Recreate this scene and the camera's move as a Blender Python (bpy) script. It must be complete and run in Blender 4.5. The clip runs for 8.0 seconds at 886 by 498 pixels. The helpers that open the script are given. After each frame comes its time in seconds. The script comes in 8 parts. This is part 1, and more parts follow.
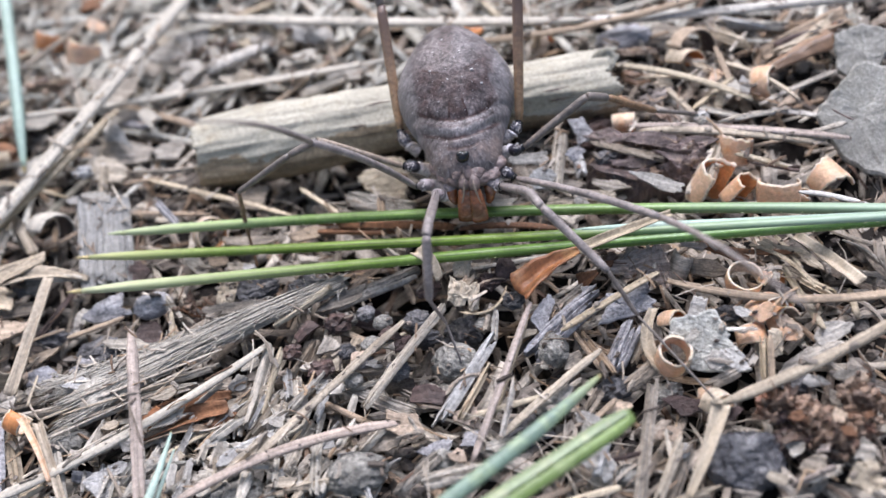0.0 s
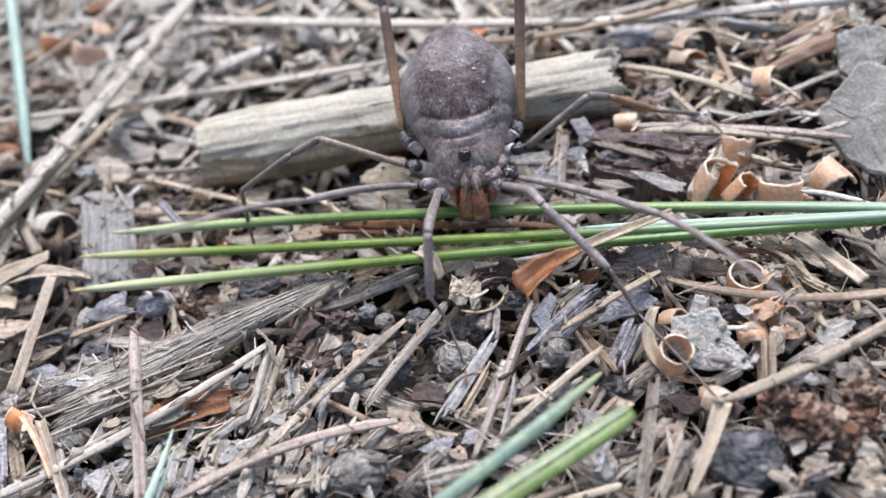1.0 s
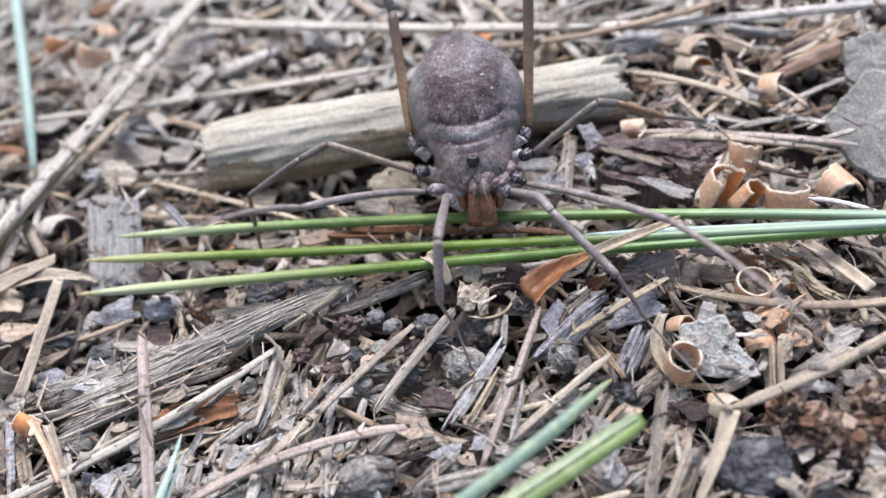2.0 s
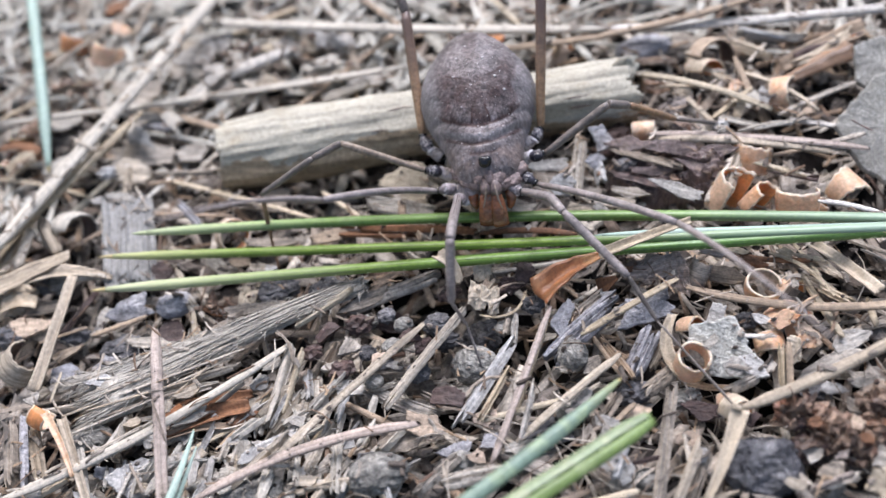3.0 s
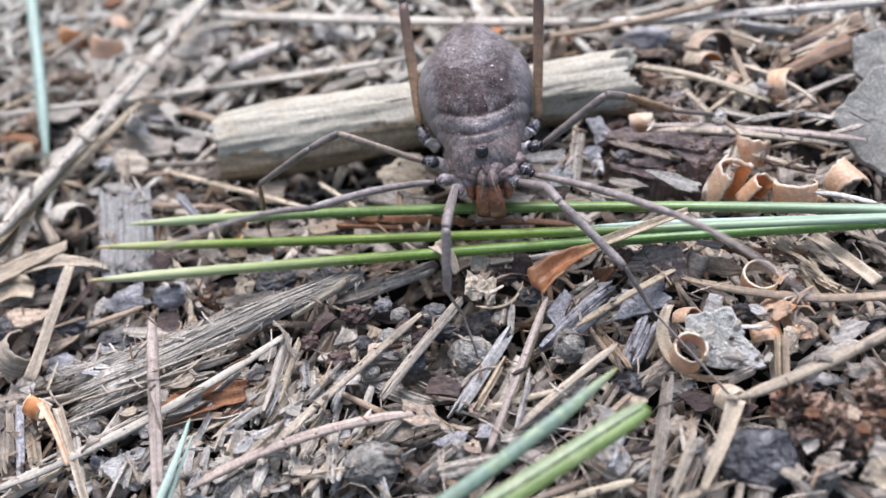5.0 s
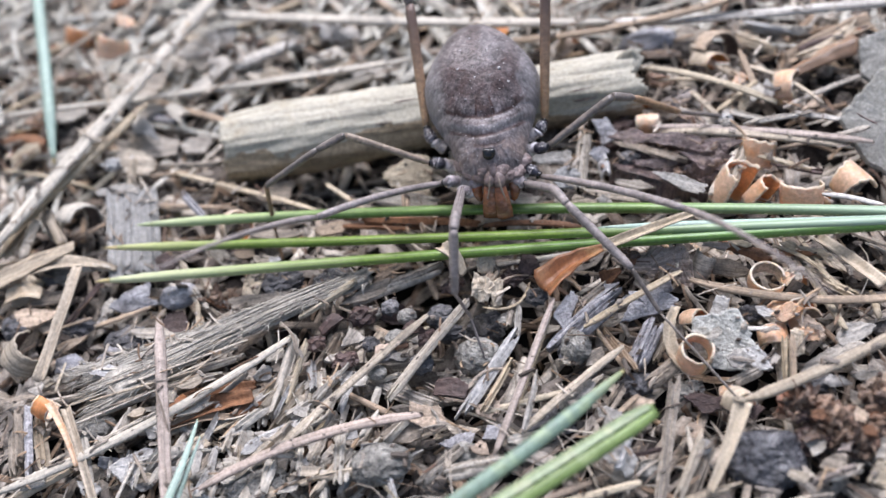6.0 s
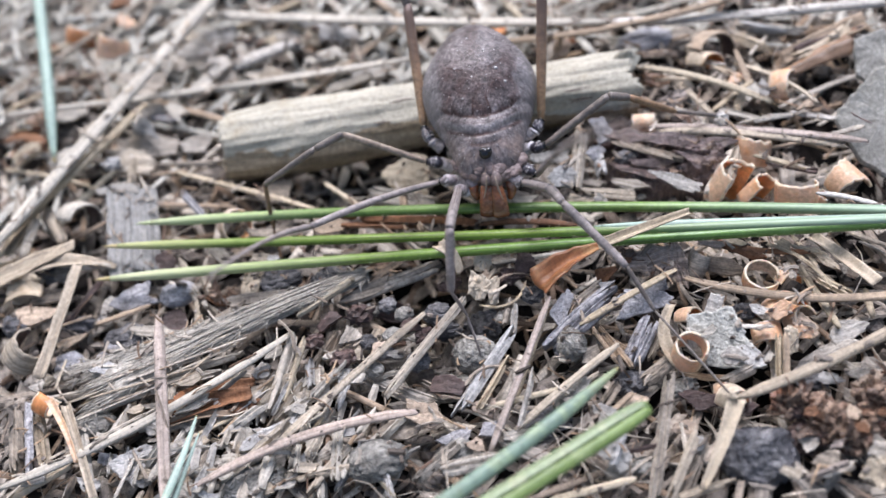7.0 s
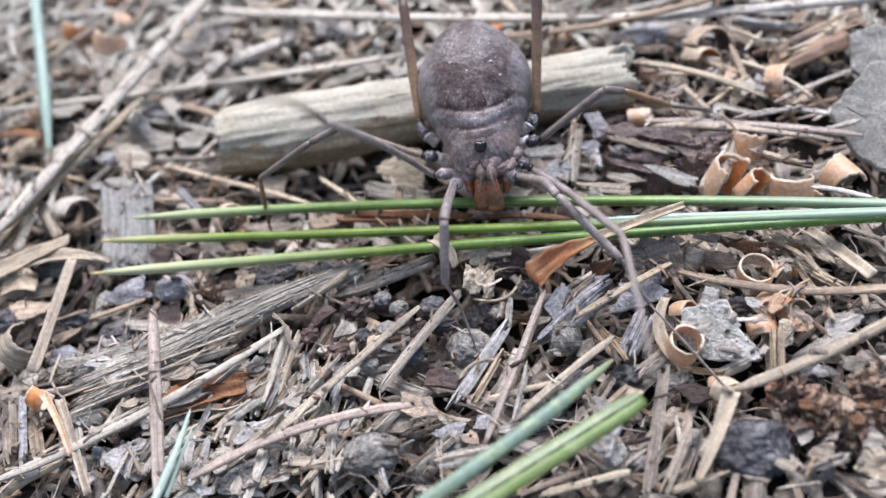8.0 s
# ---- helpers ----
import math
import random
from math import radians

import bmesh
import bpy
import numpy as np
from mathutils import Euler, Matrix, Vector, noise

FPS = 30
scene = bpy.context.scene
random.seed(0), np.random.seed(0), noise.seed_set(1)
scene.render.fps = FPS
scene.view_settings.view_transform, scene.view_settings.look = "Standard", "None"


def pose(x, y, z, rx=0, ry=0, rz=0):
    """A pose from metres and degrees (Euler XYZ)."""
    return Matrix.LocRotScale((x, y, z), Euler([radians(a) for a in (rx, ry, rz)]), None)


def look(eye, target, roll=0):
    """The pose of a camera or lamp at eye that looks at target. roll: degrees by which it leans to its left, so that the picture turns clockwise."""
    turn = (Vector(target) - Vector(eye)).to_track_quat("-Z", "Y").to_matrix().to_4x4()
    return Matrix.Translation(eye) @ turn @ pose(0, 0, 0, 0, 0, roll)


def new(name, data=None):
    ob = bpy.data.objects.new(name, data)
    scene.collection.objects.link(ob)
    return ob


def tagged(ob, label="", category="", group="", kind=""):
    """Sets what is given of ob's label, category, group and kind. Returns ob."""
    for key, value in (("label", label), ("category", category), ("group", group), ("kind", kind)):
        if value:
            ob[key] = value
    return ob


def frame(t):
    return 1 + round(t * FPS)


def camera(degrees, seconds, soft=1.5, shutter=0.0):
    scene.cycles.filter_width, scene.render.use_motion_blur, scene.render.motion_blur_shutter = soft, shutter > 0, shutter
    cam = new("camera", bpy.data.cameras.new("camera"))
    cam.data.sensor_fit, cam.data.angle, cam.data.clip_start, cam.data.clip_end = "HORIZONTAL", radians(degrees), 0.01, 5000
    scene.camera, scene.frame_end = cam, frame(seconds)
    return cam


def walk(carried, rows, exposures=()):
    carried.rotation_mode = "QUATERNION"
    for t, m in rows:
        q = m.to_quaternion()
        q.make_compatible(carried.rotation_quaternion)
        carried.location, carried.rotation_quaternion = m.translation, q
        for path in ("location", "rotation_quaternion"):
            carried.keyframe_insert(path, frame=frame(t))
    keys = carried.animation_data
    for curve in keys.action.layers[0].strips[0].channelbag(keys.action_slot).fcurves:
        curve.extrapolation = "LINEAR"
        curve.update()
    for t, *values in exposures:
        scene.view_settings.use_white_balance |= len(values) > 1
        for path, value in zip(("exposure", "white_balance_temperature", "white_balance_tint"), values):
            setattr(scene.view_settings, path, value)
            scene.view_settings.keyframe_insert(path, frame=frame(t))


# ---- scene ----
import functools
MM = 0.001
LENS = 50.0
cam = camera(LENS, 8.0, soft=1.5, shutter=0.5)
# a close-up lens: what lies well behind or before the animal is a little soft
cam.data.dof.use_dof = True
cam.data.dof.focus_distance = 0.0466
cam.data.dof.aperture_fstop = 34.0
# seconds; the eye in millimetres; the turn in degrees
PATH = [
    (0.0, 0.479, -31.958, 40.472, 37.172, 8.640, -11.674),
    (0.5, 0.291, -32.234, 40.625, 37.569, 8.795, -11.482),
    (1.0, 0.548, -32.406, 40.215, 37.713, 8.852, -11.390),
    (1.5, 0.090, -31.991, 40.518, 37.659, 8.747, -11.287),
    (1.7, 0.090, -31.991, 40.518, 37.638, 8.572, -11.424),
    (2.8, -0.283, -32.360, 40.774, 37.742, 8.304, -10.896),
    (3.0, -0.283, -32.360, 40.774, 37.898, 8.479, -10.758),
    (3.5, 0.000, -32.586, 40.523, 38.000, 8.531, -10.751),
    (4.0, -0.202, -32.423, 40.529, 37.882, 8.551, -10.767),
    (4.5, -0.118, -32.756, 40.379, 38.064, 8.504, -10.534),
    (4.7, -0.118, -32.756, 40.379, 38.025, 8.464, -10.566),
    (5.8, -0.310, -32.574, 40.659, 37.630, 8.504, -10.486),
    (6.0, -0.310, -32.574, 40.659, 37.739, 8.558, -10.444),
    (6.5, -0.163, -33.019, 40.723, 37.982, 8.566, -10.328),
    (7.0, -0.090, -32.888, 40.889, 37.715, 8.622, -10.364),
    (7.5, 0.165, -32.873, 40.779, 37.640, 8.685, -10.363),
    (8.0, 0.001, -33.260, 40.521, 37.912, 8.557, -10.376),
]
walk(cam, [(t, pose(x * MM, y * MM, z * MM, rx, ry, rz)) for t, x, y, z, rx, ry, rz in PATH])

# ---- light: open shade under a bright overcast sky ----
world = bpy.data.worlds.new("overcast_sky")
scene.world = world
world.use_nodes = True
sky = world.node_tree.nodes.new("ShaderNodeTexSky")
sky.sky_type = "NISHITA"
sky.sun_disc = False
sky.sun_elevation = radians(58)
sky.sun_rotation = radians(-20)
sky.air_density, sky.dust_density, sky.ozone_density = 1.0, 4.0, 1.0
back = world.node_tree.nodes["Background"]
back.inputs["Strength"].default_value = SKY = 0.09
world.node_tree.links.new(sky.outputs[0], back.inputs[0])
sun_data = bpy.data.lights.new("sun", "SUN")
sun_data.energy = 2.6
sun_data.angle = radians(26)
sun_data.color = (0.875, 0.872, 1.0)
sun = new("sun", sun_data)
sun.matrix_world = look((0.30, 0.50, 0.85), (0, 0, 0))
scene.view_settings.exposure = 1.03


# ---- materials ----
def shader(name, c1, c2, streak=(0.5, 7.0), dark=0.45, soil=0.25, rough=0.62, bump=0.7, island=False, gloss=0.3,
           soil_col=(0.05, 0.038, 0.03), spots=0.0, spot_col=(0.6, 0.57, 0.56), through_light=0.0, speckle=0.38, tip=None, far=None, blot_size=0.55):
    """Plant matter: a colour between c1 and c2 for each piece, streaks along its length, stains of soil, fine relief."""
    m = bpy.data.materials.new(name)
    m.use_nodes = True
    nt = m.node_tree
    n, ln = nt.nodes.new, nt.links.new
    bsdf = nt.nodes["Principled BSDF"]
    tc = n("ShaderNodeTexCoord")
    if island:
        rnd = n("ShaderNodeNewGeometry").outputs["Random Per Island"]
    else:
        rnd = n("ShaderNodeObjectInfo").outputs["Random"]
    mp = n("ShaderNodeMapping")
    mp.inputs["Scale"].default_value = (streak[0], streak[1], 1)
    ln(tc.outputs["UV"], mp.inputs["Vector"])
    w = n("ShaderNodeMath")
    w.operation = "MULTIPLY"
    w.inputs[1].default_value = 80.0
    ln(rnd, w.inputs[0])
    fine = n("ShaderNodeTexNoise")
    fine.noise_dimensions = "4D"
    fine.inputs["Scale"].default_value = 1.0
    fine.inputs["Detail"].default_value = 5.0
    fine.inputs["Roughness"].default_value = 0.65
    ln(mp.outputs[0], fine.inputs["Vector"])
    ln(w.outputs[0], fine.inputs["W"])
    blot = n("ShaderNodeTexNoise")
    blot.noise_dimensions = "4D"
    blot.inputs["Scale"].default_value = blot_size
    blot.inputs["Detail"].default_value = 6.0
    blot.inputs["Roughness"].default_value = 0.6
    ln(tc.outputs["UV"], blot.inputs["Vector"])
    ln(w.outputs[0], blot.inputs["W"])
    base = n("ShaderNodeMix")
    base.data_type = "RGBA"
    base.inputs[6].default_value, base.inputs[7].default_value = (*c1, 1), (*c2, 1)
    ln(rnd, base.inputs[0])
    ramp = n("ShaderNodeMapRange")
    ramp.inputs[1].default_value, ramp.inputs[2].default_value = 0.36, 0.64
    ramp.inputs[3].default_value, ramp.inputs[4].default_value = 1.0 - dark, 1.0 + dark * 0.45
    ln(fine.outputs["Fac"], ramp.inputs[0])
    mul = n("ShaderNodeMix")
    mul.data_type, mul.blend_type = "RGBA", "MULTIPLY"
    mul.inputs[0].default_value = 1.0
    ln(base.outputs[2], mul.inputs[6])
    ln(ramp.outputs[0], mul.inputs[7])
    dirt = n("ShaderNodeMapRange")
    dirt.inputs[1].default_value, dirt.inputs[2].default_value = 0.52, 0.72
    dirt.inputs[4].default_value = soil * 2
    ln(blot.outputs["Fac"], dirt.inputs[0])
    mix = n("ShaderNodeMix")
    mix.data_type = "RGBA"
    mix.inputs[7].default_value = (*soil_col, 1)
    ln(dirt.outputs[0], mix.inputs[0])
    ln(mul.outputs[2], mix.inputs[6])
    grain = n("ShaderNodeTexNoise")
    grain.noise_dimensions = "4D"
    grain.inputs["Scale"].default_value = 5.5
    grain.inputs["Detail"].default_value = 4.0
    grain.inputs["Roughness"].default_value = 0.7
    ln(tc.outputs["UV"], grain.inputs["Vector"])
    ln(w.outputs[0], grain.inputs["W"])
    gr = n("ShaderNodeMapRange")
    gr.inputs[1].default_value, gr.inputs[2].default_value = 0.34, 0.66
    gr.inputs[3].default_value, gr.inputs[4].default_value = 1.0 - speckle, 1.0 + speckle * 0.8
    ln(grain.outputs["Fac"], gr.inputs[0])
    gm = n("ShaderNodeMix")
    gm.data_type, gm.blend_type = "RGBA", "MULTIPLY"
    gm.inputs[0].default_value = 1.0
    ln(mix.outputs[2], gm.inputs[6])
    ln(gr.outputs[0], gm.inputs[7])
    colour = gm.outputs[2]
    if spots:
        vor = n("ShaderNodeTexVoronoi")
        vor.inputs["Scale"].default_value = spots
        ln(tc.outputs["UV"], vor.inputs["Vector"])
        dot = n("ShaderNodeMapRange")
        dot.inputs[1].default_value, dot.inputs[2].default_value = 0.10, 0.16
        dot.inputs[3].default_value, dot.inputs[4].default_value = 0.6, 0.0
        wob = n("ShaderNodeMath")
        wob.operation = "MULTIPLY_ADD"
        wob.inputs[1].default_value = 0.25
        ln(grain.outputs["Fac"], wob.inputs[0])
        ln(vor.outputs["Distance"], wob.inputs[2])
        some = n("ShaderNodeSeparateColor")
        ln(vor.outputs["Color"], some.inputs[0])
        rare = n("ShaderNodeMath")
        rare.operation = "MULTIPLY_ADD"
        rare.inputs[1].default_value = 0.22
        ln(some.outputs[0], rare.inputs[0])
        ln(wob.outputs[0], rare.inputs[2])
        dot.inputs[1].default_value, dot.inputs[2].default_value = 0.215, 0.26
        ln(rare.outputs[0], dot.inputs[0])
        mx = n("ShaderNodeMix")
        mx.data_type = "RGBA"
        mx.inputs[7].default_value = (*spot_col, 1)
        ln(dot.outputs[0], mx.inputs[0])
        ln(colour, mx.inputs[6])
        colour = mx.outputs[2]
    if tip:
        xyz = n("ShaderNodeSeparateXYZ")
        ln(tc.outputs["UV"], xyz.inputs[0])
        wv = n("ShaderNodeMath")
        wv.operation = "MULTIPLY_ADD"
        wv.inputs[1].default_value = 5.0
        ln(blot.outputs["Fac"], wv.inputs[0])
        ln(xyz.outputs[0], wv.inputs[2])
        fade = n("ShaderNodeMapRange")
        fade.inputs[1].default_value, fade.inputs[2].default_value = 1.5, tip[0]
        fade.inputs[3].default_value, fade.inputs[4].default_value = 0.85, 0.0
        ln(wv.outputs[0], fade.inputs[0])
        tm = n("ShaderNodeMix")
        tm.data_type = "RGBA"
        tm.inputs[7].default_value = (*tip[1], 1)
        ln(fade.outputs[0], tm.inputs[0])
        ln(colour, tm.inputs[6])
        colour = tm.outputs[2]
    if far:
        xyz = n("ShaderNodeSeparateXYZ")
        ln(tc.outputs["UV"], xyz.inputs[0])
        grow = n("ShaderNodeMapRange")
        grow.inputs[1].default_value, grow.inputs[2].default_value = far[0], far[1]
        ln(xyz.outputs[0], grow.inputs[0])
        fm = n("ShaderNodeMix")
        fm.data_type, fm.blend_type = "RGBA", ("MIX" if len(far) > 3 else "MULTIPLY")
        fm.inputs[7].default_value = (*far[2], 1)
        ln(grow.outputs[0], fm.inputs[0])
        ln(colour, fm.inputs[6])
        colour = fm.outputs[2]
    ln(colour, bsdf.inputs["Base Color"])
    bsdf.inputs["Roughness"].default_value = rough
    bsdf.inputs["Specular IOR Level"].default_value = gloss
    if through_light:
        bsdf.inputs["Subsurface Weight"].default_value = through_light
        bsdf.inputs["Subsurface Radius"].default_value = (1.0, 0.7, 0.4)
        bsdf.inputs["Subsurface Scale"].default_value = 0.0003
    bp = n("ShaderNodeBump")
    bp.inputs["Strength"].default_value = bump
    bp.inputs["Distance"].default_value = 0.00012
    hs = n("ShaderNodeMath")
    hs.operation = "MULTIPLY_ADD"
    hs.inputs[1].default_value = 0.7
    ln(grain.outputs["Fac"], hs.inputs[0])
    ln(fine.outputs["Fac"], hs.inputs[2])
    ln(hs.outputs[0], bp.inputs["Height"])
    ln(bp.outputs[0], bsdf.inputs["Normal"])
    return m


MATS = {
    "straw": shader("dry_straw", (0.53, 0.46, 0.345), (0.45, 0.37, 0.26), (0.2, 7), 0.48, 0.25, speckle=0.28, soil_col=(0.16, 0.12, 0.08)),
    "pale": shader("bleached_straw", (0.53, 0.49, 0.425), (0.45, 0.375, 0.28), (0.2, 7), 0.48, 0.22, speckle=0.3, spots=1.3, spot_col=(0.72, 0.70, 0.66)),
    "tan": shader("tan_needle", (0.39, 0.305, 0.22), (0.33, 0.25, 0.18), (0.2, 7), 0.48, 0.22, speckle=0.28),
    "rust": shader("rust_needle", (0.25, 0.12, 0.06), (0.20, 0.10, 0.055), (0.3, 6), 0.4, 0.2),
    "amber": shader("amber_leaf", (0.32, 0.135, 0.055), (0.27, 0.11, 0.045), (0.2, 3.0), 0.5, 0.30, 0.34, 0.5, soil_col=(0.42, 0.27, 0.12), through_light=0.2, speckle=0.25, gloss=0.5),
    "grey": shader("weathered_wood", (0.42, 0.385, 0.335), (0.32, 0.262, 0.20), (0.3, 5), 0.55, 0.28, spots=1.7, spot_col=(0.66, 0.64, 0.60)),
    "bluegrey": shader("blue_grey_bark", (0.45, 0.44, 0.45), (0.36, 0.355, 0.37), (1.6, 2.6), 0.4, 0.28, 0.65, 1.1, speckle=0.45, spots=1.7, spot_col=(0.68, 0.66, 0.64)),
    "white": shader("white_chip", (0.53, 0.52, 0.50), (0.47, 0.43, 0.37), (0.4, 4), 0.45, 0.25, spots=1.3, spot_col=(0.70, 0.68, 0.64)),
    "cream": shader("cream_husk", (0.58, 0.50, 0.39), (0.50, 0.42, 0.31), (0.3, 1.6), 0.28, 0.25, 0.45, soil_col=(0.36, 0.24, 0.13), speckle=0.25),
    "brown": shader("brown_bark", (0.10, 0.066, 0.058), (0.075, 0.05, 0.046), (0.5, 3), 0.6, 0.3, 0.42, soil_col=(0.19, 0.135, 0.12), spots=1.7, spot_col=(0.6, 0.57, 0.55)),
    "red": shader("red_brown_crumb", (0.19, 0.088, 0.05), (0.11, 0.056, 0.04), (0.9, 2.5), 0.6, 0.4, 0.45, soil_col=(0.26, 0.18, 0.14), gloss=0.5, blot_size=1.2),
    "orange": shader("orange_bud_scale", (0.70, 0.31, 0.12), (0.62, 0.24, 0.07), (0.4, 3), 0.35, 0.22, 0.32, soil_col=(0.76, 0.50, 0.32), through_light=0.3, gloss=0.5, speckle=0.22),
    "peach": shader("peach_bud_scale", (0.68, 0.50, 0.36), (0.65, 0.41, 0.26), (0.5, 2.0), 0.16, 0.5, 0.30, soil_col=(0.62, 0.27, 0.10), through_light=0.3, gloss=0.5, speckle=0.25, blot_size=0.9),
    "rim": shader("pale_scale_rim", (0.70, 0.60, 0.48), (0.66, 0.53, 0.41), (0.8, 3.0), 0.3, 0.3, 0.36, soil_col=(0.60, 0.38, 0.22), through_light=0.3, gloss=0.5, speckle=0.25, blot_size=1.2),
    "waxsheen": shader("waxy_sheen_needle_face", (0.54, 0.64, 0.50), (0.50, 0.60, 0.46), (0.1, 7), 0.35, 0.2, 0.4, 0.3, gloss=0.5, soil_col=(0.27, 0.38, 0.19), speckle=0.22),
    "scale": shader("bud_scale_outside", (0.60, 0.47, 0.35), (0.48, 0.38, 0.30), (0.4, 3), 0.4, 0.22, 0.6, spots=1.3, spot_col=(0.72, 0.70, 0.66)),
    "black": shader("dark_stone", (0.045, 0.046, 0.052), (0.045, 0.046, 0.052), (1.2, 1.2), 0.5, 0.4, 0.6, 0.9, soil_col=(0.15, 0.145, 0.145), speckle=0.45, blot_size=0.4),
    "darkclod": shader("dark_clod", (0.14, 0.138, 0.142), (0.095, 0.093, 0.096), (1.6, 1.6), 0.5, 0.4, 0.7, 1.2, soil_col=(0.32, 0.31, 0.31), speckle=0.55, spots=1.7, spot_col=(0.6, 0.59, 0.59)),
    "wart": shader("white_wart", (0.50, 0.48, 0.48), (0.50, 0.48, 0.48), (2, 2), 0.3, 0.1),
    "face": shader("pinkish_face", (0.235, 0.178, 0.165), (0.235, 0.178, 0.165), (2, 2), 0.4, 0.45, 0.4, 0.8, soil_col=(0.11, 0.08, 0.078), gloss=0.5, speckle=0.4, blot_size=1.2),
    "clod": shader("grey_clod", (0.33, 0.32, 0.29), (0.26, 0.25, 0.225), (1.6, 1.6), 0.45, 0.3, 0.9, 1.5, speckle=0.6, spots=1.7, spot_col=(0.56, 0.55, 0.50)),
    "green": shader("green_needle", (0.150, 0.245, 0.038), (0.12, 0.21, 0.033), (0.12, 13), 0.55, 0.15, 0.36, 0.25, gloss=0.5, soil_col=(0.33, 0.40, 0.15), speckle=0.22, spots=1.0, spot_col=(0.55, 0.6, 0.48), tip=(17.0, (0.56, 0.58, 0.38)), far=(15, 30, (0.68, 0.85, 1.15))),
    "leafgreen": shader("pale_green_blade", (0.175, 0.255, 0.080), (0.175, 0.255, 0.080), (0.25, 6), 0.3, 0.4, 0.42, 0.3, gloss=0.5, soil_col=(0.27, 0.325, 0.16), speckle=0.2, spots=1.2, spot_col=(0.6, 0.62, 0.5), blot_size=0.9),
    "leafsage": shader("pale_sage_blade_flank", (0.235, 0.295, 0.17), (0.235, 0.295, 0.17), (0.25, 6), 0.3, 0.45, 0.45, 0.3, gloss=0.5, soil_col=(0.35, 0.36, 0.22), speckle=0.24, spots=1.4, spot_col=(0.6, 0.62, 0.52), blot_size=1.0),
    "bluegreen": shader("blue_green_needle", (0.40, 0.52, 0.45), (0.35, 0.47, 0.40), (0.12, 13), 0.45, 0.15, 0.5, 0.2, gloss=0.5, soil_col=(0.32, 0.44, 0.28), speckle=0.2),
    "pine": shader("pine_green_needle", (0.160, 0.265, 0.062), (0.14, 0.24, 0.052), (0.12, 13), 0.5, 0.18, 0.4, 0.2, gloss=0.5, soil_col=(0.34, 0.43, 0.22), speckle=0.22, spots=1.0, spot_col=(0.55, 0.6, 0.5), tip=(13.0, (0.48, 0.53, 0.33)), far=(27, 42, (0.30, 0.40, 0.31), True)),
    "leaftan": shader("tan_brown_leaf", (0.26, 0.165, 0.105), (0.22, 0.14, 0.09), (0.2, 3.0), 0.45, 0.3, 0.45, 0.5, soil_col=(0.20, 0.12, 0.08), through_light=0.2, speckle=0.25, gloss=0.5),
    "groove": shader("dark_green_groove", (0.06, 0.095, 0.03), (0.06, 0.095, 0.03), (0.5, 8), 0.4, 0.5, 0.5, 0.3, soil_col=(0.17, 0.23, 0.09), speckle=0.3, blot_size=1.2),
    "tipyellow": shader("yellow_tip", (0.48, 0.42, 0.20), (0.46, 0.36, 0.2), (0.2, 5), 0.25, 0.1, 0.5),
    "stuff_pale": shader("pale_fragments", (0.61, 0.55, 0.46), (0.18, 0.13, 0.095), (0.3, 6), 0.4, 0.3, island=True),
    "stuff_white": shader("bleached_fragments", (0.56, 0.545, 0.485), (0.37, 0.35, 0.295), (0.3, 6), 0.4, 0.25, island=True),
    "stuff_grey": shader("grey_fragments", (0.45, 0.40, 0.34), (0.06, 0.045, 0.036), (0.5, 3), 0.5, 0.35, island=True),
    "stuff_tan": shader("tan_fragments", (0.44, 0.32, 0.21), (0.12, 0.07, 0.048), (0.3, 6), 0.4, 0.25, island=True),
    "stuff_crumb": shader("crumbs", (0.36, 0.31, 0.265), (0.06, 0.046, 0.038), (1.5, 1.5), 0.5, 0.35, island=True),
    "soil": shader("soil", (0.025, 0.02, 0.017), (0.025, 0.02, 0.017), (1.1, 1.1), 0.6, 0.3, 0.9, 1.0),
    "log": shader("barkless_twig", (0.45, 0.425, 0.35), (0.45, 0.425, 0.35), (0.16, 1.5), 0.22, 0.4, 0.75, 0.6, soil_col=(0.33, 0.285, 0.20), speckle=0.3, blot_size=0.6),
    "body": shader("harvestman_back", (0.222, 0.196, 0.197), (0.222, 0.196, 0.197), (1.0, 1.0), 0.5, 0.35, 0.42, 0.55, soil_col=(0.092, 0.070, 0.066), spots=0.9, spot_col=(0.5, 0.48, 0.49), gloss=0.32, speckle=0.6, blot_size=0.9),
    "leg": shader("harvestman_leg", (0.175, 0.150, 0.134), (0.175, 0.150, 0.134), (0.8, 1.0), 0.35, 0.25, 0.34, 0.5, soil_col=(0.09, 0.07, 0.06), gloss=0.5, blot_size=0.6, spots=2.0, spot_col=(0.48, 0.45, 0.43)),
    "thigh": shader("harvestman_thigh", (0.35, 0.225, 0.13), (0.35, 0.225, 0.13), (1.2, 1.0), 0.4, 0.3, 0.4, 0.4, soil_col=(0.20, 0.14, 0.10), gloss=0.5, through_light=0.2, far=(1.2, 6.5, (0.145, 0.098, 0.082), True)),
    "femur": shader("harvestman_pale_thigh", (0.34, 0.27, 0.21), (0.34, 0.27, 0.21), (1.2, 1.0), 0.4, 0.3, 0.4, 0.5, soil_col=(0.17, 0.135, 0.115), gloss=0.5, spots=3.0, spot_col=(0.62, 0.58, 0.54)),
    "legtan": shader("harvestman_leg_brown", (0.27, 0.17, 0.10), (0.27, 0.17, 0.10), (1.2, 1.0), 0.4, 0.3, 0.4, 0.4, soil_col=(0.14, 0.10, 0.08), gloss=0.5, through_light=0.2),
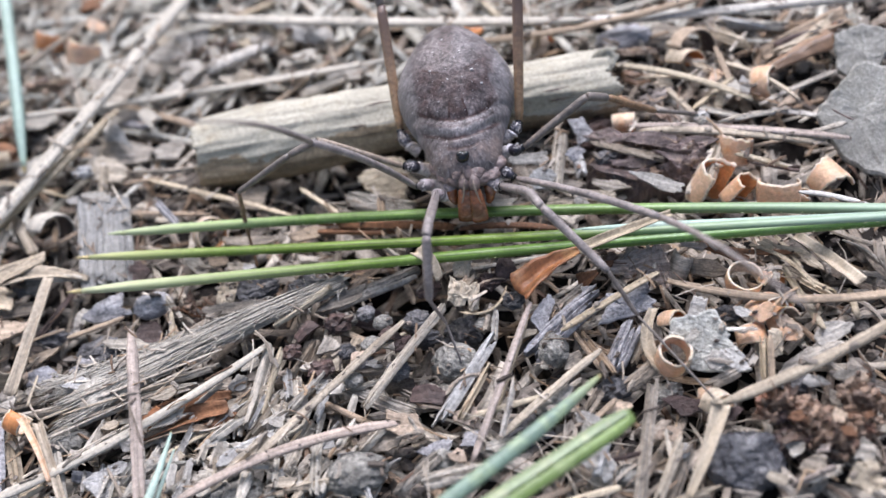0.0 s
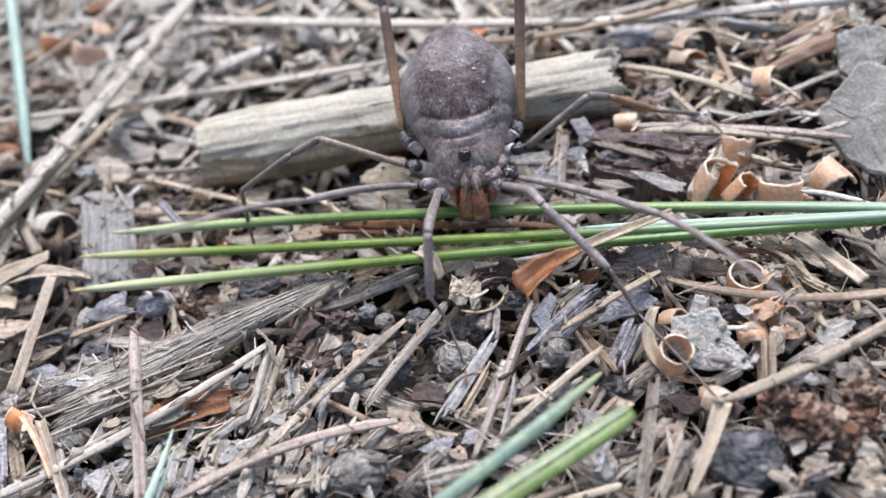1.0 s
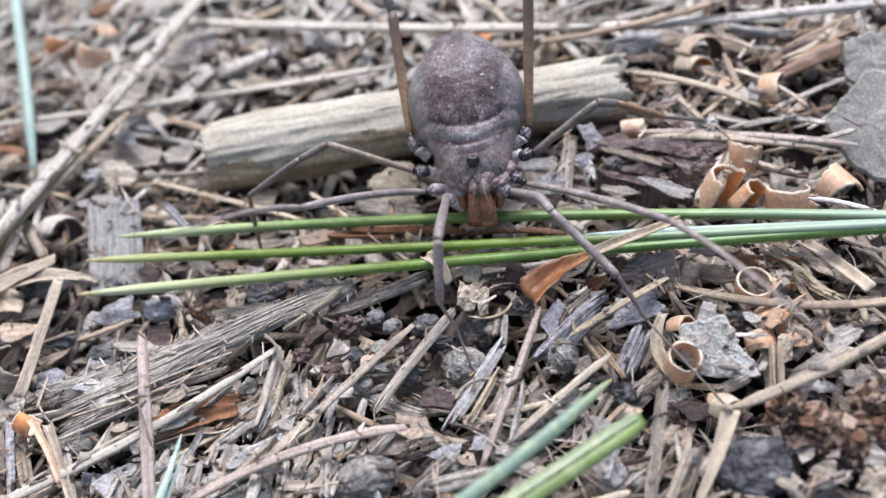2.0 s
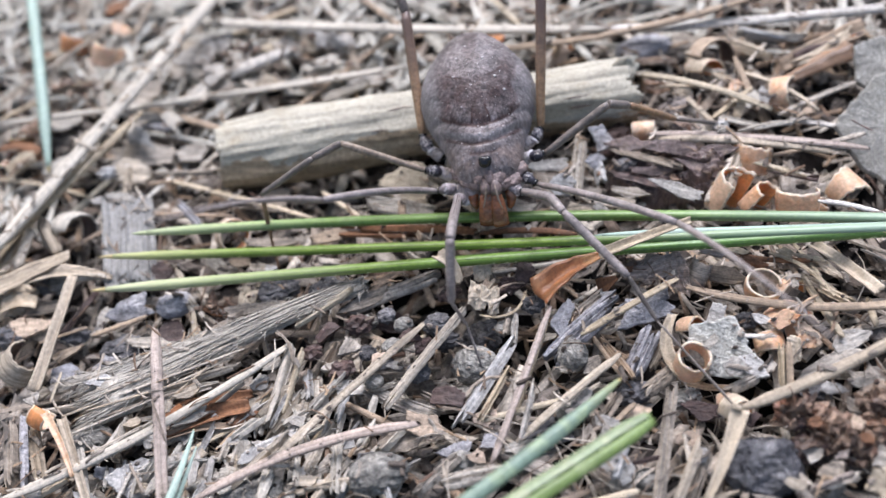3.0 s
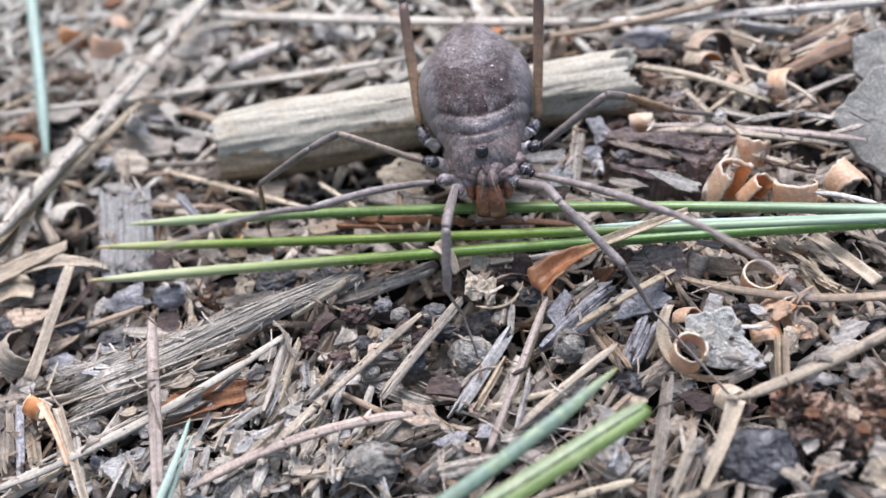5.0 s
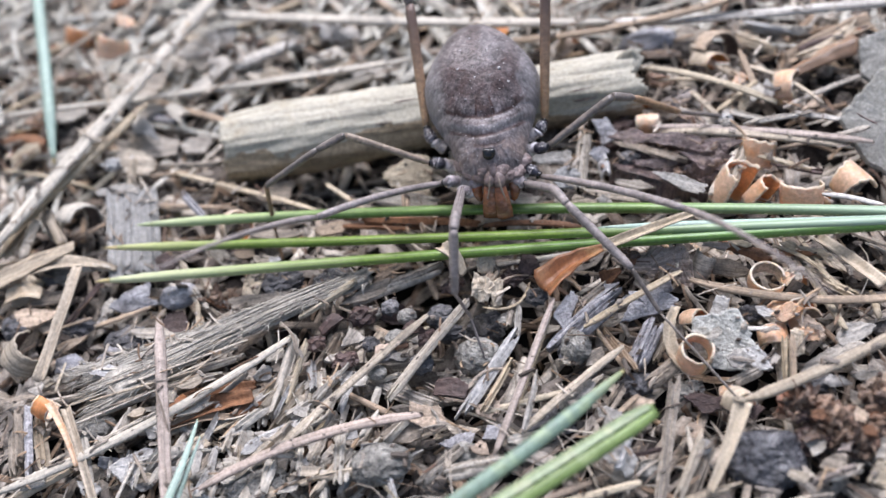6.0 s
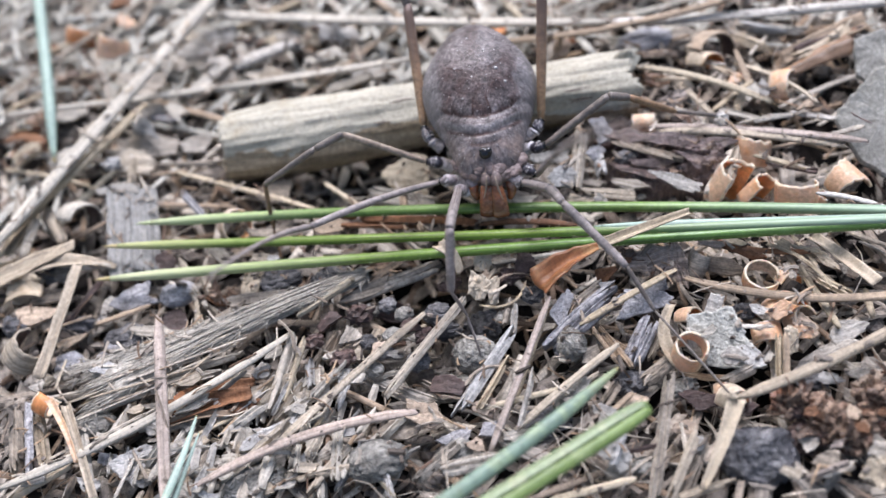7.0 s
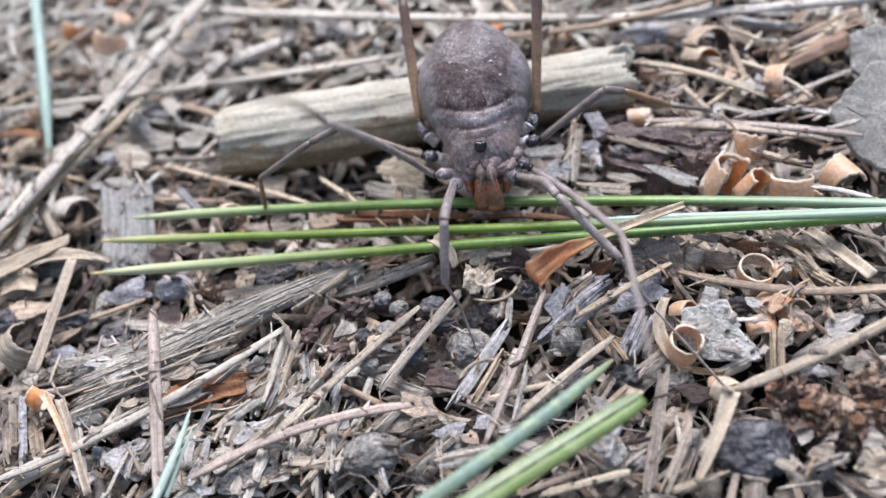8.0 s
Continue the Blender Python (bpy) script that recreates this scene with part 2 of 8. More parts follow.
    "joint": shader("dark_joint", (0.035, 0.033, 0.045), (0.035, 0.033, 0.045), (2, 2), 0.5, 0.45, 0.28, 0.5, soil_col=(0.42, 0.40, 0.43), gloss=0.6, spots=4.5, spot_col=(0.62, 0.6, 0.62), blot_size=4.0),
    "coxa": shader("pale_joint", (0.52, 0.48, 0.47), (0.52, 0.48, 0.47), (2, 2), 0.5, 0.45, 0.45, 0.7, soil_col=(0.09, 0.075, 0.08), speckle=0.5),
    "collar": shader("white_collar", (0.62, 0.59, 0.60), (0.62, 0.59, 0.60), (2, 2), 0.3, 0.3, 0.5, 0.5, soil_col=(0.16, 0.14, 0.16), blot_size=2.5),
    "coxagrey": shader("bluish_grey_joint", (0.36, 0.32, 0.33), (0.36, 0.32, 0.33), (2, 2), 0.5, 0.4, 0.45, 0.7, soil_col=(0.13, 0.10, 0.11), speckle=0.5, blot_size=2.0),
    "feeler": shader("harvestman_feeler_leg", (0.295, 0.258, 0.245), (0.295, 0.258, 0.245), (0.8, 1.0), 0.4, 0.3, 0.4, 0.5, soil_col=(0.16, 0.135, 0.12), gloss=0.5),
    "mauve": shader("pinkish_grey_straw", (0.46, 0.375, 0.32), (0.38, 0.325, 0.29), (0.2, 7), 0.48, 0.28, speckle=0.3),
    # the twig's lower side: rotten brown, with its shade mixed into the colour
    "twigbrown": shader("rotten_shaded_twig_side", (0.37, 0.295, 0.20), (0.37, 0.295, 0.20), (0.14, 1.8), 0.5, 0.4, 0.7, 0.9, soil_col=(0.08, 0.055, 0.038), speckle=0.4, blot_size=0.5),
    "sage": shader("sage_green_needle", (0.165, 0.24, 0.185), (0.165, 0.24, 0.185), (0.3, 6), 0.3, 0.5, 0.5, 0.2, gloss=0.5, soil_col=(0.26, 0.335, 0.19), speckle=0.26, spots=1.6, spot_col=(0.55, 0.58, 0.52), tip=(5.0, (0.36, 0.38, 0.17)), blot_size=0.9),
    "slab": shader("smooth_grey_bark", (0.31, 0.305, 0.28), (0.31, 0.305, 0.28), (0.6, 0.8), 0.3, 0.3, 0.8, 0.7, soil_col=(0.20, 0.195, 0.165), speckle=0.35),
    "limeblue": shader("lime_to_blue_needle", (0.165, 0.255, 0.034), (0.15, 0.235, 0.034), (0.12, 13), 0.55, 0.15, 0.36, 0.25, gloss=0.5, soil_col=(0.33, 0.40, 0.15), speckle=0.22, spots=1.0, spot_col=(0.55, 0.6, 0.48), tip=(10.0, (0.50, 0.50, 0.26)), far=(24, 38, (0.27, 0.37, 0.27), True)),
    "stuff_husk": shader("husk_crumbs", (0.34, 0.235, 0.165), (0.08, 0.052, 0.04), (1.5, 3.0), 0.5, 0.3, 0.5, island=True, gloss=0.5, soil_col=(0.25, 0.095, 0.04)),
    "slate": shader("grey_weathered_board", (0.285, 0.28, 0.265), (0.285, 0.28, 0.265), (0.3, 5), 0.4, 0.3, 0.7, 0.7, soil_col=(0.2, 0.19, 0.18), speckle=0.3),
    "bone": shader("bone_pale_straw", (0.57, 0.53, 0.46), (0.51, 0.47, 0.40), (0.2, 6), 0.32, 0.08, speckle=0.25, soil_col=(0.30, 0.26, 0.22)),
    "redjaw": shader("red_jaw", (0.14, 0.062, 0.036), (0.14, 0.062, 0.036), (1.2, 1.4), 0.5, 0.35, 0.3, 0.4, soil_col=(0.24, 0.17, 0.13), gloss=0.6, through_light=0.3, blot_size=1.6),
    "jaw": shader("amber_jaw", (0.30, 0.112, 0.05), (0.30, 0.112, 0.05), (1.6, 1.0), 0.55, 0.5, 0.2, 0.5, soil_col=(0.40, 0.245, 0.175), through_light=0.45, gloss=0.7, blot_size=1.5, speckle=0.45),
    "rot": shader("rotten_wet_bark", (0.225, 0.165, 0.148), (0.16, 0.115, 0.106), (0.9, 3.0), 0.6, 0.4, 0.36, 1.2, soil_col=(0.33, 0.24, 0.17), gloss=0.6, speckle=0.55, blot_size=0.9, spots=2.0, spot_col=(0.5, 0.46, 0.46)),
    "fibre": shader("frayed_grey_fibres", (0.50, 0.47, 0.41), (0.36, 0.335, 0.29), (0.3, 8), 0.45, 0.25, island=True),
    "strand": shader("grey_bark_strand", (0.50, 0.465, 0.40), (0.34, 0.31, 0.265), (0.3, 8), 0.45, 0.25),
    "lichen": shader("pale_lichen_leaf", (0.50, 0.50, 0.45), (0.50, 0.50, 0.46), (1.2, 2.0), 0.4, 0.3, 0.75, 1.2, soil_col=(0.30, 0.29, 0.26), speckle=0.45, blot_size=0.9),
    "stone": shader("slate_stone", (0.072, 0.073, 0.082), (0.072, 0.073, 0.082), (1.2, 1.2), 0.5, 0.5, 0.36, 1.4, soil_col=(0.27, 0.265, 0.27), gloss=0.6, speckle=0.6, blot_size=1.5, spots=2.2, spot_col=(0.5, 0.49, 0.5)),
    "eye": shader("black_eye", (0.008, 0.008, 0.010), (0.008, 0.008, 0.010), (2, 2), 0.1, 0.0, 0.12, 0.0, gloss=0.6, speckle=0.1),
}


def mark_body():
    """A darker brown saddle across the back and dark seams between the rings, over the mottled ground colour."""
    nt = MATS["body"].node_tree
    n, ln = nt.nodes.new, nt.links.new
    bsdf = nt.nodes["Principled BSDF"]
    old = bsdf.inputs["Base Color"].links[0].from_socket
    tc = n("ShaderNodeTexCoord")
    wob = n("ShaderNodeTexNoise")
    wob.inputs["Scale"].default_value = 1.7
    wob.inputs["Detail"].default_value = 3.0
    ln(tc.outputs["UV"], wob.inputs["Vector"])
    sep = n("ShaderNodeSeparateXYZ")
    ln(tc.outputs["UV"], sep.inputs[0])

    def calc(op, p, q=0.0, r=0.0):
        m = n("ShaderNodeMath")
        m.operation = op
        for k, v in enumerate((p, q, r)):
            if isinstance(v, (int, float)):
                m.inputs[k].default_value = v
            else:
                ln(v, m.inputs[k])
        return m.outputs[0]

    def band(v, lo, hi):
        m = n("ShaderNodeMapRange")
        m.interpolation_type = "SMOOTHSTEP"
        m.inputs[1].default_value, m.inputs[2].default_value = lo, hi
        ln(v, m.inputs[0])
        return m.outputs[0]

    across = calc("MINIMUM", calc("ABSOLUTE", sep.outputs[1]), 2.6)
    # the rings bow backwards towards the flanks
    u = calc("ADD", calc("MULTIPLY_ADD", wob.outputs["Fac"], 0.26, -0.13), calc("MULTIPLY_ADD", calc("MULTIPLY", across, across), 0.28, sep.outputs[0]))
    v = calc("MULTIPLY_ADD", wob.outputs["Fac"], 1.2, calc("ABSOLUTE", sep.outputs[1]))
    saddle = calc("MULTIPLY", calc("MULTIPLY", band(u, 3.4, 5.6), band(u, 7.12, 6.96)), band(v, 2.9, 2.4))
    inner = calc("SUBTRACT", across, calc("MULTIPLY_ADD", u, 0.20, -0.92))
    stroke = calc("MULTIPLY", calc("MULTIPLY", band(u, 6.0, 6.2), band(u, 7.1, 6.95)), band(calc("ABSOLUTE", inner), 0.10, 0.03))
    arc = calc("MULTIPLY", band(calc("ABSOLUTE", calc("SUBTRACT", u, 4.75)), 0.14, 0.04), calc("MULTIPLY", band(across, 0.5, 0.7), band(across, 1.7, 1.4)))
    tile = calc("MULTIPLY", calc("MULTIPLY", band(u, 6.0, 6.3), band(u, 7.0, 6.85)), calc("MULTIPLY", band(inner, 0.03, 0.12), band(across, 1.55, 1.2)))
    patchy = band(wob.outputs["Fac"], 0.30, 0.62)
    dark = calc("MAXIMUM", calc("MULTIPLY", saddle, calc("MULTIPLY_ADD", tile, -0.45, calc("MULTIPLY_ADD", patchy, 0.45, 0.42))), calc("MAXIMUM", calc("MULTIPLY", stroke, 1.0), calc("MULTIPLY", arc, 0.9)))
    stripe = calc("MULTIPLY", calc("MULTIPLY", band(u, 1.0, 1.6), band(u, 4.2, 3.4)), calc("MULTIPLY", band(v, 1.2, 0.8), 0.5))
    fold = None
    for at, wide, reach, deep in ((7.06, 0.11, 2.4, 0.95), (7.97, 0.10, 2.3, 0.9), (8.46, 0.09, 0.9, 0.85), (7.42, 0.05, 2.2, 0.35), (5.9, 0.05, 1.5, 0.3), (3.2, 0.06, 2.0, 0.3)):
        line = calc("MULTIPLY", band(calc("ABSOLUTE", calc("SUBTRACT", u, at)), wide * 1.5, wide * 0.3), calc("MULTIPLY", band(across, reach, reach * 0.8), deep))
        fold = line if fold is None else calc("MAXIMUM", fold, line)
    fac = calc("MAXIMUM", calc("MAXIMUM", dark, stripe), fold)
    mx = n("ShaderNodeMix")
    mx.data_type, mx.blend_type = "RGBA", "MULTIPLY"
    mx.inputs[7].default_value = (0.36, 0.235, 0.215, 1)
    ln(fac, mx.inputs[0])
    ln(old, mx.inputs[6])
    edge = n("ShaderNodeMix")
    edge.data_type = "RGBA"
    edge.inputs[7].default_value = (0.31, 0.30, 0.31, 1)
    ridge = calc("MULTIPLY", band(calc("ABSOLUTE", calc("SUBTRACT", u, 7.66)), 0.20, 0.04), band(across, 2.2, 1.7))
    ln(calc("MULTIPLY", calc("MAXIMUM", band(v, 2.2, 3.6), calc("MULTIPLY", ridge, 0.7)), 0.68), edge.inputs[0])
    ln(mx.outputs[2], edge.inputs[6])
    head = n("ShaderNodeMix")
    head.data_type = "RGBA"
    head.inputs[7].default_value = (0.28, 0.215, 0.19, 1)
    ln(calc("MULTIPLY", band(u, 8.1, 8.8), calc("MULTIPLY", band(wob.outputs["Fac"], 0.35, 0.65), 0.8)), head.inputs[0])
    ln(edge.outputs[2], head.inputs[6])
    # the skin is grained all over
    cell = n("ShaderNodeTexVoronoi")
    cell.inputs["Scale"].default_value = 6.5
    ln(tc.outputs["UV"], cell.inputs["Vector"])
    grit = n("ShaderNodeMapRange")
    grit.inputs[1].default_value, grit.inputs[2].default_value = 0.05, 0.75
    grit.inputs[3].default_value, grit.inputs[4].default_value = 1.25, 0.76
    ln(cell.outputs["Distance"], grit.inputs[0])
    skin = n("ShaderNodeMix")
    skin.data_type, skin.blend_type = "RGBA", "MULTIPLY"
    skin.inputs[0].default_value = 1.0
    ln(head.outputs[2], skin.inputs[6])
    ln(grit.outputs[0], skin.inputs[7])
    relief = bsdf.inputs["Normal"].links[0].from_node
    height = relief.inputs["Height"].links[0].from_socket
    ln(calc("MULTIPLY_ADD", cell.outputs["Distance"], -0.22, height), relief.inputs["Height"])
    ln(skin.outputs[2], bsdf.inputs["Base Color"])


mark_body()


# ---- mesh code, in millimetres ----
class Shape:
    """Vertices in millimetres, faces, a coordinate in millimetres for the grain, and a material slot for each face."""

    def __init__(self):
        self.v, self.f, self.uv, self.slot = [], [], [], []

    def mesh(self, name, mats, origin=(0, 0, 0), smooth=True):
        me = bpy.data.meshes.new(name)
        o = np.array(origin, dtype=float)
        co = (np.array(self.v, dtype=float).reshape(-1, 3) - o) * MM
        me.from_pydata(co.tolist(), [], self.f)
        for m in mats:
            me.materials.append(MATS[m])
        me.polygons.foreach_set("material_index", self.slot)
        me.polygons.foreach_set("use_smooth", [smooth] * len(self.f))
        idx = np.empty(len(me.loops), dtype=np.int32)
        me.loops.foreach_get("vertex_index", idx)
        me.uv_layers.new(name="UVMap").data.foreach_set("uv", np.array(self.uv, dtype=np.float32)[idx].ravel())
        me.update()
        return me


def part(name, shape, mats, parent=None, label="", origin=(0, 0, 0), smooth=True):
    """Links a shape as one mesh object; origin in millimetres, in the parent's space."""
    ob = new(name, shape.mesh(name, mats, origin, smooth))
    if parent is not None:
        ob.parent = parent
    ob.location = Vector(origin) * MM
    if label:
        tagged(ob, label)
    return ob


SURFACE_V, SURFACE_F = [], []


def register(shape):
    """Remembers a shape as something that small bits can lie on."""
    o = len(SURFACE_V)
    SURFACE_V.extend(shape.v)
    SURFACE_F.extend([tuple(o + i for i in f) for f in shape.f])


def thing(name, shape, mats, label, category, group="", kind="", origin=None, smooth=True):
    if origin is None:
        a = np.array(shape.v)
        origin = (float(a[:, 0].mean()), float(a[:, 1].mean()), float(a[:, 2].min()))
    if name not in ("green_needle", "ground", "twig", "bud_scale", "dry_leaf", "bark_flake", "stone", "grass_blade"):
        register(shape)
    return tagged(part(name, shape, mats, None, "", origin, smooth), label, category, group, kind)


def curve_through(a, b, c, n):
    """n + 1 points along a smooth curve from a through b to c."""
    a, b, c = (np.array(p, dtype=float) for p in (a, b, c))
    d1, d2 = np.linalg.norm(b - a), np.linalg.norm(c - b)
    k = d1 / (d1 + d2)
    h = (b - (1 - k) ** 2 * a - k * k * c) / (2 * k * (1 - k))
    s = np.linspace(0, 1, n + 1)[:, None]
    return (1 - s) ** 2 * a + 2 * s * (1 - s) * h + s * s * c


def sweep(shape, pts, widths, flat=0.6, sides=8, profile=None, slot=0, up=(0, 0, 1), cut=0.0, rng=None, twist=0.0):
    """A tapered rod along pts: widths across, flat times as thick; profile scales the rim; cut makes ragged ends."""
    pts = np.asarray(pts, dtype=float)
    n = len(pts)
    tang = np.gradient(pts, axis=0)
    tang /= np.linalg.norm(tang, axis=1)[:, None] + 1e-12
    up = np.array(up, dtype=float)
    if abs(tang[n // 2] @ up) > 0.96:
        up = np.array((0.0, 1.0, 0.2))
    side = np.cross(tang, up)
    side /= np.linalg.norm(side, axis=1)[:, None]
    nor = np.cross(side, tang)
    if profile is None:
        profile = [1.0] * sides
    ang = np.linspace(0, 2 * math.pi, sides, endpoint=False)
    base = len(shape.v)
    run = 0.0
    for i in range(n):
        if i:
            run += float(np.linalg.norm(pts[i] - pts[i - 1]))
        tw = twist * i / (n - 1)
        for j in range(sides):
            x = math.cos(ang[j]) * widths[i] / 2 * profile[j]
            z = math.sin(ang[j]) * widths[i] / 2 * flat * profile[j]
            x, z = x * math.cos(tw) - z * math.sin(tw), x * math.sin(tw) + z * math.cos(tw)
            p = pts[i] + side[i] * x + nor[i] * z
            if cut and i in (0, n - 1):
                p = p + tang[i] * cut * rng.uniform(-1, 1)
            shape.v.append(p.tolist())
            shape.uv.append((run, (j if j <= sides / 2 else sides - j) / sides * widths[n // 2] * 2))
    for i in range(n - 1):
        for j in range(sides):
            a, b = base + i * sides + j, base + i * sides + (j + 1) % sides
            shape.f.append((a, b, b + sides, a + sides))
            shape.slot.append(slot)
    shape.f.append(tuple(base + j for j in range(sides - 1, -1, -1)))
    shape.f.append(tuple(base + (n - 1) * sides + j for j in range(sides)))
    shape.slot += [slot, slot]


@functools.lru_cache(maxsize=None)
def ball(detail):
    """The points and faces of a round ball of triangles."""
    bm = bmesh.new()
    bmesh.ops.create_icosphere(bm, subdivisions=detail, radius=1.0)
    bm.verts.index_update()
    got = [v.co.copy() for v in bm.verts], [tuple(v.index for v in f.verts) for f in bm.faces]
    bm.free()
    return got


def blob(shape, centre, r, rough, seed, detail=2, slot=0, freq=1.0, turn=None):
    """A rounded lump with radii r, roughened by noise."""
    base = len(shape.v)
    balls, faces = ball(detail)
    for co in balls:
        q = co * (1.3 * freq) + Vector((seed * 7.31, seed * 3.17, seed * 1.93))
        k = 1 + rough * (noise.noise(q) + 0.5 * noise.noise(q * 2.3) + 0.3 * noise.noise(q * 5.1))
        if detail > 4:
            k += rough * (0.35 * noise.noise(q * 4.3) + 0.3 * noise.noise(q * 9.0))
        p = Vector((co.x * r[0], co.y * r[1], co.z * r[2])) * k
        if turn is not None:
            p = turn @ p
        shape.v.append((p.x + centre[0], p.y + centre[1], p.z + centre[2]))
        shape.uv.append((p.x + p.z * 0.7 + seed, p.y + p.z * 0.6))
    for f in faces:
        shape.f.append(tuple(base + i for i in f))
        shape.slot.append(slot)


def plate(shape, m, rx, ry, thick, bend, seed, jag=0.25, sides=22, slot=0, square=0.0, crumple=0.1):
    """A ragged thin flake in the xy plane of the matrix m (millimetres), bent along its length."""
    rng = random.Random(seed)
    rings = (0.3, 0.55, 0.78, 0.94, 1.0) if sides > 12 else (0.5, 1.0)
    ph = rng.uniform(0, 9)
    base = len(shape.v)
    outline = []
    corners = sorted(rng.uniform(0, 2 * math.pi) for _ in range(rng.randint(5, 8)))
    corners = [2 * math.pi * (k + 0.35 * rng.uniform(-1, 1)) / 7 for k in range(7)] if jag > 0.3 else corners
    radii = [rng.uniform(1 - jag * 0.9, 1 + jag * 0.35) for _ in corners]
    cx = [math.cos(q) * r * (1 + square * (1 / max(abs(math.cos(q)), abs(math.sin(q))) - 1)) for q, r in zip(corners, radii)]
    cy = [math.sin(q) * r * (1 + square * (1 / max(abs(math.cos(q)), abs(math.sin(q))) - 1)) for q, r in zip(corners, radii)]
    for j in range(sides):
        k = j / sides * len(corners)
        i, t = int(k), k - int(k)
        i2 = (i + 1) % len(corners)
        w = 1 + jag * rng.uniform(-0.15, 0.12)
        outline.append(((cx[i] * (1 - t) + cx[i2] * t) * w, (cy[i] * (1 - t) + cy[i2] * t) * w))

    def height(x, y):
        q = Vector((x * 1.7 + ph, y * 1.7, seed * 1.3))
        return bend * (x * x - 0.3) * rx + crumple * min(rx, ry) * (noise.noise(q) + 0.6 * noise.noise(q * 2.7) + 0.35 * noise.noise(q * 6.0))

    for side in (1, -1):
        for k, (x, y) in [(0, (0, 0))] + [(k, p) for k in rings for p in outline]:
            x, y = x * k, y * k
            t = thick * (0.5 if k < 0.95 else 0.28)
            p = m @ Vector((x * rx, y * ry, height(x, y) + side * t))
            shape.v.append(tuple(p))
            shape.uv.append((x * rx + seed * 3.1, y * ry + side))
    count = 1 + len(rings) * sides
    for s in (0, 1):
        o = base + s * count
        for j in range(sides):
            a, b = 1 + j, 1 + (j + 1) % sides
            face = (o, o + a, o + b)
            shape.f.append(face if s == 0 else face[::-1])
            shape.slot.append(slot)
            for r in range(len(rings) - 1):
                face = (o + a + r * sides, o + a + (r + 1) * sides, o + b + (r + 1) * sides, o + b + r * sides)
                shape.f.append(face if s == 0 else face[::-1])
                shape.slot.append(slot)
    r0 = (len(rings) - 1) * sides
    for j in range(sides):
        a, b = base + 1 + r0 + j, base + 1 + r0 + (j + 1) % sides
        shape.f.append((b, a, a + count, b + count))
        shape.slot.append(slot)


def scroll(shape, m, width, radius, start, span, spiral, thick, taper, seed, nu=14, nv=30):
    """A curled scale: a strip round the x axis of m, from the angle start on, over span degrees; slot 0 outside, 1 inside, 2 along its rims."""
    rng = random.Random(seed)
    base = len(shape.v)
    edge = [1 + 0.10 * noise.noise(Vector((j * 0.35, seed, 1))) + rng.uniform(-0.05, 0.05) for j in range(nv + 1)]
    for side in (1, 0):
        for j in range(nv + 1):
            s = j / nv
            a = radians(start + span * s)
            r = radius * (1 + spiral * s) + (thick if side else 0) * (1 - 0.6 * s ** 4)
            for i in range(nu + 1):
                u = (i / nu - 0.5) * width * edge[j] * (1 - taper * s)
                k = 1 + 0.07 * noise.noise(Vector((u * 0.9, s * 3, seed))) - 0.05 * (2 * i / nu - 1) ** 2
                shape.v.append(tuple(m @ Vector((u, math.cos(a) * r * k, math.sin(a) * r * k))))
                shape.uv.append((s * span / 57 * radius + seed, u))
    n = nu + 1
    count = n * (nv + 1)
    for j in range(nv):
        for i in range(nu):
            a = base + j * n + i
            shape.f.append((a, a + n, a + n + 1, a + 1))
            pale = i in (0, nu - 1) or j == nv - 1
            shape.slot.append(2 if pale else 0)
            a += count
            shape.f.append((a, a + 1, a + n + 1, a + n))
            shape.slot.append(2 if pale else 1)
    rim = [j * n for j in range(nv + 1)] + [nv * n + i for i in range(1, n)] + [j * n + nu for j in range(nv - 1, -1, -1)] + list(range(nu - 1, 0, -1))
    for q, w in zip(rim, rim[1:] + rim[:1]):
        shape.f.append((base + w, base + q, base + q + count, base + w + count))
        shape.slot.append(2)


# ---- the ground ----
# dark hollows between the bits: place, radius and depth
HOLLOWS = [(2.6, -5.0, 1.8, 1.8), (-3.4, -4.5, 2.0, 2.0), (0.5, -6.7, 1.5, 1.5), (-1.8, -2.2, 3.0, 3.0), (-4.4, -2.0, 2.2, 2.2), (0.9, -4.9, 1.8, 2.0), (11.9, -11.8, 2.2, 2.0), (9.8, -12.0, 2.0, 1.8), (-5.2, 7.4, 3.0, 1.5), (-2.2, 6.4, 2.5, 1.5), (2.7, -7.6, 1.6, 1.6), (-15.8, -0.2, 2.0, 1.4), (13.0, -11.1, 1.6, 1.6), (-17.9, -4.5, 1.8, 1.2), (7.3, -10.5, 1.6, 1.6), (21.1, 0.1, 2.0, 1.5), (23.5, -2.0, 2.0, 1.8), (15.0, -13.0, 2.2, 2.0), (11.7, -13.1, 2.0, 1.6), (-5.0, 9.3, 3.0, 1.5), (-9.6, 9.4, 2.0, 1.2)]


def ground_height(x, y):
    q = Vector((x * 0.09, y * 0.09, 3.3))
    h = 0.9 * noise.noise(q) + 0.55 * noise.noise(q * 3.1) + 0.3 * noise.noise(q * 8.0)
    for px, py, r, deep in HOLLOWS:
        h -= deep * math.exp(-((x - px) ** 2 + (y - py) ** 2) / (r * r))
    return -0.9 + h


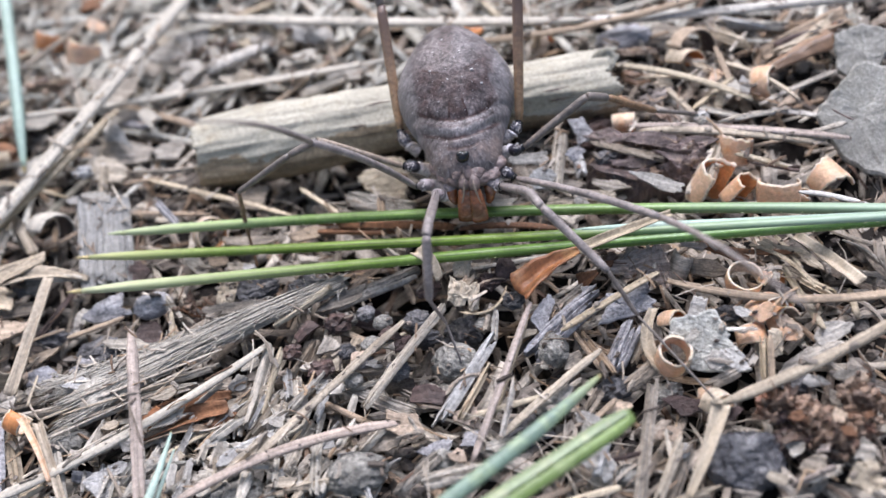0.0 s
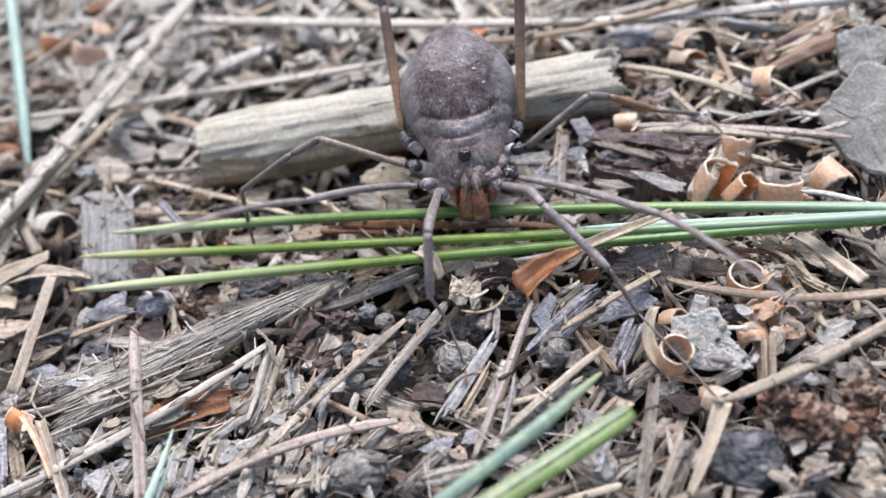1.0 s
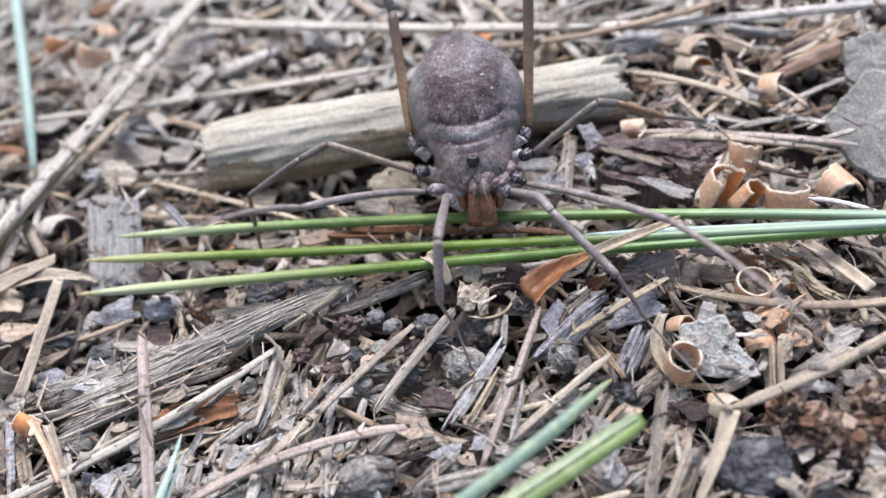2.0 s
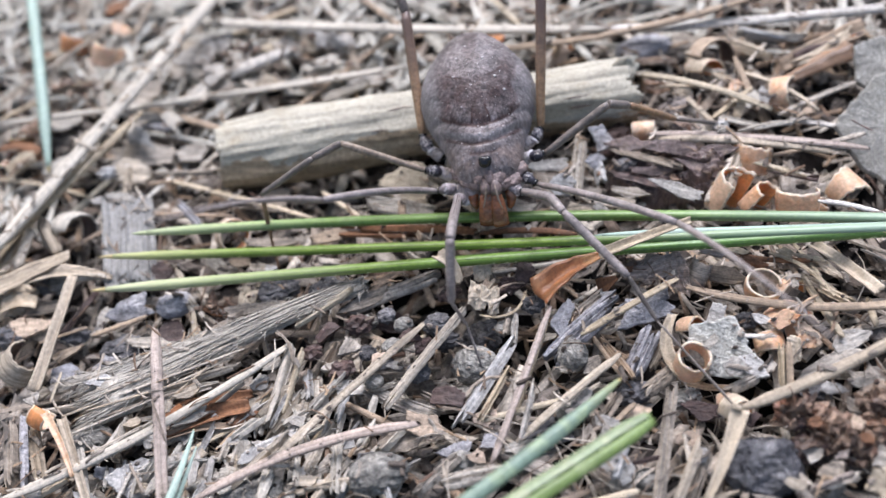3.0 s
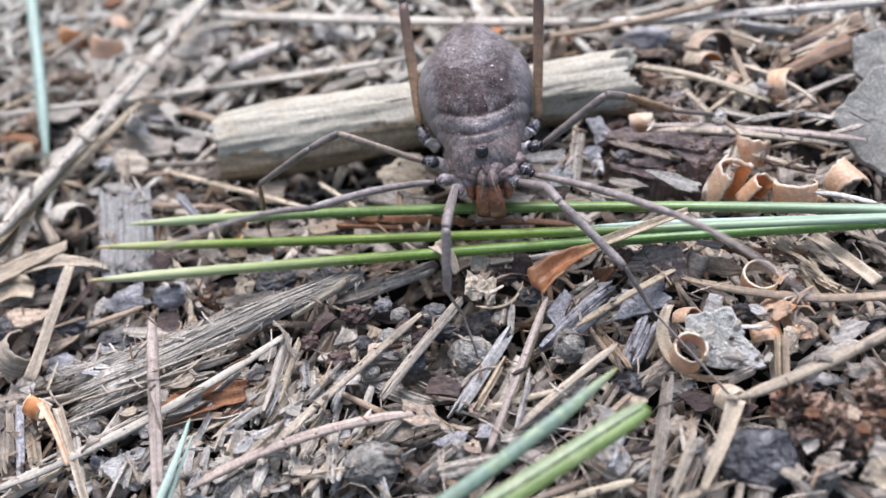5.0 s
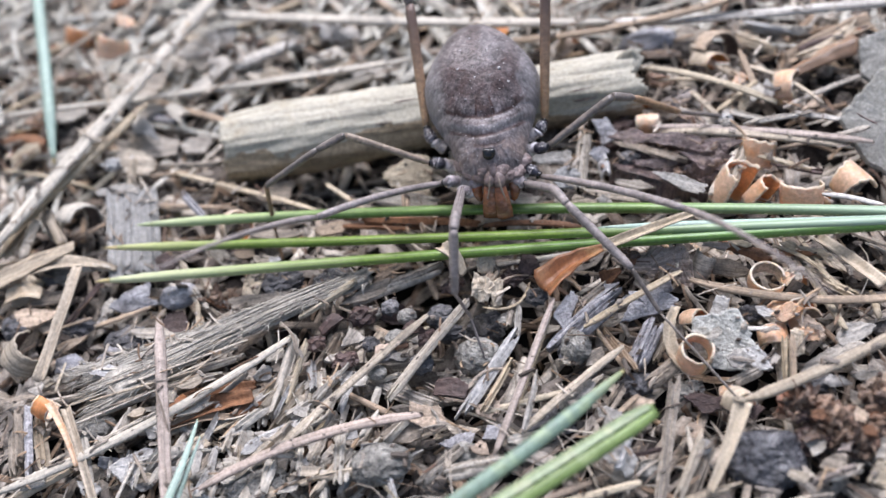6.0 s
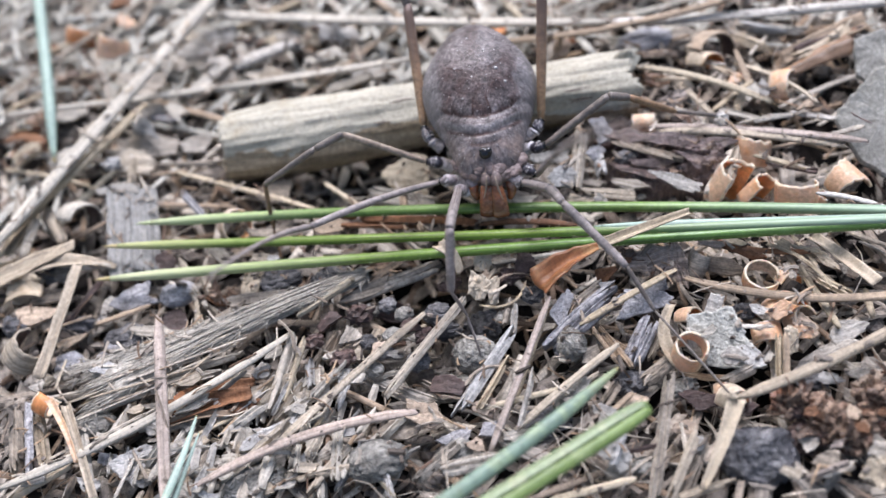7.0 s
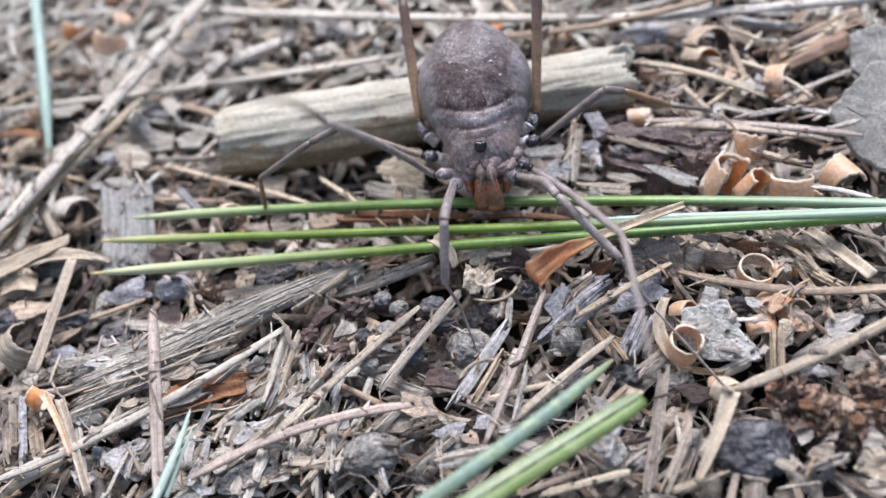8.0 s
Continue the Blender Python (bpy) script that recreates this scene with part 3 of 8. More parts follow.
def build_ground():
    xs = [-9000, -1500, -300, -110] + [x * 0.7 - 63 for x in range(181)] + [110, 300, 1500, 9000]
    ys = [-9000, -1500, -300, -90] + [y * 0.7 - 55 for y in range(181)] + [110, 300, 1500, 9000]
    s = Shape()
    for y in ys:
        for x in xs:
            s.v.append((x, y, ground_height(x, y)))
            s.uv.append((x, y))
    n = len(xs)
    for j in range(len(ys) - 1):
        for i in range(n - 1):
            a = j * n + i
            s.f.append((a, a + 1, a + n + 1, a + n))
            s.slot.append(0)
    thing("ground", s, ["soil"], "dark crumbly forest soil under needle litter", "soil", kind="structure", origin=(0, 0, 0))


build_ground()

# ---- the things of the litter, each with its own place ----
GROUND = {
    "straw": "dry straw-coloured", "pale": "bleached pale", "tan": "dry tan", "rust": "rust-brown dry", "grey": "weathered grey",
    "bluegrey": "blue-grey", "white": "whitish", "cream": "cream-coloured", "brown": "dark brown", "red": "reddish brown",
    "orange": "orange-brown", "amber": "amber-brown", "black": "blackish", "clod": "grey", "darkclod": "dark grey", "green": "fresh yellow-green", "pine": "fresh green",
    "bluegreen": "fresh blue-green", "leafgreen": "fresh pale green", "scale": "pale brown", "peach": "peach-coloured", "mauve": "pinkish grey", "bone": "bone-pale", "slate": "slate-grey", "limeblue": "fresh yellow-green", "slab": "smooth grey", "sage": "sage-green", "rot": "dark wet rotten", "leaftan": "tan-brown", "lichen": "pale lichen-grey",
}
count = [0]


def seed_of():
    count[0] += 1
    return count[0]


def needle(col, w, a, b, c):
    """A pine needle or grass straw from a through b to c: half round, with a groove along its top."""
    rng = random.Random(seed_of())
    pts = curve_through(a, b, c, 16)
    for i in range(1, 16):
        pts[i] += np.array([rng.uniform(-1, 1), rng.uniform(-1, 1), rng.uniform(-1, 1)]) * w * 0.018
    ws = [w * (0.55 + 0.45 * min(1, i / 2.0)) * (0.6 + 0.4 * min(1, (16 - i) / 2.0)) * rng.uniform(0.95, 1.05) for i in range(17)]
    s = Shape()
    sweep(s, pts, ws, 0.62, 10, [1, 1, 0.95, 0.62, 0.95, 1, 1, 0.9, 0.85, 0.9], cut=w * 0.35, rng=rng, twist=rng.uniform(-0.5, 0.5))
    thing("pine_needle", s, [col], GROUND[col] + " fallen needle lying on the forest litter", "pine needle", "fallen needles")


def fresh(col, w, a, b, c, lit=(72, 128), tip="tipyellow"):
    """A fresh needle, three-sided, its point at a a part of its own; the face between the angles lit is coloured as
    waxy sky sheen.
    """
    pts = curve_through(a, b, c, 48)
    run = [float(np.linalg.norm(pts[i] - pts[0])) for i in range(49)]
    ws = [w * (0.12 + 0.88 * min(1, r / 3.6) ** 0.6) for r in run]
    sides = 18
    prof = [1.0 - 0.12 * (0.5 - 0.5 * math.cos(3 * (2 * math.pi * j / sides - 1.2))) for j in range(sides)]
    s = Shape()
    sweep(s, pts[1:], ws[1:], 0.78, sides, prof)
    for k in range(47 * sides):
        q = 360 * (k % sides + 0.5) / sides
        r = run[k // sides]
        # upper faces take a pale colour for the sky's sheen on the wax
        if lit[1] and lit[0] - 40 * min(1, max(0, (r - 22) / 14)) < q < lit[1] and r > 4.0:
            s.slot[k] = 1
    if w > 0.5:
        rng = random.Random(int(w * 1000) + len(col))
        for k in range(int(run[-1] / 0.4)):
            i = min(46, 2 + int(44 * k * 0.4 / run[-1]))
            d = pts[i + 1] - pts[i]
            out = np.cross(d, (0, 0, 1.0)) * rng.choice((-1, 1))
            out = out / np.linalg.norm(out)
            p = pts[i] + d * rng.random() + out * ws[i] * 0.47
            d = d / np.linalg.norm(d)
            sweep(s, [p, p + out * 0.02 - d * 0.05, p + out * 0.03 - d * 0.12], [0.05, 0.035, 0.01], 1, 4)
    origin = tuple(float(q) for q in pts[24])
    ob = thing("green_needle", s, [col, "waxsheen"], GROUND[col] + " pine needle lying across the litter", "pine needle", "green needles", origin=origin)
    s = Shape()
    e = pts[0] + (pts[1] - pts[0]) * 0.35
    sweep(s, [v - np.array(origin) for v in (pts[0], e, pts[1] * 0.7 + e * 0.3, pts[1])], [w * 0.04, ws[1] * 0.55, ws[1] * 0.9, ws[1]], 0.78, sides, prof)
    part("needle_tip", s, [tip], ob, "yellow pointed tip" if tip == "tipyellow" else "pale pointed tip")


def splinter(col, w, a, b, c):
    """A sliver of weathered wood: fibres side by side as ridges, each of its own length, so that the ends are ragged."""
    rng = random.Random(seed_of())
    n = 24
    path = curve_through(a, b, c, n)
    mean = path[-1] - path[0]
    length = float(np.linalg.norm(mean))
    side = np.cross(mean, (0, 0, 1))
    side /= np.linalg.norm(side)
    fibres = max(3, min(16, int(w / 0.13)))
    cols = fibres * 2 + 1
    broad = w > 2.0
    ragged = min(0.3, (0.7 if broad else 1.5) / length)
    first, last, top = [], [], []
    for k in range(fibres):
        p, q, h = ragged * rng.random() ** 2, ragged * rng.random() ** 2, rng.uniform(0.0, 0.06 if broad else 0.12)
        first += [p, p * rng.uniform(0.6, 1)]
        last += [q, q * rng.uniform(0.6, 1)]
        top += [h, h - rng.choice((0.01, 0.03, 0.06, 0.13)) * (0.6 if broad else 1)]
    first.append(first[-1])
    last.append(last[-1])
    top.append(top[-1] - 0.05)
    thick = min(0.5, 0.12 + w * 0.28)
    bow = rng.uniform(0.05, 0.3) * (0.3 if broad else 1)
    tilt = rng.uniform(-0.25, 0.25)
    s = Shape()
    for face in (1, -1):
        for i in range(n + 1):
            for k in range(cols):
                t = first[k] + (1 - first[k] - last[k]) * i / n
                x = t * n
                i0 = min(n - 1, int(x))
                p = path[i0] + (path[i0 + 1] - path[i0]) * (x - i0)
                e = 2 * k / (cols - 1) - 1
                pinch = 1 - (0.05 if broad else 0.25) * max(0, 1 - min(i, n - i) / 3) * rng.uniform(0.6, 1)
                wob = 0.06 * noise.noise(Vector((t * 5, k * 0.4, count[0])))
                z = (1 - e * e) * bow * w + e * tilt * w + 0.05 * noise.noise(Vector((t * 7, k * 0.7, count[0] + 3)))
                z += (top[k] if k not in (0, cols - 1) else -0.02) if face > 0 else -thick * (1 - 0.7 * e * e)
                p = p + side * ((e * 0.5 * pinch + wob * 0.5) * w) + np.array((0, 0, z))
                s.v.append(p.tolist())
                s.uv.append((t * length, e * w / 2 + (0 if face > 0 else 9)))
    half = cols * (n + 1)
    for i in range(n):
        for k in range(cols - 1):
            q = i * cols + k
            s.f.append((q, q + cols, q + cols + 1, q + 1))
            s.f.append((half + q, half + q + 1, half + q + cols + 1, half + q + cols))
            s.slot += [0, 0]
    rim = list(range(cols)) + [i * cols + cols - 1 for i in range(1, n + 1)] + [n * cols + k for k in range(cols - 2, -1, -1)] + [i * cols for i in range(n - 1, 0, -1)]
    for q, r in zip(rim, rim[1:] + rim[:1]):
        s.f.append((q, r, half + r, half + q))
        s.slot.append(0)
    thing("wood_splinter", s, [col], GROUND[col] + " wood splinter with ragged ends on the forest litter", "wood splinter", "splinters", smooth=False)


def blade(col, w0, w1, a, b, c, fold=0.35):
    """A dry leaf blade, folded along its middle, from width w0 at a to w1 at c."""
    rng = random.Random(seed_of())
    n, cols = 18, 9
    path = curve_through(a, b, c, n)
    side = np.cross(path[-1] - path[0], (0, 0, 1))
    side /= np.linalg.norm(side)
    along = (path[-1] - path[0]) / np.linalg.norm(path[-1] - path[0])
    s = Shape()
    edge = [rng.uniform(-0.06, 0.06) for _ in range(cols)]
    for face in (1, -1):
        for i in range(n + 1):
            w = w0 + (w1 - w0) * i / n
            for k in range(cols):
                e = 2 * k / (cols - 1) - 1
                z = abs(e) * fold * w + 0.12 * w * noise.noise(Vector((i * 0.35, e * 1.5, count[0]))) + face * 0.04
                p = path[i] + side * (e * w / 2) + np.array((0, 0, z))
                if i in (0, n):
                    p = p + along * edge[k] * w0
                s.v.append(p.tolist())
                s.uv.append((i * 0.3, e * w / 2 + face))
    half = cols * (n + 1)
    for i in range(n):
        for k in range(cols - 1):
            q = i * cols + k
            s.f.append((q, q + cols, q + cols + 1, q + 1))
            s.f.append((half + q, half + q + 1, half + q + cols + 1, half + q + cols))
            s.slot += [0, 0]
    rim = list(range(cols)) + [i * cols + cols - 1 for i in range(1, n + 1)] + [n * cols + k for k in range(cols - 2, -1, -1)] + [i * cols for i in range(n - 1, 0, -1)]
    for q, r in zip(rim, rim[1:] + rim[:1]):
        s.f.append((q, r, half + r, half + q))
        s.slot.append(0)
    thing("dry_leaf", s, [col], GROUND[col] + " dry folded narrow leaf lying on the litter", "leaf", "dry leaves")


def flake(col, at, rx, ry, turn, bend=0.1, square=0.3, thick=0.22):
    """A ragged flake of bark or leaf."""
    n = seed_of()
    m = Matrix.Translation(at) @ Euler([radians(q) for q in turn]).to_matrix().to_4x4()
    s = Shape()
    plate(s, m, rx, ry, thick, bend, n, 0.31 if col == "slab" else 0.6, 40, square=square, crumple=0.24 if col in ("mauve", "cream", "leaftan") else 0.05)
    name = "bark_flake" if col in ("grey", "bluegrey", "brown", "slab", "rot") else "leaf_fragment"
    thing(name, s, [col], GROUND[col] + (" bark flake" if name == "bark_flake" else " dry leaf fragment") + " with a ragged edge on the litter",
          name.replace("_", " "), "flakes", smooth=False)


def curl(at, width, radius, turn, start, span, spiral=0.15, taper=0.3, out="scale", inside="orange"):
    """A dry bud scale rolled into a curl."""
    n = seed_of()
    m = Matrix.Translation(at) @ Euler([radians(q) for q in turn]).to_matrix().to_4x4()
    s = Shape()
    scroll(s, m, width, radius, start, span, spiral, 0.12, taper, n)
    label = "curled dry bud scale, %s outside and %s inside" % (GROUND[out], GROUND[inside])
    thing("bud_scale", s, [out, inside, "rim" if "peach" in (out, inside) or "orange" in (out, inside) else out], label, "bud scale", "curled bud scales")


def clod(col, at, rx, ry, rz):
    """A lump of soil or a small stone."""
    n = seed_of()
    s = Shape()
    rough, detail, freq = {"black": (0.30, 4, 1.3), "red": (0.65, 4, 2.8), "brown": (0.5, 3, 2.0), "darkclod": (0.30, 4, 1.9), "white": (0.55, 3, 2.4)}.get(col, (0.11, 5 if rx > 0.7 else 4, 2.4))
    blob(s, at, (rx, ry, rz), rough, n, detail, freq=freq)
    name = "stone" if col == "black" else "soil_clod"
    thing(name, s, [col], GROUND[col] + (" small stone" if col == "black" else " rough soil clod") + " half sunk in the litter", name.replace("_", " "), "clods",
          smooth=col not in ("red", "brown", "darkclod", "white"))


def twig(a, b, r):
    """A barkless broken twig: ridged along the grain, with torn ends."""
    rng = random.Random(5)
    a, b = np.array(a, dtype=float), np.array(b, dtype=float)
    n, sides = 150, 96
    d = (b - a) / np.linalg.norm(b - a)
    side = np.cross(d, (0, 0, 1))
    side /= np.linalg.norm(side)
    nor = np.cross(side, d)
    length = float(np.linalg.norm(b - a))
    torn0 = [0.5 * noise.noise(Vector((math.cos(6.283 * j / sides) * 2, math.sin(6.283 * j / sides) * 2, 1))) + rng.uniform(-0.12, 0.12) for j in range(sides)]
    torn1 = [1.2 * noise.noise(Vector((math.cos(6.283 * j / sides) * 2, math.sin(6.283 * j / sides) * 2, 7))) + rng.uniform(-0.2, 0.2) for j in range(sides)]
    s = Shape()

    def ring(t, scale, e0, e1):
        for j in range(sides):
            q = 6.283 * j / sides
            c, w = math.cos(q), math.sin(q)
            ridge = 0.05 * noise.noise(Vector((c * 6, w * 6, t * 2.2))) + 0.09 * noise.noise(Vector((c * 1.6, w * 1.6, t * 3.0 + 4)))
            ridge += 0.035 * noise.noise(Vector((c * 14, w * 14, t * 4)))
            peel = noise.noise(Vector((c * 1.9, w * 1.9, t * 5.5 + 8))) + 0.4 * noise.noise(Vector((c * 7, w * 7, t * 9)))
            ridge += 0.035 * min(1.0, max(0.0, 9 * (peel - 0.05))) + 0.03 * min(1.0, max(0.0, 9 * (peel - 0.32))) - 0.03
            k = r * scale * (1.0 + ridge + 0.06 * math.sin(t * 5 + 1))
            x = t * length + e0 * torn0[j] + e1 * torn1[j]
            p = a + d * x + side * (c * k) + nor * (w * k * 0.92)
            s.v.append(p.tolist())
            s.uv.append((x, min(q, 6.283 - q) * r))

    ring(0.022, 0.35, 0.4, 0)
    ring(0.006, 0.90, 0.9, 0)
    for i in range(n + 1):
        t = i / n
        ring(t, 1.0 - 0.07 * (abs(t - 0.5) * 2) ** 8, max(0, 1 - t * 25), max(0, 1 - (1 - t) * 14))
    ring(0.985, 0.7, 0, 0.8)
    ring(0.95, 0.25, 0, 0.2)
    rows = n + 5
    for i in range(rows - 1):
        for j in range(sides):
            p, q = i * sides + j, i * sides + (j + 1) % sides
            s.f.append((p, p + sides, q + sides, q))
            # browner lower side: rotten stain plus painted shade, rising highest beside the body
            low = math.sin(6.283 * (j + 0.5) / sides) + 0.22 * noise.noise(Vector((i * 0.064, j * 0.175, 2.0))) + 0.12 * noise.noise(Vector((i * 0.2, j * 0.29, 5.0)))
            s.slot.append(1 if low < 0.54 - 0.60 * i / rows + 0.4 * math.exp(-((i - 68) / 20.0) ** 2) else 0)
    s.f.append(tuple(range(sides)))
    s.f.append(tuple((rows - 1) * sides + j for j in range(sides - 1, -1, -1)))
    s.slot += [0, 0]
    o = tuple(a)
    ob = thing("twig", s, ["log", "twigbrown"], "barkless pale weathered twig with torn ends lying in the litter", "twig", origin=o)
    # a torn lip of bark and a hollow at the thick end, cracks and a broken stub at the other
    for at, rx, ry, q, mat, name in ((0.985, 1.1, 0.8, (20, -35, 60), "log", "torn_lip"), (0.97, 0.9, 0.55, (70, 10, 20), "brown", "rotten_hollow")):
        t = Shape()
        p = a + d * (length * at) + nor * r * (0.72 if name == "torn_lip" else 0.1) - a
        plate(t, Matrix.Translation(Vector(p)) @ Euler([radians(v) for v in q]).to_matrix().to_4x4(), rx, ry, 0.25, 0.3, len(name), 0.45, 24, crumple=0.25)
        part(name, t, [mat], ob, "ragged grey torn bark lip" if name == "torn_lip" else "dark rotten wood")
    for k in range(16):
        t = Shape()
        q, x, l = rng.uniform(0.2, 2.4), rng.uniform(0.05, 0.85) * length, rng.uniform(0.8, 3.2)
        rim = side * (math.cos(q) * r * 0.995) + nor * (math.sin(q) * r * 0.92 * 0.995)
        pts = [d * (x + l * f) + rim + side * rng.uniform(-0.03, 0.03) for f in (0, 0.3, 0.6, 1)]
        sweep(t, pts, [0.03, 0.14, 0.12, 0.02], 0.5, 5)
        part("crack", t, ["brown"], ob, "thin dark crack along the grain")


def rotten_bark(a, b, deep, high):
    """A lump of rotten bark from a to b: layers that break off in steps, with crumbled edges."""
    n = seed_of()
    a, b = Vector(a), Vector(b)
    along = (b - a).normalized()
    back_way = Vector((-along.y, along.x, 0)).normalized()
    if back_way.y < 0:
        back_way = -back_way
    nx, ny = 120, 72
    s = Shape()
    for i in range(nx + 1):
        for j in range(ny + 1):
            x, e = i / nx, 2 * j / ny - 1
            q = Vector((x * (b - a).length, e * deep, n * 1.7))
            rim = 1 + 0.22 * noise.noise(Vector((q.x * 0.6, 3.0 * (e > 0), 9.1))) + 0.10 * noise.noise(Vector((q.x * 2.1, 3.0 * (e > 0), 2.1)))
            y = e * deep * rim * (1 - 0.5 * abs(2 * x - 1) ** 3)
            dome = max(0.0, (1 - e * e)) ** 0.4 * max(0.0, 1 - abs(2 * x - 1) ** 5) ** 0.5
            k = 3.0 * (0.5 + noise.noise(Vector((q.x * 0.28, q.y * 1.1 + 0.5 * noise.noise(q * 0.7), n)))) + 0.8 * noise.noise(q * 1.6)
            step = math.floor(k) + min(1.0, 4.5 * (k - math.floor(k)))
            h = high * (0.45 + 0.23 * step) + 0.24 * noise.noise(Vector((q.x * 1.5, q.y * 3.0, 1))) + 0.10 * noise.noise(q * 5.0) + 0.06 * noise.noise(q * 11.0)
            p = a + (b - a) * x + back_way * y + Vector((0, 0, h * dome - 0.5))
            s.v.append(tuple(p))
            s.uv.append((q.x, q.y))
    for i in range(nx):
        for j in range(ny):
            q = i * (ny + 1) + j
            s.f.append((q, q + ny + 1, q + ny + 2, q + 1))
            s.slot.append(0)
    rim = list(range(ny + 1)) + [i * (ny + 1) + ny for i in range(1, nx + 1)] + [nx * (ny + 1) + j for j in range(ny - 1, -1, -1)] + [i * (ny + 1) for i in range(nx - 1, 0, -1)]
    o = len(s.v)
    for q in rim:
        s.v.append((s.v[q][0], s.v[q][1], -1.5))
        s.uv.append(s.uv[q])
    for k in range(len(rim)):
        w = (k + 1) % len(rim)
        s.f.append((rim[k], rim[w], o + w, o + k))
        s.slot.append(0)
    s.f.append(tuple(o + k for k in range(len(rim))))
    s.slot.append(0)
    thing("rotten_bark", s, ["rot"], "dark brown wet rotten bark breaking off in layers on the soil", "bark", smooth=False)


def split_stone(at, r, cuts):
    """A small stone split along flat faces: cuts are a direction and a distance in radii."""
    n = seed_of()
    s = Shape()
    balls, faces = ball(5)
    for co in balls:
        p = co * (1 + 0.10 * noise.noise(co * 2.0 + Vector((n, 0, 0))))
        for way, far in cuts:
            way = Vector(way).normalized()
            over = p.dot(way) - far - 0.13 * noise.noise(p * 2.6) - 0.07 * noise.noise(p * 6.0) - 0.03 * noise.noise(p * 13.0)
            if over > 0:
                p = p - way * over * 0.97
        p = p * (1 + 0.025 * noise.noise(co * 9.0) + 0.018 * noise.noise(co * 19.0))
        s.v.append((at[0] + p.x * r[0], at[1] + p.y * r[1], at[2] + p.z * r[2]))
        s.uv.append((p.x * r[0] + p.z * 0.7, p.y * r[1] + p.z * 0.6))
    for f in faces:
        s.f.append(f)
        s.slot.append(0)
    thing("stone", s, ["stone"], "dark slate-grey split stone with worn edges half sunk in the litter", "stone", "clods", smooth=False)


def grass_blade(w, a, b, c):
    """A fresh thick blade: a thin deep groove along its middle parts a pale flank from a greener one; a blunt torn end at a."""
    rng = random.Random(seed_of())
    n, sides = 60, 60
    pts = curve_through(a, b, c, n)
    ws = [w * (0.66 + 0.34 * min(1, i / 8.0) ** 0.6) * (1 + 0.012 * rng.uniform(-1, 1)) for i in range(n + 1)]
    prof = []
    for j in range(sides):
        q = 360 * j / sides
        prof.append(1 - 0.5 * math.exp(-((q - 97) / 5.0) ** 2) - 0.06 * math.exp(-((q - 97) / 22.0) ** 2) - 0.05 * math.exp(-((q - 40) / 14.0) ** 2))
    s = Shape()
    sweep(s, pts, ws, 0.55, sides, prof, cut=w * 0.16, rng=rng)
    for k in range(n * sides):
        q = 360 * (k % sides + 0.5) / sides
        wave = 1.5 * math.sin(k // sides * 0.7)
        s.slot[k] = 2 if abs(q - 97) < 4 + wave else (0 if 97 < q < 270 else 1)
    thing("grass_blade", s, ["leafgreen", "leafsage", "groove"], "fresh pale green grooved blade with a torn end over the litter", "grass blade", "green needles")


def bark_strip(a, b, c, w0, w1, strands):
    """A strip of fibrous bark: many strands side by side over a thin sheet, frayed and fanning out at a."""
    n = seed_of()
    rng = random.Random(n)
    path = curve_through(a, b, c, 60)
    side = np.cross(path[-1] - path[0], (0, 0, 1.0))
    side /= np.linalg.norm(side)
    length = float(np.linalg.norm(path[-1] - path[0]))

    def wide(t):
        return (w0 + (w1 - w0) * t) * (1 - 0.25 * math.sin(math.pi * t))

    def place(t, e, z):
        k = min(59.0, max(0.0, t * 60))
        i = min(58, int(k))
        p = path[i] + (path[i + 1] - path[i]) * (k - i)
        return p + side * (e * wide(t) / 2) + np.array((0, 0, z + 0.22 * (1 - e * e) + 0.10 * noise.noise(Vector((t * 6, e * 2.5, n)))))

    s, single = Shape(), []
    sweep(s, [place(0.12 + 0.86 * k / 30, 0.0, -0.12) for k in range(31)], [wide(0.12 + 0.86 * k / 30) * rng.uniform(0.78, 0.94) for k in range(31)], 0.16, 12, cut=0.4, rng=rng)
    for k in range(strands):
        t0 = rng.choice((rng.uniform(-0.0, 0.3), rng.uniform(0, 0.75)))
        t1 = min(1.0, t0 + rng.uniform(0.2, 0.6))
        e = rng.uniform(-1, 1)
        drift, z = rng.gauss(0, 0.14), rng.uniform(-0.06, 0.09)
        loose = 0.35 * rng.random() ** 4
        pts = [place(t0 + (t1 - t0) * q / 10, e + drift * (q / 10 - 0.5) + 0.05 * math.sin(q * 0.9 + k), z + loose * (q / 10) ** 3) for q in range(11)]
        w = rng.uniform(0.035, 0.105)
        one = s
        if k % 12 == 0:
            one, w = Shape(), w * 1.5
            single.append(one)
        sweep(one, pts, [w * (0.35 + 0.65 * min(1, q / 2, (10 - q) / 2)) * rng.uniform(0.8, 1.15) for q in range(11)], 0.6, 6)
    for k in range(strands // 5):
        t, e = rng.uniform(0.02, 0.98), rng.choice((-1, 1)) * rng.uniform(0.6, 1.0)
        p = place(t, e, 0.05)
        d = side * (e * rng.uniform(0.2, 0.9)) + (path[0] - path[-1]) / length * rng.uniform(-0.3, 1.0)
        sweep(s, [p, p + d * 0.5 + np.array((0, 0, rng.uniform(0, 0.2))), p + d + np.array((0, 0, rng.uniform(-0.2, 0.2)))], [0.06, 0.045, 0.02], 0.8, 5)
    strip = thing("bark_strip", s, ["fibre"], "frayed grey strip of fibrous bark lying on the litter", "bark strip", origin=tuple(path[30]))
    for one in single:
        one.v = [tuple(np.array(p) - path[30]) for p in one.v]
        part("strand", one, ["strand"], strip)


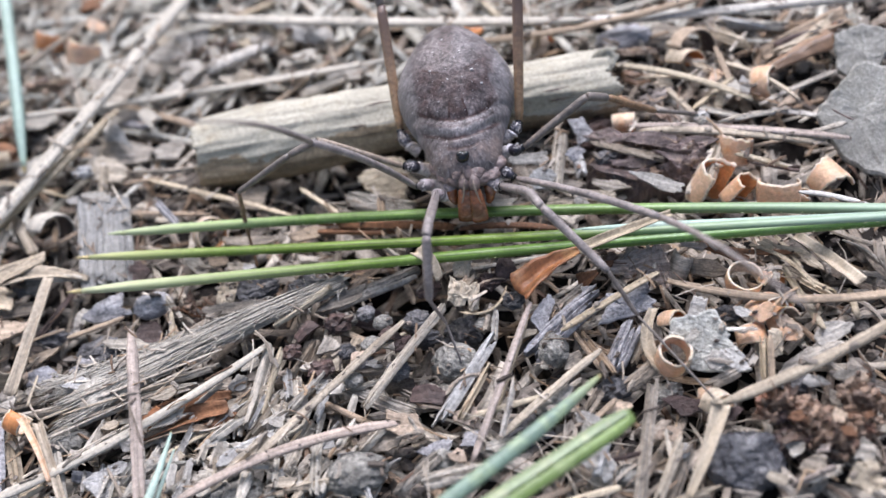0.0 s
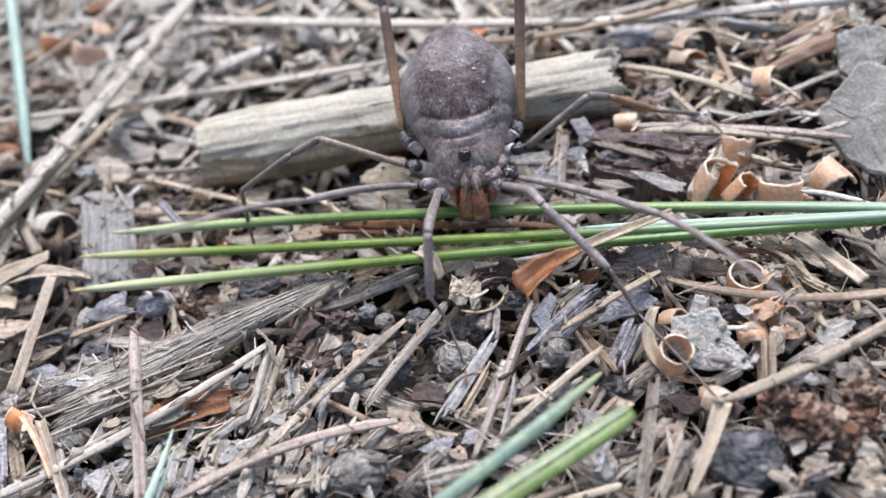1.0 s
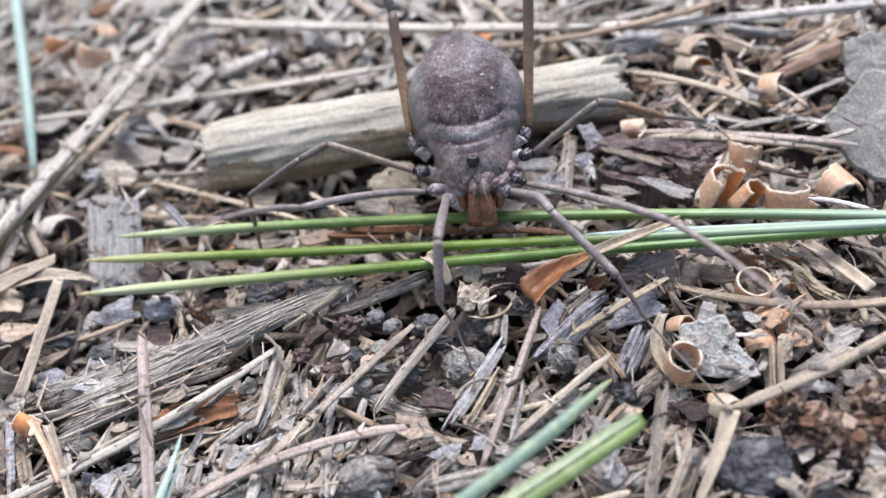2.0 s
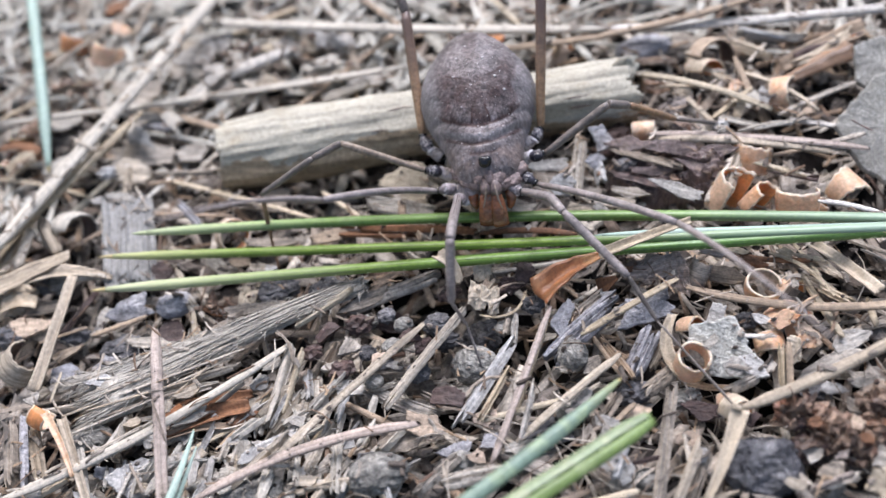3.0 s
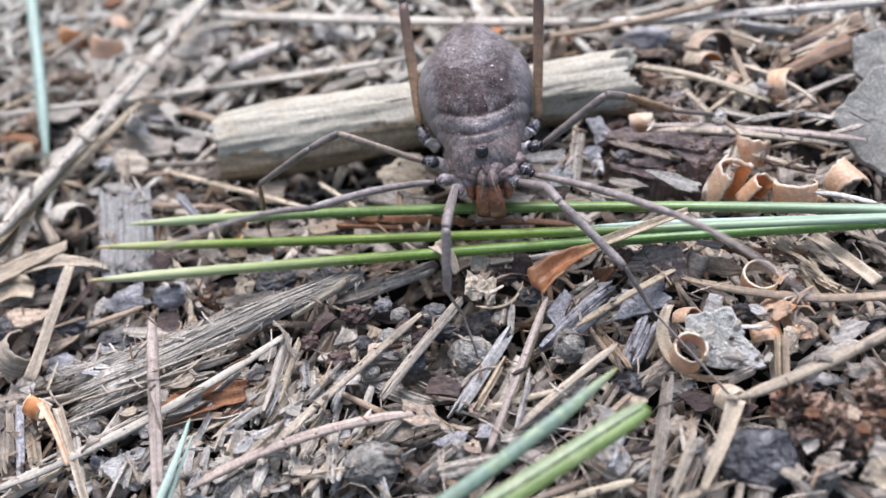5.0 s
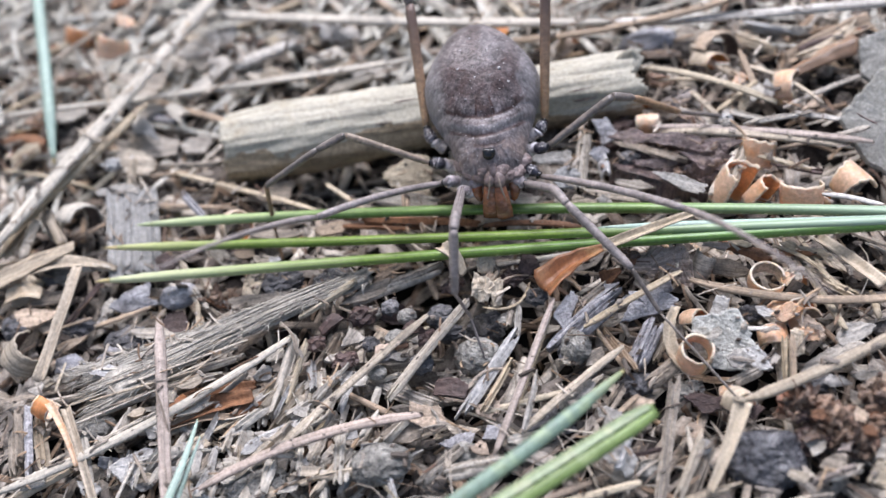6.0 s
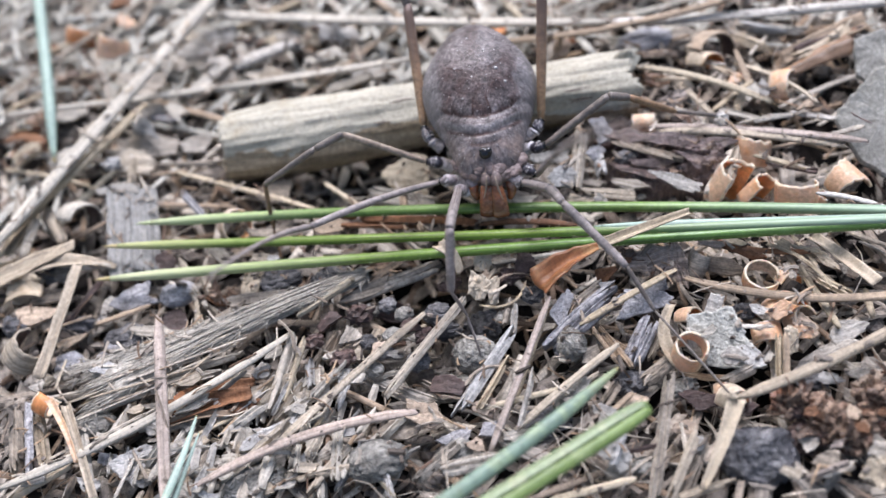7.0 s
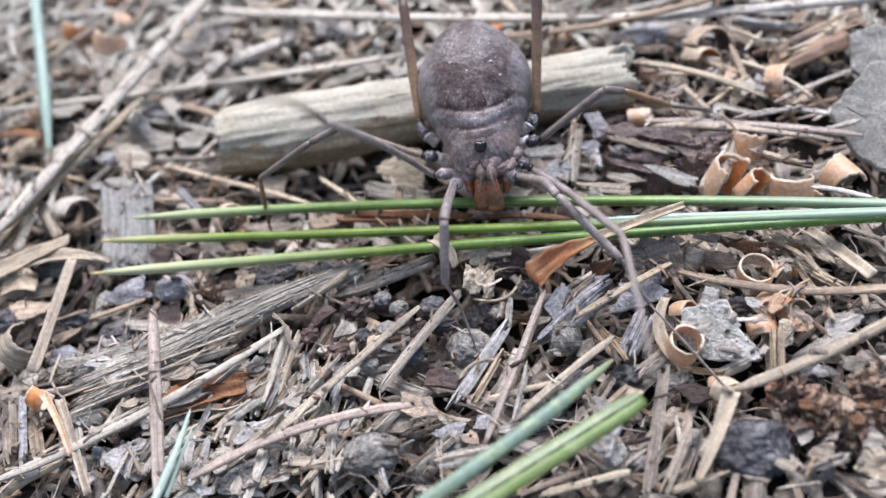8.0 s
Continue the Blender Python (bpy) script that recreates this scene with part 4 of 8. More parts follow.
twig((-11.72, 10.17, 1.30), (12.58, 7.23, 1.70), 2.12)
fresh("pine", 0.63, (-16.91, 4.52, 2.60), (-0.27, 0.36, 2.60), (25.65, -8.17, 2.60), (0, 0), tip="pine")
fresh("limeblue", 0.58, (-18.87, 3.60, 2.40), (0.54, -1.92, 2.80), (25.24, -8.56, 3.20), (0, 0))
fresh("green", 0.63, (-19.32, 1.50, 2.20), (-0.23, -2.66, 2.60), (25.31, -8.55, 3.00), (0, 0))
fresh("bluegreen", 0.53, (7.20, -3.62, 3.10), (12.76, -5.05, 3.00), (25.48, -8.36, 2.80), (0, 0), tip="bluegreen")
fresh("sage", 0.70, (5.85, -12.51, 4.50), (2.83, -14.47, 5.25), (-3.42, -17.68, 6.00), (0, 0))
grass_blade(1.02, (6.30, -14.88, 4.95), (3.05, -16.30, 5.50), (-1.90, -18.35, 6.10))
fresh("bluegreen", 0.42, (-13.46, -8.97, 3.00), (-13.89, -10.67, 3.25), (-15.02, -13.61, 3.50))
fresh("bluegreen", 0.31, (-13.48, -9.64, 2.60), (-13.91, -11.02, 2.80), (-14.67, -13.23, 3.00))
fresh("bluegreen", 0.79, (-22.73, 12.24, 1.50), (-22.73, 17.34, 3.25), (-24.29, 32.00, 5.00), (0, 0))
needle("bone", 0.97, (-25.03, 5.20, 2.80), (-20.40, 11.03, 3.10), (-10.01, 25.09, 3.40))
needle("straw", 0.90, (-25.75, 6.05, 2.00), (-21.20, 9.95, 2.35), (-16.60, 14.40, 2.60))
needle("bone", 0.54, (-27.02, 18.35, 1.40), (-13.63, 15.85, 1.55), (0.55, 13.79, 1.70))
needle("grey", 0.47, (-27.46, 20.29, 1.00), (-22.47, 23.72, 1.30), (-16.96, 27.32, 1.60))
needle("straw", 0.34, (-27.07, 19.34, 0.80), (-23.87, 20.04, 1.10), (-20.64, 20.50, 1.40))
needle("bone", 0.84, (-15.02, 24.16, 2.00), (-1.69, 17.70, 2.30), (12.33, 11.81, 2.60))
needle("white", 0.71, (10.55, 13.11, 2.00), (19.54, 10.33, 2.10), (30.74, 7.83, 2.20))
needle("tan", 0.58, (5.88, 13.09, 2.00), (13.58, 11.29, 2.50), (21.45, 11.01, 3.00))
needle("grey", 0.46, (-21.29, 23.76, 0.80), (-20.32, 20.37, 0.80), (-19.70, 17.85, 0.80))
needle("white", 0.75, (-11.63, 18.47, 0.80), (-9.19, 18.50, 1.10), (-6.76, 18.52, 1.40))
needle("grey", 0.63, (-3.15, 21.49, 0.60), (-3.03, 18.32, 0.90), (-2.92, 15.35, 1.20))
needle("tan", 0.47, (-4.18, 15.37, 0.90), (-2.06, 16.46, 1.20), (0.08, 17.57, 1.50))
needle("tan", 0.46, (-7.87, 13.21, 0.60), (-6.31, 13.91, 0.90), (-4.75, 14.62, 1.20))
needle("tan", 0.42, (-1.76, 22.59, 1.20), (-0.54, 20.09, 1.40), (0.62, 17.71, 1.60))
needle("tan", 0.51, (-17.01, 17.34, 0.60), (-14.40, 15.14, 0.75), (-11.91, 13.05, 0.90))
splinter("bone", 1.00, (-5.48, 13.64, 0.90), (-3.87, 13.75, 1.05), (-2.27, 13.87, 1.20))
needle("straw", 0.62, (-11.00, 22.37, 0.80), (-8.49, 22.60, 1.10), (-5.99, 22.83, 1.40))
needle("grey", 0.54, (-9.69, 24.44, 0.80), (-6.99, 22.12, 0.90), (-4.41, 19.89, 1.00))
needle("pale", 0.54, (-4.46, 23.69, 0.80), (-3.72, 21.76, 0.90), (-3.01, 19.90, 1.00))
needle("straw", 0.45, (6.85, 19.82, 0.80), (7.42, 17.81, 0.90), (7.96, 15.88, 1.00))
needle("grey", 0.57, (-17.96, 25.30, 0.60), (-17.28, 26.76, 0.80), (-16.59, 28.26, 1.00))
splinter("grey", 0.76, (-27.12, 29.63, 0.50), (-24.96, 30.60, 0.70), (-22.76, 31.58, 0.90))
splinter("pale", 0.66, (-22.18, 26.93, 0.60), (-21.83, 29.30, 0.75), (-21.47, 31.78, 0.90))
needle("straw", 0.44, (-24.80, 24.45, 0.80), (-22.76, 25.14, 0.90), (-20.69, 25.84, 1.00))
flake("rust", (-24.31, 24.83, 0.60), 0.98, 0.65, (17, 11, -8))
flake("rust", (-19.01, 28.67, 0.80), 1.13, 0.59, (19, 6, 2))
flake("white", (-4.99, 19.42, 1.20), 1.43, 0.87, (29, 9, -10))
flake("grey", (-15.52, 20.74, 0.50), 1.41, 0.86, (16, 12, -21))
flake("white", (-12.17, 21.44, 1.20), 0.99, 0.73, (26, 16, -17))
flake("white", (-3.97, 18.19, 1.20), 0.68, 0.53, (21, 22, -40))
flake("white", (-2.48, 14.65, 0.60), 1.30, 0.49, (20, 2, -3))
flake("grey", (-17.36, 13.16, 0.50), 2.48, 1.30, (8, 6, -14))
flake("grey", (-14.40, 12.60, 0.20), 1.20, 0.90, (10, 6, -10))
clod("white", (-18.88, 10.71, 1.80), 0.51, 0.41, 0.35)
flake("pale", (-22.78, 17.76, 0.60), 1.31, 0.85, (17, 11, -8))
flake("bluegrey", (-16.28, 15.58, 0.50), 1.49, 0.95, (7, 7, -25))
splinter("slate", 2.75, (-17.52, 1.99, 1.00), (-17.57, 5.13, 1.40), (-17.63, 8.50, 1.80))
splinter("pale", 0.50, (-17.86, 8.38, 1.40), (-17.60, 9.33, 1.80), (-17.33, 10.29, 2.20))
needle("straw", 0.40, (-15.20, 9.66, 0.80), (-10.98, 6.86, 0.80), (-7.00, 4.04, 0.80))
needle("straw", 0.32, (-26.48, 13.70, 0.70), (-23.40, 12.14, 0.70), (-20.22, 9.97, 0.70))
needle("tan", 0.34, (-18.11, 10.24, 0.70), (-16.28, 9.97, 0.70), (-14.46, 9.70, 0.70))
needle("tan", 0.40, (-16.66, 7.56, 0.70), (-14.17, 6.69, 0.70), (-11.74, 5.84, 0.70))
splinter("bluegrey", 0.46, (-14.96, 8.07, 0.80), (-14.15, 6.53, 1.00), (-13.37, 5.05, 1.20))
splinter("grey", 0.41, (-16.49, 10.91, 0.60), (-14.09, 10.18, 0.70), (-11.73, 9.46, 0.80))
needle("tan", 0.33, (-22.02, 6.10, 0.70), (-20.61, 6.54, 0.80), (-19.19, 6.98, 0.90))
splinter("pale", 0.87, (-25.15, 7.10, 1.00), (-24.85, 8.77, 1.40), (-24.54, 10.49, 1.80))
splinter("grey", 0.67, (-22.36, 6.47, 0.60), (-22.88, 7.72, 0.80), (-23.41, 9.02, 1.00))
needle("straw", 0.53, (-25.42, 5.89, 1.00), (-24.49, 7.44, 1.00), (-23.52, 9.05, 1.00))
splinter("cream", 0.77, (-25.53, 4.85, 1.20), (-23.33, 4.93, 1.30), (-21.14, 5.02, 1.40))
splinter("pale", 0.95, (-23.08, 4.53, 1.40), (-20.67, 3.63, 1.50), (-18.56, 2.42, 1.60))
flake("cream", (-24.20, 3.51, 0.80), 1.48, 1.15, (25, 3, 27))
blade("pale", 0.73, 0.62, (-22.15, -3.82, 1.60), (-21.16, -0.76, 2.00), (-20.11, 2.53, 2.40))
flake("scale", (-23.24, 1.25, 0.80), 1.83, 0.80, (16, 12, -2))
clod("darkclod", (-24.50, 0.99, 0.60), 0.68, 0.74, 0.63)
flake("bluegrey", (-17.84, 0.52, 0.90), 1.69, 0.84, (24, 6, 14))
flake("white", (-19.24, 0.48, 0.60), 0.57, 0.99, (10, 17, -29))
clod("darkclod", (-18.12, -1.60, 0.60), 1.14, 0.69, 0.36)
clod("bluegrey", (-15.10, 0.27, 0.80), 1.04, 0.74, 0.63)
clod("darkclod", (-20.89, 0.07, 0.40), 0.80, 0.49, 0.42)
needle("tan", 0.36, (-19.79, -0.44, 0.80), (-18.15, -0.40, 1.00), (-16.50, -0.36, 1.20))
needle("mauve", 0.61, (-14.97, -3.56, 4.00), (-14.97, -7.86, 3.50), (-14.92, -13.56, 3.00))
needle("tan", 0.33, (-13.61, -2.91, 0.60), (-13.89, -1.86, 0.90), (-14.18, -0.78, 1.20))
needle("straw", 0.27, (-14.15, -2.89, 0.60), (-14.02, -1.90, 1.00), (-13.89, -0.90, 1.40))
bark_strip((-20.60, -4.90, 1.10), (-11.97, -3.30, 1.55), (-4.30, -1.95, 1.60), 3.3, 0.9, 480)
bark_strip((-21.40, -3.60, 0.90), (-17.20, -3.35, 1.20), (-12.60, -2.75, 1.30), 1.5, 0.8, 170)
splinter("pale", 0.57, (-22.25, -4.55, 0.80), (-16.85, -4.89, 0.90), (-11.50, -4.75, 1.00))
splinter("bone", 0.51, (-21.04, -6.22, 0.60), (-16.59, -5.44, 0.80), (-12.71, -5.50, 1.00))
splinter("straw", 0.31, (-20.41, -5.35, 0.80), (-17.69, -5.10, 1.00), (-14.97, -4.85, 1.20))
splinter("pale", 0.35, (-16.45, -4.16, 1.20), (-13.59, -3.82, 1.30), (-10.71, -3.48, 1.40))
splinter("grey", 0.36, (-14.27, -2.28, 0.60), (-12.80, -1.83, 0.80), (-11.33, -1.38, 1.00))
needle("bone", 0.57, (-23.61, -9.50, 1.60), (-15.55, -7.69, 1.90), (-8.88, -5.10, 2.20))
splinter("pale", 0.58, (-10.52, -8.64, 1.00), (-9.58, -6.68, 1.50), (-8.61, -4.63, 2.00))
splinter("straw", 0.47, (-9.81, -8.20, 1.00), (-8.99, -6.62, 1.40), (-8.14, -4.98, 1.80))
splinter("pale", 0.44, (-10.89, -9.44, 0.60), (-9.68, -8.49, 1.00), (-8.45, -7.52, 1.40))
splinter("grey", 0.33, (-11.61, -8.54, 0.80), (-10.70, -7.31, 1.00), (-9.76, -6.05, 1.20))
splinter("straw", 0.38, (-12.35, -9.27, 0.80), (-11.25, -8.12, 1.00), (-10.11, -6.94, 1.20))
needle("pale", 0.49, (-10.26, -10.77, 1.60), (-6.42, -8.32, 1.80), (-2.02, -5.59, 2.00))
needle("mauve", 0.52, (-13.84, -11.87, 1.80), (-8.78, -10.88, 2.10), (-3.24, -11.18, 2.40))
needle("tan", 0.35, (-7.80, -7.29, 0.80), (-5.93, -8.96, 0.90), (-4.14, -10.55, 1.00))
splinter("grey", 0.74, (-6.61, -6.34, 0.50), (-4.21, -8.72, 0.60), (-1.92, -10.38, 0.70))
splinter("pale", 0.65, (-4.75, -9.54, 1.60), (-2.35, -7.49, 2.00), (0.10, -5.59, 2.40))
splinter("grey", 0.40, (-7.46, -6.33, 0.60), (-6.99, -5.50, 0.70), (-6.52, -4.66, 0.80))
needle("tan", 0.35, (-5.87, -3.82, 0.60), (-4.78, -4.80, 0.70), (-3.72, -5.75, 0.80))
needle("straw", 0.24, (-9.13, -10.38, 0.70), (-8.51, -9.92, 0.80), (-7.88, -9.45, 0.90))
splinter("pale", 0.66, (-9.23, -11.87, 0.80), (-8.58, -10.93, 0.90), (-7.91, -9.96, 1.00))
clod("clod", (-5.61, -12.40, 1.00), 1.45, 0.98, 0.83)
clod("clod", (-0.12, -7.87, 0.80), 1.11, 0.99, 0.85)
clod("clod", (-11.71, -11.71, 0.60), 1.58, 0.95, 0.49)
clod("clod", (-4.96, -3.76, 0.60), 0.56, 0.44, 0.37)
flake("brown", (-3.58, -3.42, -0.60), 1.38, 0.60, (22, 12, -20))
blade("rust", 1.41, 0.71, (-15.70, -7.44, 0.80), (-13.59, -7.38, 1.10), (-11.23, -7.59, 1.40))
blade("tan", 0.50, 0.33, (-15.40, -8.04, 1.20), (-13.57, -7.98, 1.20), (-12.18, -8.35, 1.20))
flake("white", (-17.26, -9.43, 0.80), 1.36, 1.15, (23, 10, 14))
flake("pale", (-22.47, -3.15, 0.60), 0.76, 0.57, (18, 8, 15))
blade("pale", 0.38, 0.48, (-19.05, -11.20, 1.20), (-19.75, -8.30, 1.80), (-20.30, -6.20, 2.20))
blade("peach", 0.20, 0.42, (-19.75, -9.30, 1.90), (-20.45, -7.10, 2.35), (-21.05, -5.85, 2.50), 0.35)
splinter("pale", 0.54, (-19.42, -10.77, 1.00), (-19.60, -8.96, 1.30), (-19.79, -7.07, 1.60))
splinter("grey", 0.72, (-23.37, -8.50, 0.80), (-23.37, -6.85, 1.20), (-23.37, -5.14, 1.60))
splinter("bluegrey", 0.56, (-22.64, -8.98, 0.80), (-22.69, -7.03, 1.20), (-22.75, -4.99, 1.60))
splinter("pale", 0.67, (-21.81, -8.90, 0.80), (-22.11, -7.24, 1.00), (-22.43, -5.51, 1.20))
splinter("cream", 0.54, (-23.85, -9.61, 0.60), (-22.12, -9.16, 0.80), (-20.38, -8.70, 1.00))
clod("clod", (-19.61, -6.55, 0.50), 1.07, 0.64, 0.43)
clod("white", (-18.38, -4.75, 0.80), 1.15, 0.69, 0.39)
flake("bluegrey", (-21.05, -2.44, 0.50), 1.01, 0.62, (15, 14, -8))
flake("pale", (-11.11, -7.09, 0.80), 0.71, 0.46, (19, 5, 11))
splinter("white", 0.56, (-1.76, -11.36, 1.20), (0.22, -9.40, 1.50), (2.29, -7.33, 1.80))
splinter("straw", 0.40, (-0.52, -11.09, 1.20), (0.51, -9.98, 1.40), (1.55, -8.84, 1.60))
needle("mauve", 0.39, (-0.42, -13.47, 1.40), (1.54, -10.48, 1.70), (4.14, -6.44, 2.00))
splinter("white", 0.33, (0.85, -13.16, 1.40), (1.70, -11.64, 1.80), (2.57, -10.07, 2.20))
needle("pale", 0.41, (0.98, -12.70, 1.40), (3.91, -11.20, 1.80), (6.53, -10.06, 2.20))
needle("straw", 0.32, (-0.81, -10.92, 0.80), (1.57, -10.95, 0.90), (3.93, -10.98, 1.00))
splinter("white", 0.33, (1.99, -7.52, 1.20), (2.23, -6.77, 1.40), (2.47, -6.01, 1.60))
needle("straw", 0.30, (1.02, -11.19, 0.60), (2.44, -8.95, 0.90), (3.93, -6.58, 1.20))
blade("amber", 1.74, 0.39, (3.76, -5.62, 1.80), (5.35, -4.96, 2.30), (7.33, -4.73, 2.80))
blade("straw", 0.64, 0.41, (7.12, -4.89, 3.00), (9.38, -4.92, 3.60), (11.62, -5.04, 4.20))
blade("rust", 1.11, 0.22, (6.86, -5.61, 1.00), (7.34, -5.58, 1.40), (7.82, -5.56, 1.80))
needle("tan", 0.26, (5.71, -4.45, 1.00), (6.95, -5.05, 1.10), (8.16, -5.64, 1.20))
splinter("bluegrey", 1.10, (3.36, -8.72, 0.80), (5.10, -7.78, 1.20), (7.75, -6.53, 1.60))
splinter("grey", 0.62, (5.10, -6.65, 0.80), (6.08, -6.31, 1.10), (7.05, -5.96, 1.40))
needle("straw", 0.41, (5.22, -8.25, 1.80), (7.71, -7.58, 2.20), (10.29, -6.99, 2.60))
flake("bluegrey", (8.40, -7.63, 1.40), 1.52, 0.99, (23, -9, 2))
splinter("bluegrey", 1.07, (6.93, -10.51, 0.80), (7.77, -9.57, 1.10), (8.64, -8.62, 1.40))
clod("clod", (4.62, -8.62, 0.80), 0.74, 0.87, 0.74)
splinter("tan", 0.75, (6.07, -7.90, 0.80), (6.42, -9.54, 1.20), (6.74, -11.10, 1.60))
splinter("pale", 0.49, (7.94, -10.36, 0.60), (8.78, -9.26, 0.80), (9.65, -8.13, 1.00))
flake("cream", (-0.06, -2.55, 2.00), 0.38, 0.87, (32, 16, -24))
flake("scale", (1.36, -4.24, 1.40), 0.86, 0.52, (24, -18, 32))
needle("straw", 0.17, (0.74, -5.36, 1.20), (2.33, -5.69, 1.20), (3.33, -4.55, 1.20))
clod("darkclod", (0.71, -5.55, -0.60), 1.05, 0.87, 0.74)
clod("darkclod", (-9.53, -0.37, 0.60), 1.22, 0.73, 0.52)
clod("darkclod", (-6.70, -0.99, 0.60), 1.09, 0.65, 0.46)
splinter("straw", 0.58, (-8.68, -3.50, 1.40), (-6.88, -2.94, 1.70), (-5.06, -2.37, 2.00))
splinter("grey", 0.95, (-6.32, -2.91, 0.80), (-3.18, -2.50, 1.00), (-0.67, -2.27, 1.20))
splinter("tan", 0.59, (-4.62, -2.21, 1.20), (-3.63, -1.83, 1.30), (-2.63, -1.44, 1.40))
splinter("rust", 0.50, (-5.66, 2.33, 1.00), (-3.36, 1.52, 1.00), (-1.10, 0.72, 1.00))
splinter("rust", 0.43, (-5.60, 2.48, 1.20), (-2.20, 1.40, 1.30), (1.91, -0.25, 1.40))
needle("rust", 0.39, (1.87, -0.40, 1.40), (4.23, -0.91, 1.40), (6.70, -2.01, 1.40))
flake("grey", (-9.27, 3.09, 0.60), 1.91, 0.57, (14, 6, -7))
flake("tan", (-6.36, 2.80, 0.40), 1.42, 0.50, (15, 3, -2))
splinter("pale", 0.83, (-3.95, 4.38, 0.80), (-2.06, 3.32, 0.80), (-0.22, 2.29, 0.80))
flake("straw", (-1.23, 5.01, 0.40), 1.95, 1.47, (34, 9, -11))
needle("straw", 0.32, (-6.31, 5.92, 0.80), (-5.33, 4.45, 1.00), (-4.40, 3.03, 1.20))
splinter("tan", 0.44, (-1.91, 3.62, 1.00), (-2.06, 2.15, 1.00), (-2.21, 0.74, 1.00))
splinter("tan", 0.31, (-1.50, 1.76, 1.00), (-1.37, 0.82, 1.20), (-1.24, -0.10, 1.40))
flake("grey", (-9.44, 6.71, 0.30), 2.04, 0.78, (9, 5, -14))
splinter("pale", 0.67, (-1.37, -0.81, 1.00), (-1.86, -0.28, 1.20), (-2.36, 0.26, 1.40))
flake("grey", (1.90, -2.91, 1.00), 1.47, 0.43, (20, -2, 0))
needle("pale", 0.26, (1.61, -2.97, 1.20), (3.81, -3.25, 1.30), (5.98, -3.53, 1.40))
clod("darkclod", (-1.20, -5.54, -0.20), 0.75, 0.46, 0.39)
flake("pale", (-2.88, -5.76, 0.60), 0.81, 0.63, (13, 15, -42))
flake("pale", (-4.92, -5.69, 0.60), 0.86, 0.52, (16, -12, 48))
flake("pale", (-7.02, -5.65, 0.40), 1.04, 0.52, (16, 12, -20))
clod("clod", (-0.99, -9.22, 0.20), 0.82, 0.66, 0.56)
flake("scale", (-3.05, -10.77, 1.20), 1.06, 0.68, (17, 10, -21))
flake("grey", (-4.27, -11.13, 0.80), 1.31, 0.63, (20, 1, 8))
splinter("grey", 0.61, (-4.16, -13.75, 0.80), (-2.98, -13.17, 1.00), (-1.78, -12.58, 1.20))
flake("grey", (-0.45, -9.60, 0.60), 0.81, 0.54, (18, 8, -22))
splinter("white", 0.85, (-2.90, -13.90, 1.50), (-1.50, -13.95, 1.70), (0.20, -14.00, 1.60))
flake("bluegrey", (-1.76, -12.00, 0.60), 0.94, 0.62, (20, -4, 16))
flake("scale", (-0.14, -10.89, 0.80), 0.64, 0.47, (19, 5, -13))
clod("clod", (3.78, -11.50, 0.80), 0.79, 0.58, 0.49)
flake("white", (4.98, -13.03, 2.00), 0.74, 0.35, (25, 0, -15))
splinter("white", 0.44, (4.59, -15.57, 1.60), (5.09, -14.90, 1.90), (5.59, -14.21, 2.20))
flake("pale", (5.02, -15.40, 1.00), 0.72, 0.83, (19, 6, -34))
splinter("grey", 0.55, (5.90, -17.35, 1.00), (7.40, -14.16, 1.70), (8.45, -11.91, 2.40))
splinter("pale", 0.48, (6.53, -17.52, 1.00), (7.65, -16.18, 1.40), (8.79, -14.81, 1.80))
splinter("grey", 0.59, (7.10, -17.49, 0.60), (8.00, -16.34, 0.90), (8.91, -15.15, 1.20))
splinter("grey", 0.68, (7.28, -11.55, 0.80), (8.22, -11.16, 1.00), (9.16, -10.76, 1.20))
clod("darkclod", (6.85, -11.20, 0.40), 0.90, 0.58, 0.50)
needle("straw", 0.39, (1.49, -16.23, 1.00), (3.51, -16.22, 1.10), (5.52, -16.22, 1.20))
flake("brown", (6.40, -15.85, 0.60), 0.98, 0.58, (14, -4, -6))
splinter("pale", 0.38, (6.49, -17.43, 1.00), (8.05, -17.35, 1.10), (9.61, -17.28, 1.20))
flake("slab", (26.10, 4.40, 1.70), 1.55, 1.75, (30, -5, -26), 0.03, 0.8, 0.5)
flake("slab", (23.95, -0.20, 1.80), 2.25, 2.95, (30, 1, -37), 0.03, 0.8, 0.5)
splinter("cream", 0.60, (18.64, 9.50, 1.60), (19.86, 8.37, 1.70), (20.79, 6.84, 1.80))
needle("tan", 0.45, (18.76, 3.60, 1.20), (18.78, 5.43, 1.60), (18.82, 7.34, 2.00))
needle("straw", 0.46, (13.00, 8.10, 2.00), (16.53, 5.24, 2.30), (19.10, 2.82, 2.00))
flake("white", (19.32, 4.36, 1.20), 0.61, 1.04, (30, 3, -32))
blade("tan", 0.98, 1.32, (21.41, 6.54, 1.00), (23.79, 7.06, 1.30), (26.73, 7.36, 1.60))
blade("brown", 0.91, 0.46, (22.29, 6.69, 1.20), (24.02, 6.85, 1.40), (26.40, 6.96, 1.60))
needle("grey", 0.35, (19.78, 3.17, 1.00), (22.35, 3.72, 1.10), (24.62, 4.00, 1.20))
needle("white", 0.41, (20.32, 2.60, 1.00), (21.37, 1.95, 1.00), (22.41, 1.30, 1.00))
splinter("pale", 0.89, (20.13, 10.67, 0.80), (22.00, 9.62, 0.90), (23.83, 8.60, 1.00))
